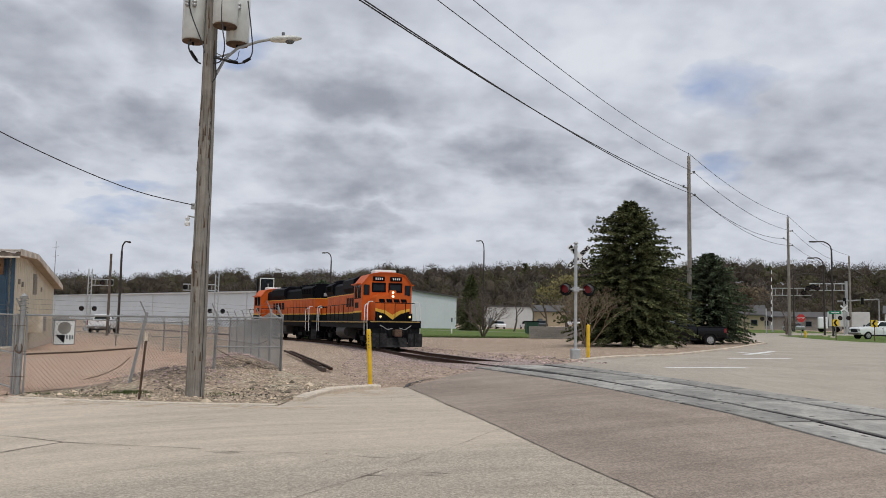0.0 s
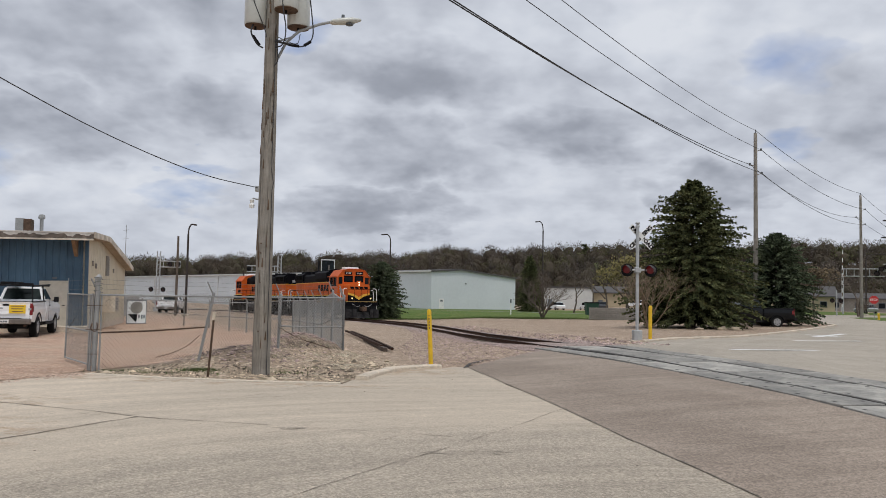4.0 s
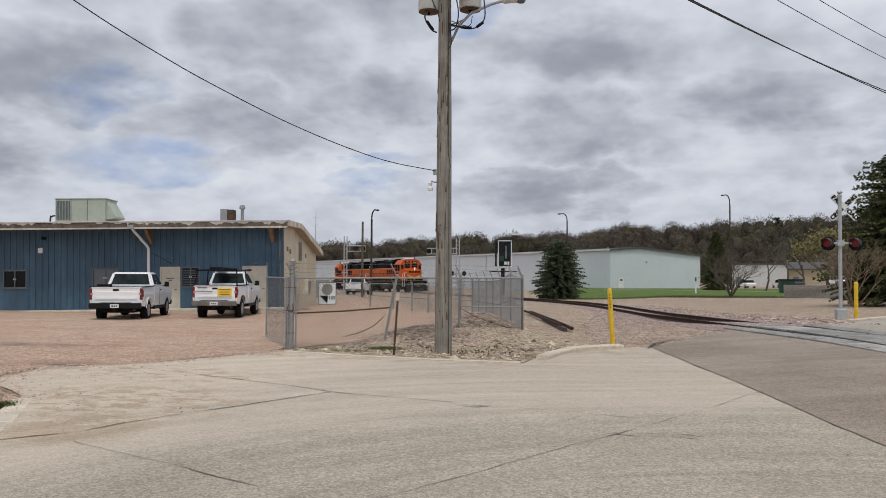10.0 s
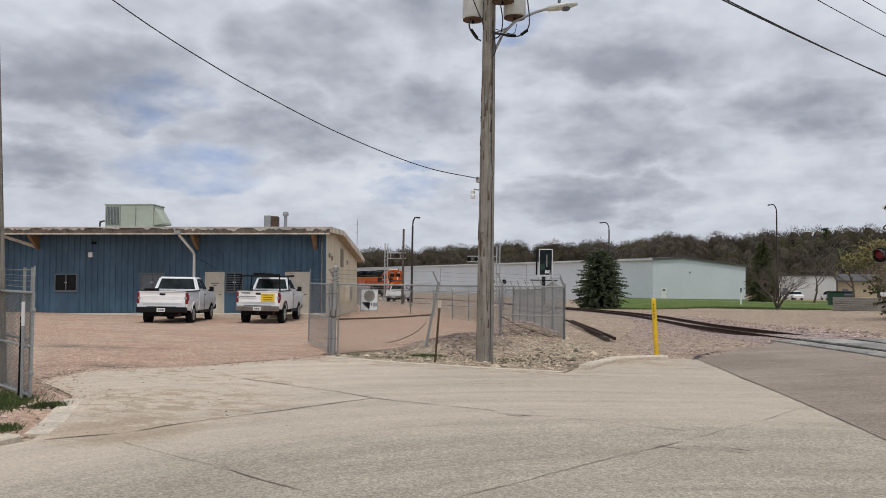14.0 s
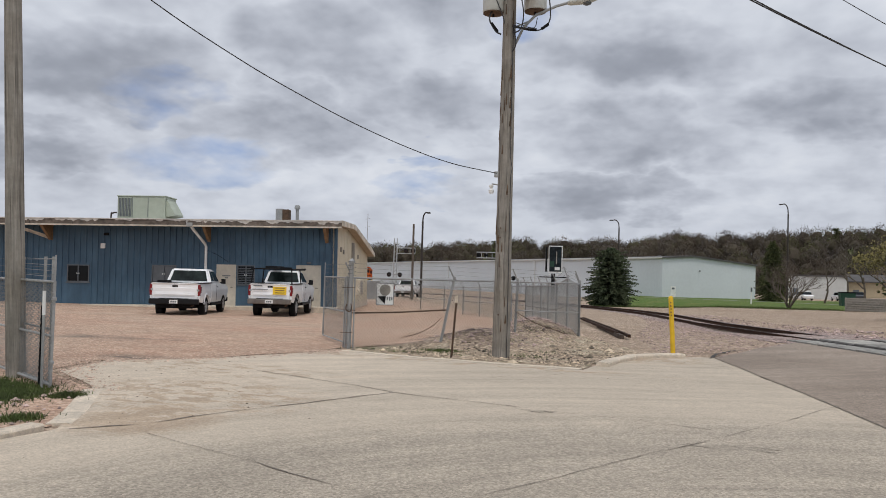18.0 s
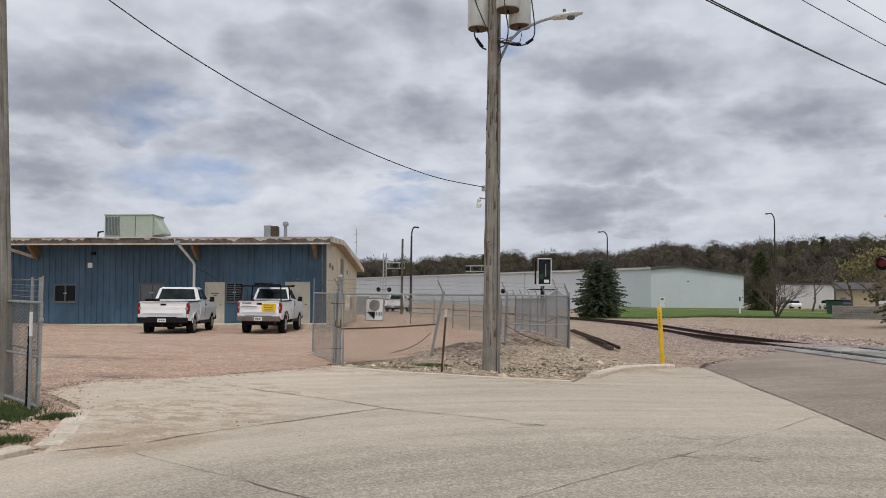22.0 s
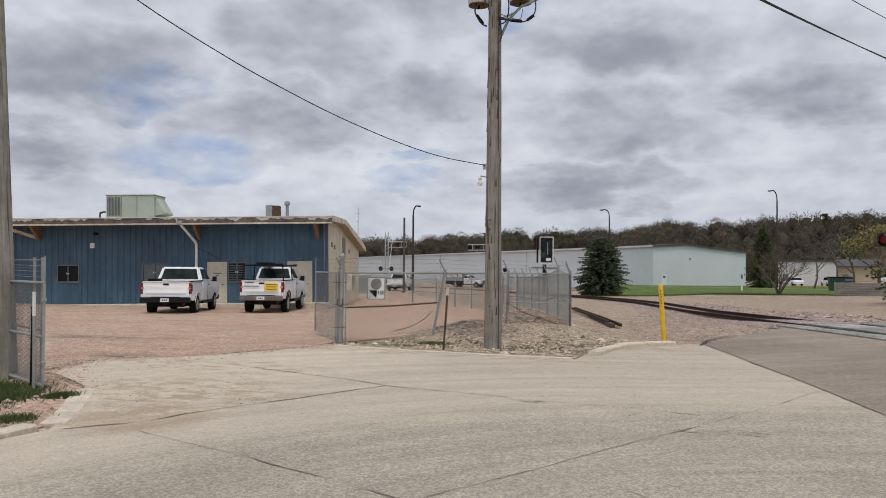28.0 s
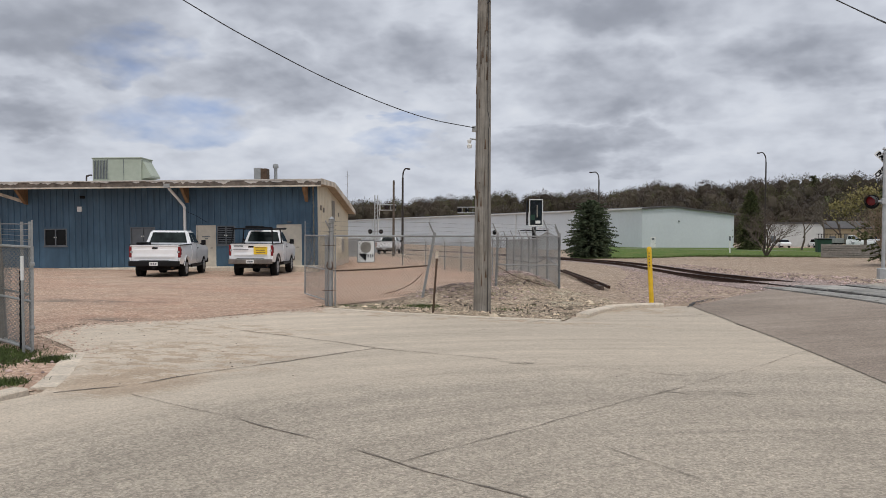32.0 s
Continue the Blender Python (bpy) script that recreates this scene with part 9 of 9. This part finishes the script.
woods("bare_woods", 900, M["woods"], "bare brown spring woods on the bluff", 51, 222, 392, 7.4, 12.8, 620)
woods("grey_woods", 520, M["woods_grey"], "grey twiggy woods on the bluff", 55, 222, 392, 7.4, 13.2, 600)
woods("russet_woods", 620, M["woods_dark"], "dark russet woods on the bluff", 56, 222, 392, 6.8, 11.8, 560)
woods("budding_woods", 460, M["woods_green"], "woods just turning green on the bluff", 52, 225, 388, 7.4, 12.4, 560)
woods("pine_woods", 45, M["needles"], "dark conifers scattered in the bluff woods", 53, 250, 370, 7, 10.5, 220, True)
woods("far_ridge_woods", 330, M["woods"], "bare brown woods behind the warehouse", 58, 345, 392, 7.8, 12.4, 440, False, 3, 60)
woods("far_ridge_green", 160, M["woods_green"], "greening woods behind the warehouse", 59, 345, 392, 7.8, 12.0, 440, False, 3, 60)
woods("far_ridge_dark", 200, M["woods_dark"], "dark russet woods behind the warehouse", 60, 345, 385, 6.8, 10.8, 400, False, 3, 60)
woods("ridge_scrub", 500, M["woods_dark"], "dark scrub under the ridge trees", 57, 366, 398, 3.0, 5.0, 110)
woods("valley_thicket", 330, M["woods"], "brown thicket at the foot of the bluff", 54, 208, 228, 4, 7, 240, False, -60, 40)
tagged(raw("thicket_shade", np.concatenate(HEART_V).tolist(), np.concatenate(HEART_F).tolist(), M["woods_heart"]), "dark solid cores standing for the shade inside the bluff woods' crowns", "woods", kind="stuff")


# ---- distant buildings and street furniture ----
def far_house(m, w, d, h, wall, roof_h, label, windows=3, doors=True, flat=False, roofing="dark_roof"):
    ob = thing("distant_building", m, label, "building", "distant buildings")
    bm = one_box(-w / 2, w / 2, 0, d, -1, h)
    part("wall", bm, wall, ob)
    if flat:
        part("roof", one_box(-w / 2 - 0.2, w / 2 + 0.2, -0.2, d + 0.2, h, h + 0.3), M["dark_roof"], ob)
    else:
        part("roof", prism(bm_new(), [(-0.5, h - 0.1), (d / 2, h + roof_h), (d + 0.5, h - 0.1), (d + 0.5, h + 0.1), (d / 2, h + roof_h + 0.25), (-0.5, h + 0.1)], -w / 2 - 0.4, w / 2 + 0.4, "x"), M[roofing], ob)
    for k in range(windows):
        x = -w / 2 + w * (k + 0.5) / windows
        wd = part("window", one_box(x - 0.6, x + 0.6, -0.05, 0.0, h * 0.45, h * 0.45 + 1.1), M["frame_dark"], ob)
        part("pane", one_box(x - 0.5, x + 0.5, -0.07, -0.05, h * 0.45 + 0.1, h * 0.45 + 1.0), M["glass"], wd)
    if doors:
        part("door", one_box(-w / 2 + 0.8, -w / 2 + 1.8, -0.06, 0.0, 0.0, 2.1), M["frame_dark"], ob)
    return ob


far_house(pose(12, 164, -0.8, 0, 0, -4), 10, 10, 4.4, M["house_white"], 0, "pale flat-roofed building beyond the lawn", 0, True, True)
far_house(pose(21.5, 166, -0.8, 0, 0, -6), 8, 10, 3.6, M["tan_wall"], 1.2, "low tan building beyond the lawn", 0)
far_house(pose(53.5, 150, -0.8, 0, 0, -18), 11, 9, 3.6, M["tan_wall"], 1.7, "pale low building beside the far crossing", 3)
far_house(pose(70, 160, -0.8, 0, 0, -22), 16, 10, 3.4, M["grey_wood"], 0.9, "dark grey low building beside the far crossing", 4)
far_house(pose(100, 160, -0.8, 0, 0, -30), 22, 10, 4.5, M["house_white"], 1.5, "pale building at the end of the side street", 4)
far_house(pose(148, 284, 16.0, 0, 0, 62), 5.5, 6, 2.4, M["grey_wood"], 2.2, "small grey gabled house high on the bluff", 2, roofing="grey_wood")


def gantry(m):
    ob = thing("far_crossing_gantry", m, "distant silver cantilever gantry with black flashers over the side street", "crossing signal", "far crossing signals")
    for x, h, r in ((0.0, 7.0, 0.12), (10.5, 8.0, 0.2)):
        part("mast", tube(bm_new(), [(x, 0, 0), (x, 0, h)], r, 10), M["signal_grey"], ob)
    for z, a, b in ((5.8, 0.0, 5.6), (6.9, 0.0, 5.6), (6.6, 5.4, 10.5), (7.6, 5.4, 10.5)):
        part("chord", tube(bm_new(), [(a, 0, z), (b, 0, z)], 0.07, 6), M["signal_grey"], ob)
    for k in range(10):
        x = 0.5 + k * 1.05
        z = 5.8 if x < 5.4 else 6.6
        part("rung", tube(bm_new(), [(x, 0, z), (x, 0, z + 1.05)], 0.05, 5), M["signal_grey"], ob)
    for x, z in ((4.6, 6.2), (5.2, 6.9), (5.9, 7.2), (6.5, 6.9)):
        flasher(ob, x, z, -0.2, 0.26, False)
    return ob


gantry(on(50.79, 125.12, -24.3))
post_a = thing("crossing_post", on(53.39, 107.52, -24), "distant crossing post with crossbuck and black flashers", "crossing signal", "far crossing signals")
part("mast", tube(bm_new(), [(0, 0, 0), (0, 0, 4.6)], 0.1, 8), M["signal_grey"], post_a)
crossbuck(post_a, 3.6, -0.1, 0.6, True)
for x in (-0.5, 0.5):
    flasher(post_a, x, 2.3, -0.15, 0.2, False)
post_b = thing("crossing_post", on(42.60, 106.85, -24), "distant crossing post with two dark flashers", "crossing signal", "far crossing signals")
part("mast", tube(bm_new(), [(0, 0, 0), (0, 0, 3.4)], 0.08, 8), M["signal_grey"], post_b)
for x in (-0.5, 0.5):
    flasher(post_b, x, 2.0, -0.15, 0.2, False)
arm_ = part("gate_arm", tube(bm_new(), [(0.62, 0, 0.9), (0.66, 0, 5.0), (0.78, 0, 9.4)], 0.06, 6, 0.04), M["white"], post_b, "raised white gate arm with dull stripes")
for k in range(8):
    part("stripe", tube(bm_new(), [(0.63 + 0.018 * k, 0, 1.6 + k), (0.637 + 0.018 * k, 0, 2.05 + k)], 0.068, 6), M["rust"], arm_)
part("counterweight", one_box(0.48, 0.78, -0.12, 0.12, 0.6, 1.2, 0.03), M["signal_grey"], post_b)
stop = thing("stop_sign", on(37.6, 84.9, -23), "red octagonal stop sign on a post", "sign")
part("post", tube(bm_new(), [(0, 0, 0), (0, 0, 2.55)], 0.035, 6), M["galv"], stop)
part("plate", turned(bm_new(), [(0.44, -0.012), (0.44, 0.012)], 8, m=Matrix.Translation((0, -0.06, 2.1)) @ Matrix.Rotation(radians(90), 4, "X") @ Matrix.Rotation(radians(22.5), 4, "Z")), M["red_sign"], stop)
c = bpy.data.curves.new("word", "FONT")
c.body, c.size, c.align_x, c.align_y, c.extrude = "STOP", 0.30, "CENTER", "CENTER", 0.002
c.materials.append(M["white"])
tw = new("word", c)
tw.parent = stop
tw.matrix_basis = Matrix.Translation((0, -0.076, 2.1)) @ Matrix.Rotation(radians(90), 4, "X")
for x, y in ((36.78, 75.57), (39.65, 74.12)):
    s_ = thing("chevron_sign", on(x, y, -28), "yellow chevron arrow sign on a short post", "sign", "chevron signs")
    part("post", tube(bm_new(), [(0, 0, 0), (0, 0, 2.0)], 0.04, 6), M["rust"], s_)
    part("plate", one_box(-0.27, 0.27, -0.06, -0.04, 1.35, 2.0, 0.01), M["amber"], s_)
    part("arrow", prism(bm_new(), [(0.17, 1.38), (0.0, 1.38), (-0.2, 1.68), (0.0, 1.97), (0.17, 1.97), (-0.03, 1.68)], -0.07, -0.06, "y"), M["black"], s_)
gs = thing("street_name_sign", on(41.53, 85.50, -28), "green street name sign on a post", "sign")
part("post", tube(bm_new(), [(0, 0, 0), (0, 0, 3.0)], 0.05, 6), M["galv"], gs)
part("plate", one_box(-0.6, 0.6, -0.03, 0.0, 2.6, 2.95, 0.01), M["green_sign"], gs)
part("name_bar", one_box(-0.4, 0.4, -0.036, -0.03, 2.72, 2.82), M["white"], gs)
traffic = thing("traffic_signal", on(64.20, 118.82, -25), "distant traffic signal mast with two heads", "traffic light")
part("mast", tube(bm_new(), [(0, 0, 0), (0, 0, 5.3), (-5.6, 0, 4.9)], 0.12, 8), M["galv"], traffic)
for x in (-4.6, -2.2):
    part("signal_head", one_box(x - 0.2, x + 0.2, -0.3, 0.0, 4.5, 5.5, 0.03), M["black"], traffic)
hydrant = thing("hydrant", on(38.9, 86.8), "small yellow fire hydrant on the verge", "hydrant")
part("barrel", turned(bm_new(), [(0.13, 0), (0.10, 0.1), (0.10, 0.5), (0.13, 0.55), (0.09, 0.68), (0.03, 0.72)], 12), M["yellow"], hydrant)
part("cap", tube(bm_new(), [(-0.17, 0, 0.42), (0.17, 0, 0.42)], 0.05, 8), M["yellow"], hydrant)

rack = thing("slatted_crate_wall", on(8.62, 69.2, -3), "weathered grey slatted timber crates in a row", "crate")
for k in range(9):
    part("post", one_box(-1.6 + k * 0.55, -1.52 + k * 0.55, -0.06, 0.06, -0.1, 1.06), M["grey_wood"], rack)
for k in range(6):
    part("slat", one_box(-1.65, 3.0, -0.1, -0.06, 0.03 + 0.175 * k, 0.155 + 0.175 * k, 0.008), M["grey_wood"], rack)
for k in range(4):
    part("batten", one_box(-1.62 + k * 1.45, -1.54 + k * 1.45, -0.125, -0.1, 0.0, 1.06, 0.006), M["grey_wood"], rack)
part("back_panel", one_box(-1.6, 2.95, 0.06, 0.9, 0.0, 1.0), M["grey_wood"], rack)
bin_ = thing("dumpster", on(9.5, 92.0, 5), "dark green steel dumpster behind the crates", "dumpster")
part("body", prism(bm_new(), [(-0.6, 0.15), (0.6, 0.15), (0.72, 1.5), (-0.72, 1.5)], -0.7, 0.7, "y"), M["dumpster"], bin_)
part("lid", one_box(-0.74, 0.74, -0.75, 0.75, 1.5, 1.62, 0.02), M["black"], bin_)
for x, y, lab in ((0.2, 88.0, "white pipeline marker post on the lawn"),):
    mp_ = thing("marker_post", on(x, y), lab, "post", "marker posts")
    part("stake", one_box(-0.08, 0.08, -0.04, 0.04, -0.2, 1.9, 0.01), M["white"], mp_)
    part("cap_label", one_box(-0.085, 0.085, -0.05, -0.04, 1.3, 1.75), M["frame_dark"], mp_)
for k, (x, y, sc) in enumerate(((12.6, 47.6, 0.35), (13.4, 47.9, 0.42), (11.2, 47.2, 0.26))):
    st_ = part("boulder", turned(bm_new(), [(sc * 0.8, -0.1), (sc, 0.05), (sc * 0.75, sc * 0.4), (sc * 0.3, sc * 0.5)], 9, m=Matrix.Translation((x, y, gz(x, y)))), M["stone"])
    tagged(st_, "pale flat boulder under the spruce", "boulder", "boulders")
tank_ = thing("parked_trailer", on(67.15, 134.19, -20), "white box trailer parked beyond the far crossing", "trailer")
part("box", one_box(-3.0, 3.2, -1.2, 1.2, 1.0, 3.5, 0.08), M["house_white"], tank_)
part("cab", one_box(-4.6, -3.1, -1.1, 1.1, 0.6, 2.6, 0.2), M["truck_white"], tank_)
for x in (-4.0, -1.6, 2.2):
    part("wheel", turned(bm_new(), [(0.5, -1.2), (0.5, -0.9), (0.2, -0.88)], 14, m=Matrix.Translation((x, 0, 0.5)) @ Matrix.Rotation(radians(90), 4, "X")), M["tyre"], tank_)
lawn_front = [(-13.5, 72.5), (-9, 74.8), (-2.6, 75.6), (0.0, 73.9), (3.1, 71.9), (6.8, 70.1)]
tufts("lawn_tufts", [(a[0] + (b[0] - a[0]) * k / 12, a[1] + (b[1] - a[1]) * k / 12, 0.5, 0.35, 130) for a, b in zip(lawn_front, lawn_front[1:]) for k in range(12)], "uneven grass tufts along the lawn's edge", 61, 0.16)


# ---- what moves ----
TRAIN_SPEED = 6.48
NOSE0 = run_at_y(49.35) + 0.85      # the leading cab end at the start, backing away


def rail_pose(s):
    """A locomotive's pose with its middle at a run of s metres, cab end towards the camera's side."""
    a, b = along(s - 5.15)[0], along(s + 5.15)[0]
    za, zb = rail_z(a, s - 5.15), rail_z(b, s + 5.15)
    d = a - b
    mid = (a + b) / 2
    return Matrix.Translation((mid.x, mid.y, (za + zb) / 2)) @ Matrix.Rotation(math.atan2(-d.x, d.y), 4, "Z") @ Matrix.Rotation(math.atan2(za - zb, d.length), 4, "X")


def motions():
    stop_t = 24.0
    times = [k * 0.5 for k in range(65)]
    half = Matrix.Rotation(math.pi, 4, "Z")
    for ob, lag, flip in ((loco_a, 0.0, False), (loco_b, 18.95, True)):
        rows = []
        for t in times:
            s = NOSE0 + 4.5 + lag + TRAIN_SPEED * min(t, stop_t)
            m = rail_pose(s)
            rows.append((t, m @ half if flip else m))
        walk(ob, rows)
        for w in [c for c in ob.children if c.name.startswith("wheelset")]:
            base = w.matrix_basis.copy()
            turn = []
            k = 0
            while k <= 320:
                t = k / 10
                a = -(TRAIN_SPEED / 0.55) * min(t, stop_t) * (-1 if flip else 1)
                turn.append((t, base @ Matrix.Rotation(a, 4, "X")))
                k += 1 if t < stop_t else 40
            if turn[-1][0] < 32:
                turn.append((32.0, turn[-1][1]))
            walk(w, turn)
    # the utility truck on the back road
    stops = ((0.0, 27.0, -94.0), (24.0, 27.0, -94.0), (27.5, 21.3, 129.0), (28.0, 18.8, 126.5), (30.0, 6.6, 116.0), (31.0, -0.6, 113.0), (32.0, -7.5, 110.0))
    pts = [(0.0, (-115.0, 120.0)), (23.5, (-104.0, 120.0))]
    for t, az, d in stops[2:]:
        pts.append((t, (-math.sin(radians(az)) * d, math.cos(radians(az)) * d)))
    rows = []
    ts = [p[0] for p in pts]
    for k in range(33):
        t = float(k)
        x, y = np.interp(t, ts, [p[1][0] for p in pts]), np.interp(t, ts, [p[1][1] for p in pts])
        x2, y2 = np.interp(min(t + 0.5, 32.0), ts, [p[1][0] for p in pts]), np.interp(min(t + 0.5, 32.0), ts, [p[1][1] for p in pts])
        x1, y1 = np.interp(max(t - 0.5, 0.0), ts, [p[1][0] for p in pts]), np.interp(max(t - 0.5, 0.0), ts, [p[1][1] for p in pts])
        rows.append((t, Matrix.Translation((x, y, gz(x, y) + 0.05)) @ Matrix.Rotation(math.atan2(-(x2 - x1), y2 - y1), 4, "Z")))
    walk(utility, rows)
    for w in [c for c in utility.children if c.name.startswith("wheel.") or c.name == "wheel"]:
        base = w.matrix_basis.copy()
        s = 1 if base.translation.x > 0 else -1
        turn = [(0.0, base), (23.9, base)]
        for k in range(24 * 30, 32 * 30 + 1):
            turn.append((k / 30, base @ Matrix.Rotation(-s * (k / 30 - 24) * 28.0, 4, "Z")))
        walk(w, turn)
    # the far gate arms go up after the train
    for arm, side in ((far_arm_a, 1), (far_arm_b, 1)):
        at_ = Matrix.Translation((0.0, 0.35, 1.1))
        rows = []
        for t, a in ((0.0, 88), (21.0, 88), (23.0, 60), (25.5, 25), (27.5, 8), (32.0, 4)):
            rows.append((t, at_ @ Matrix.Rotation(radians(a * side), 4, "Y")))
        walk(arm, rows)


motions()
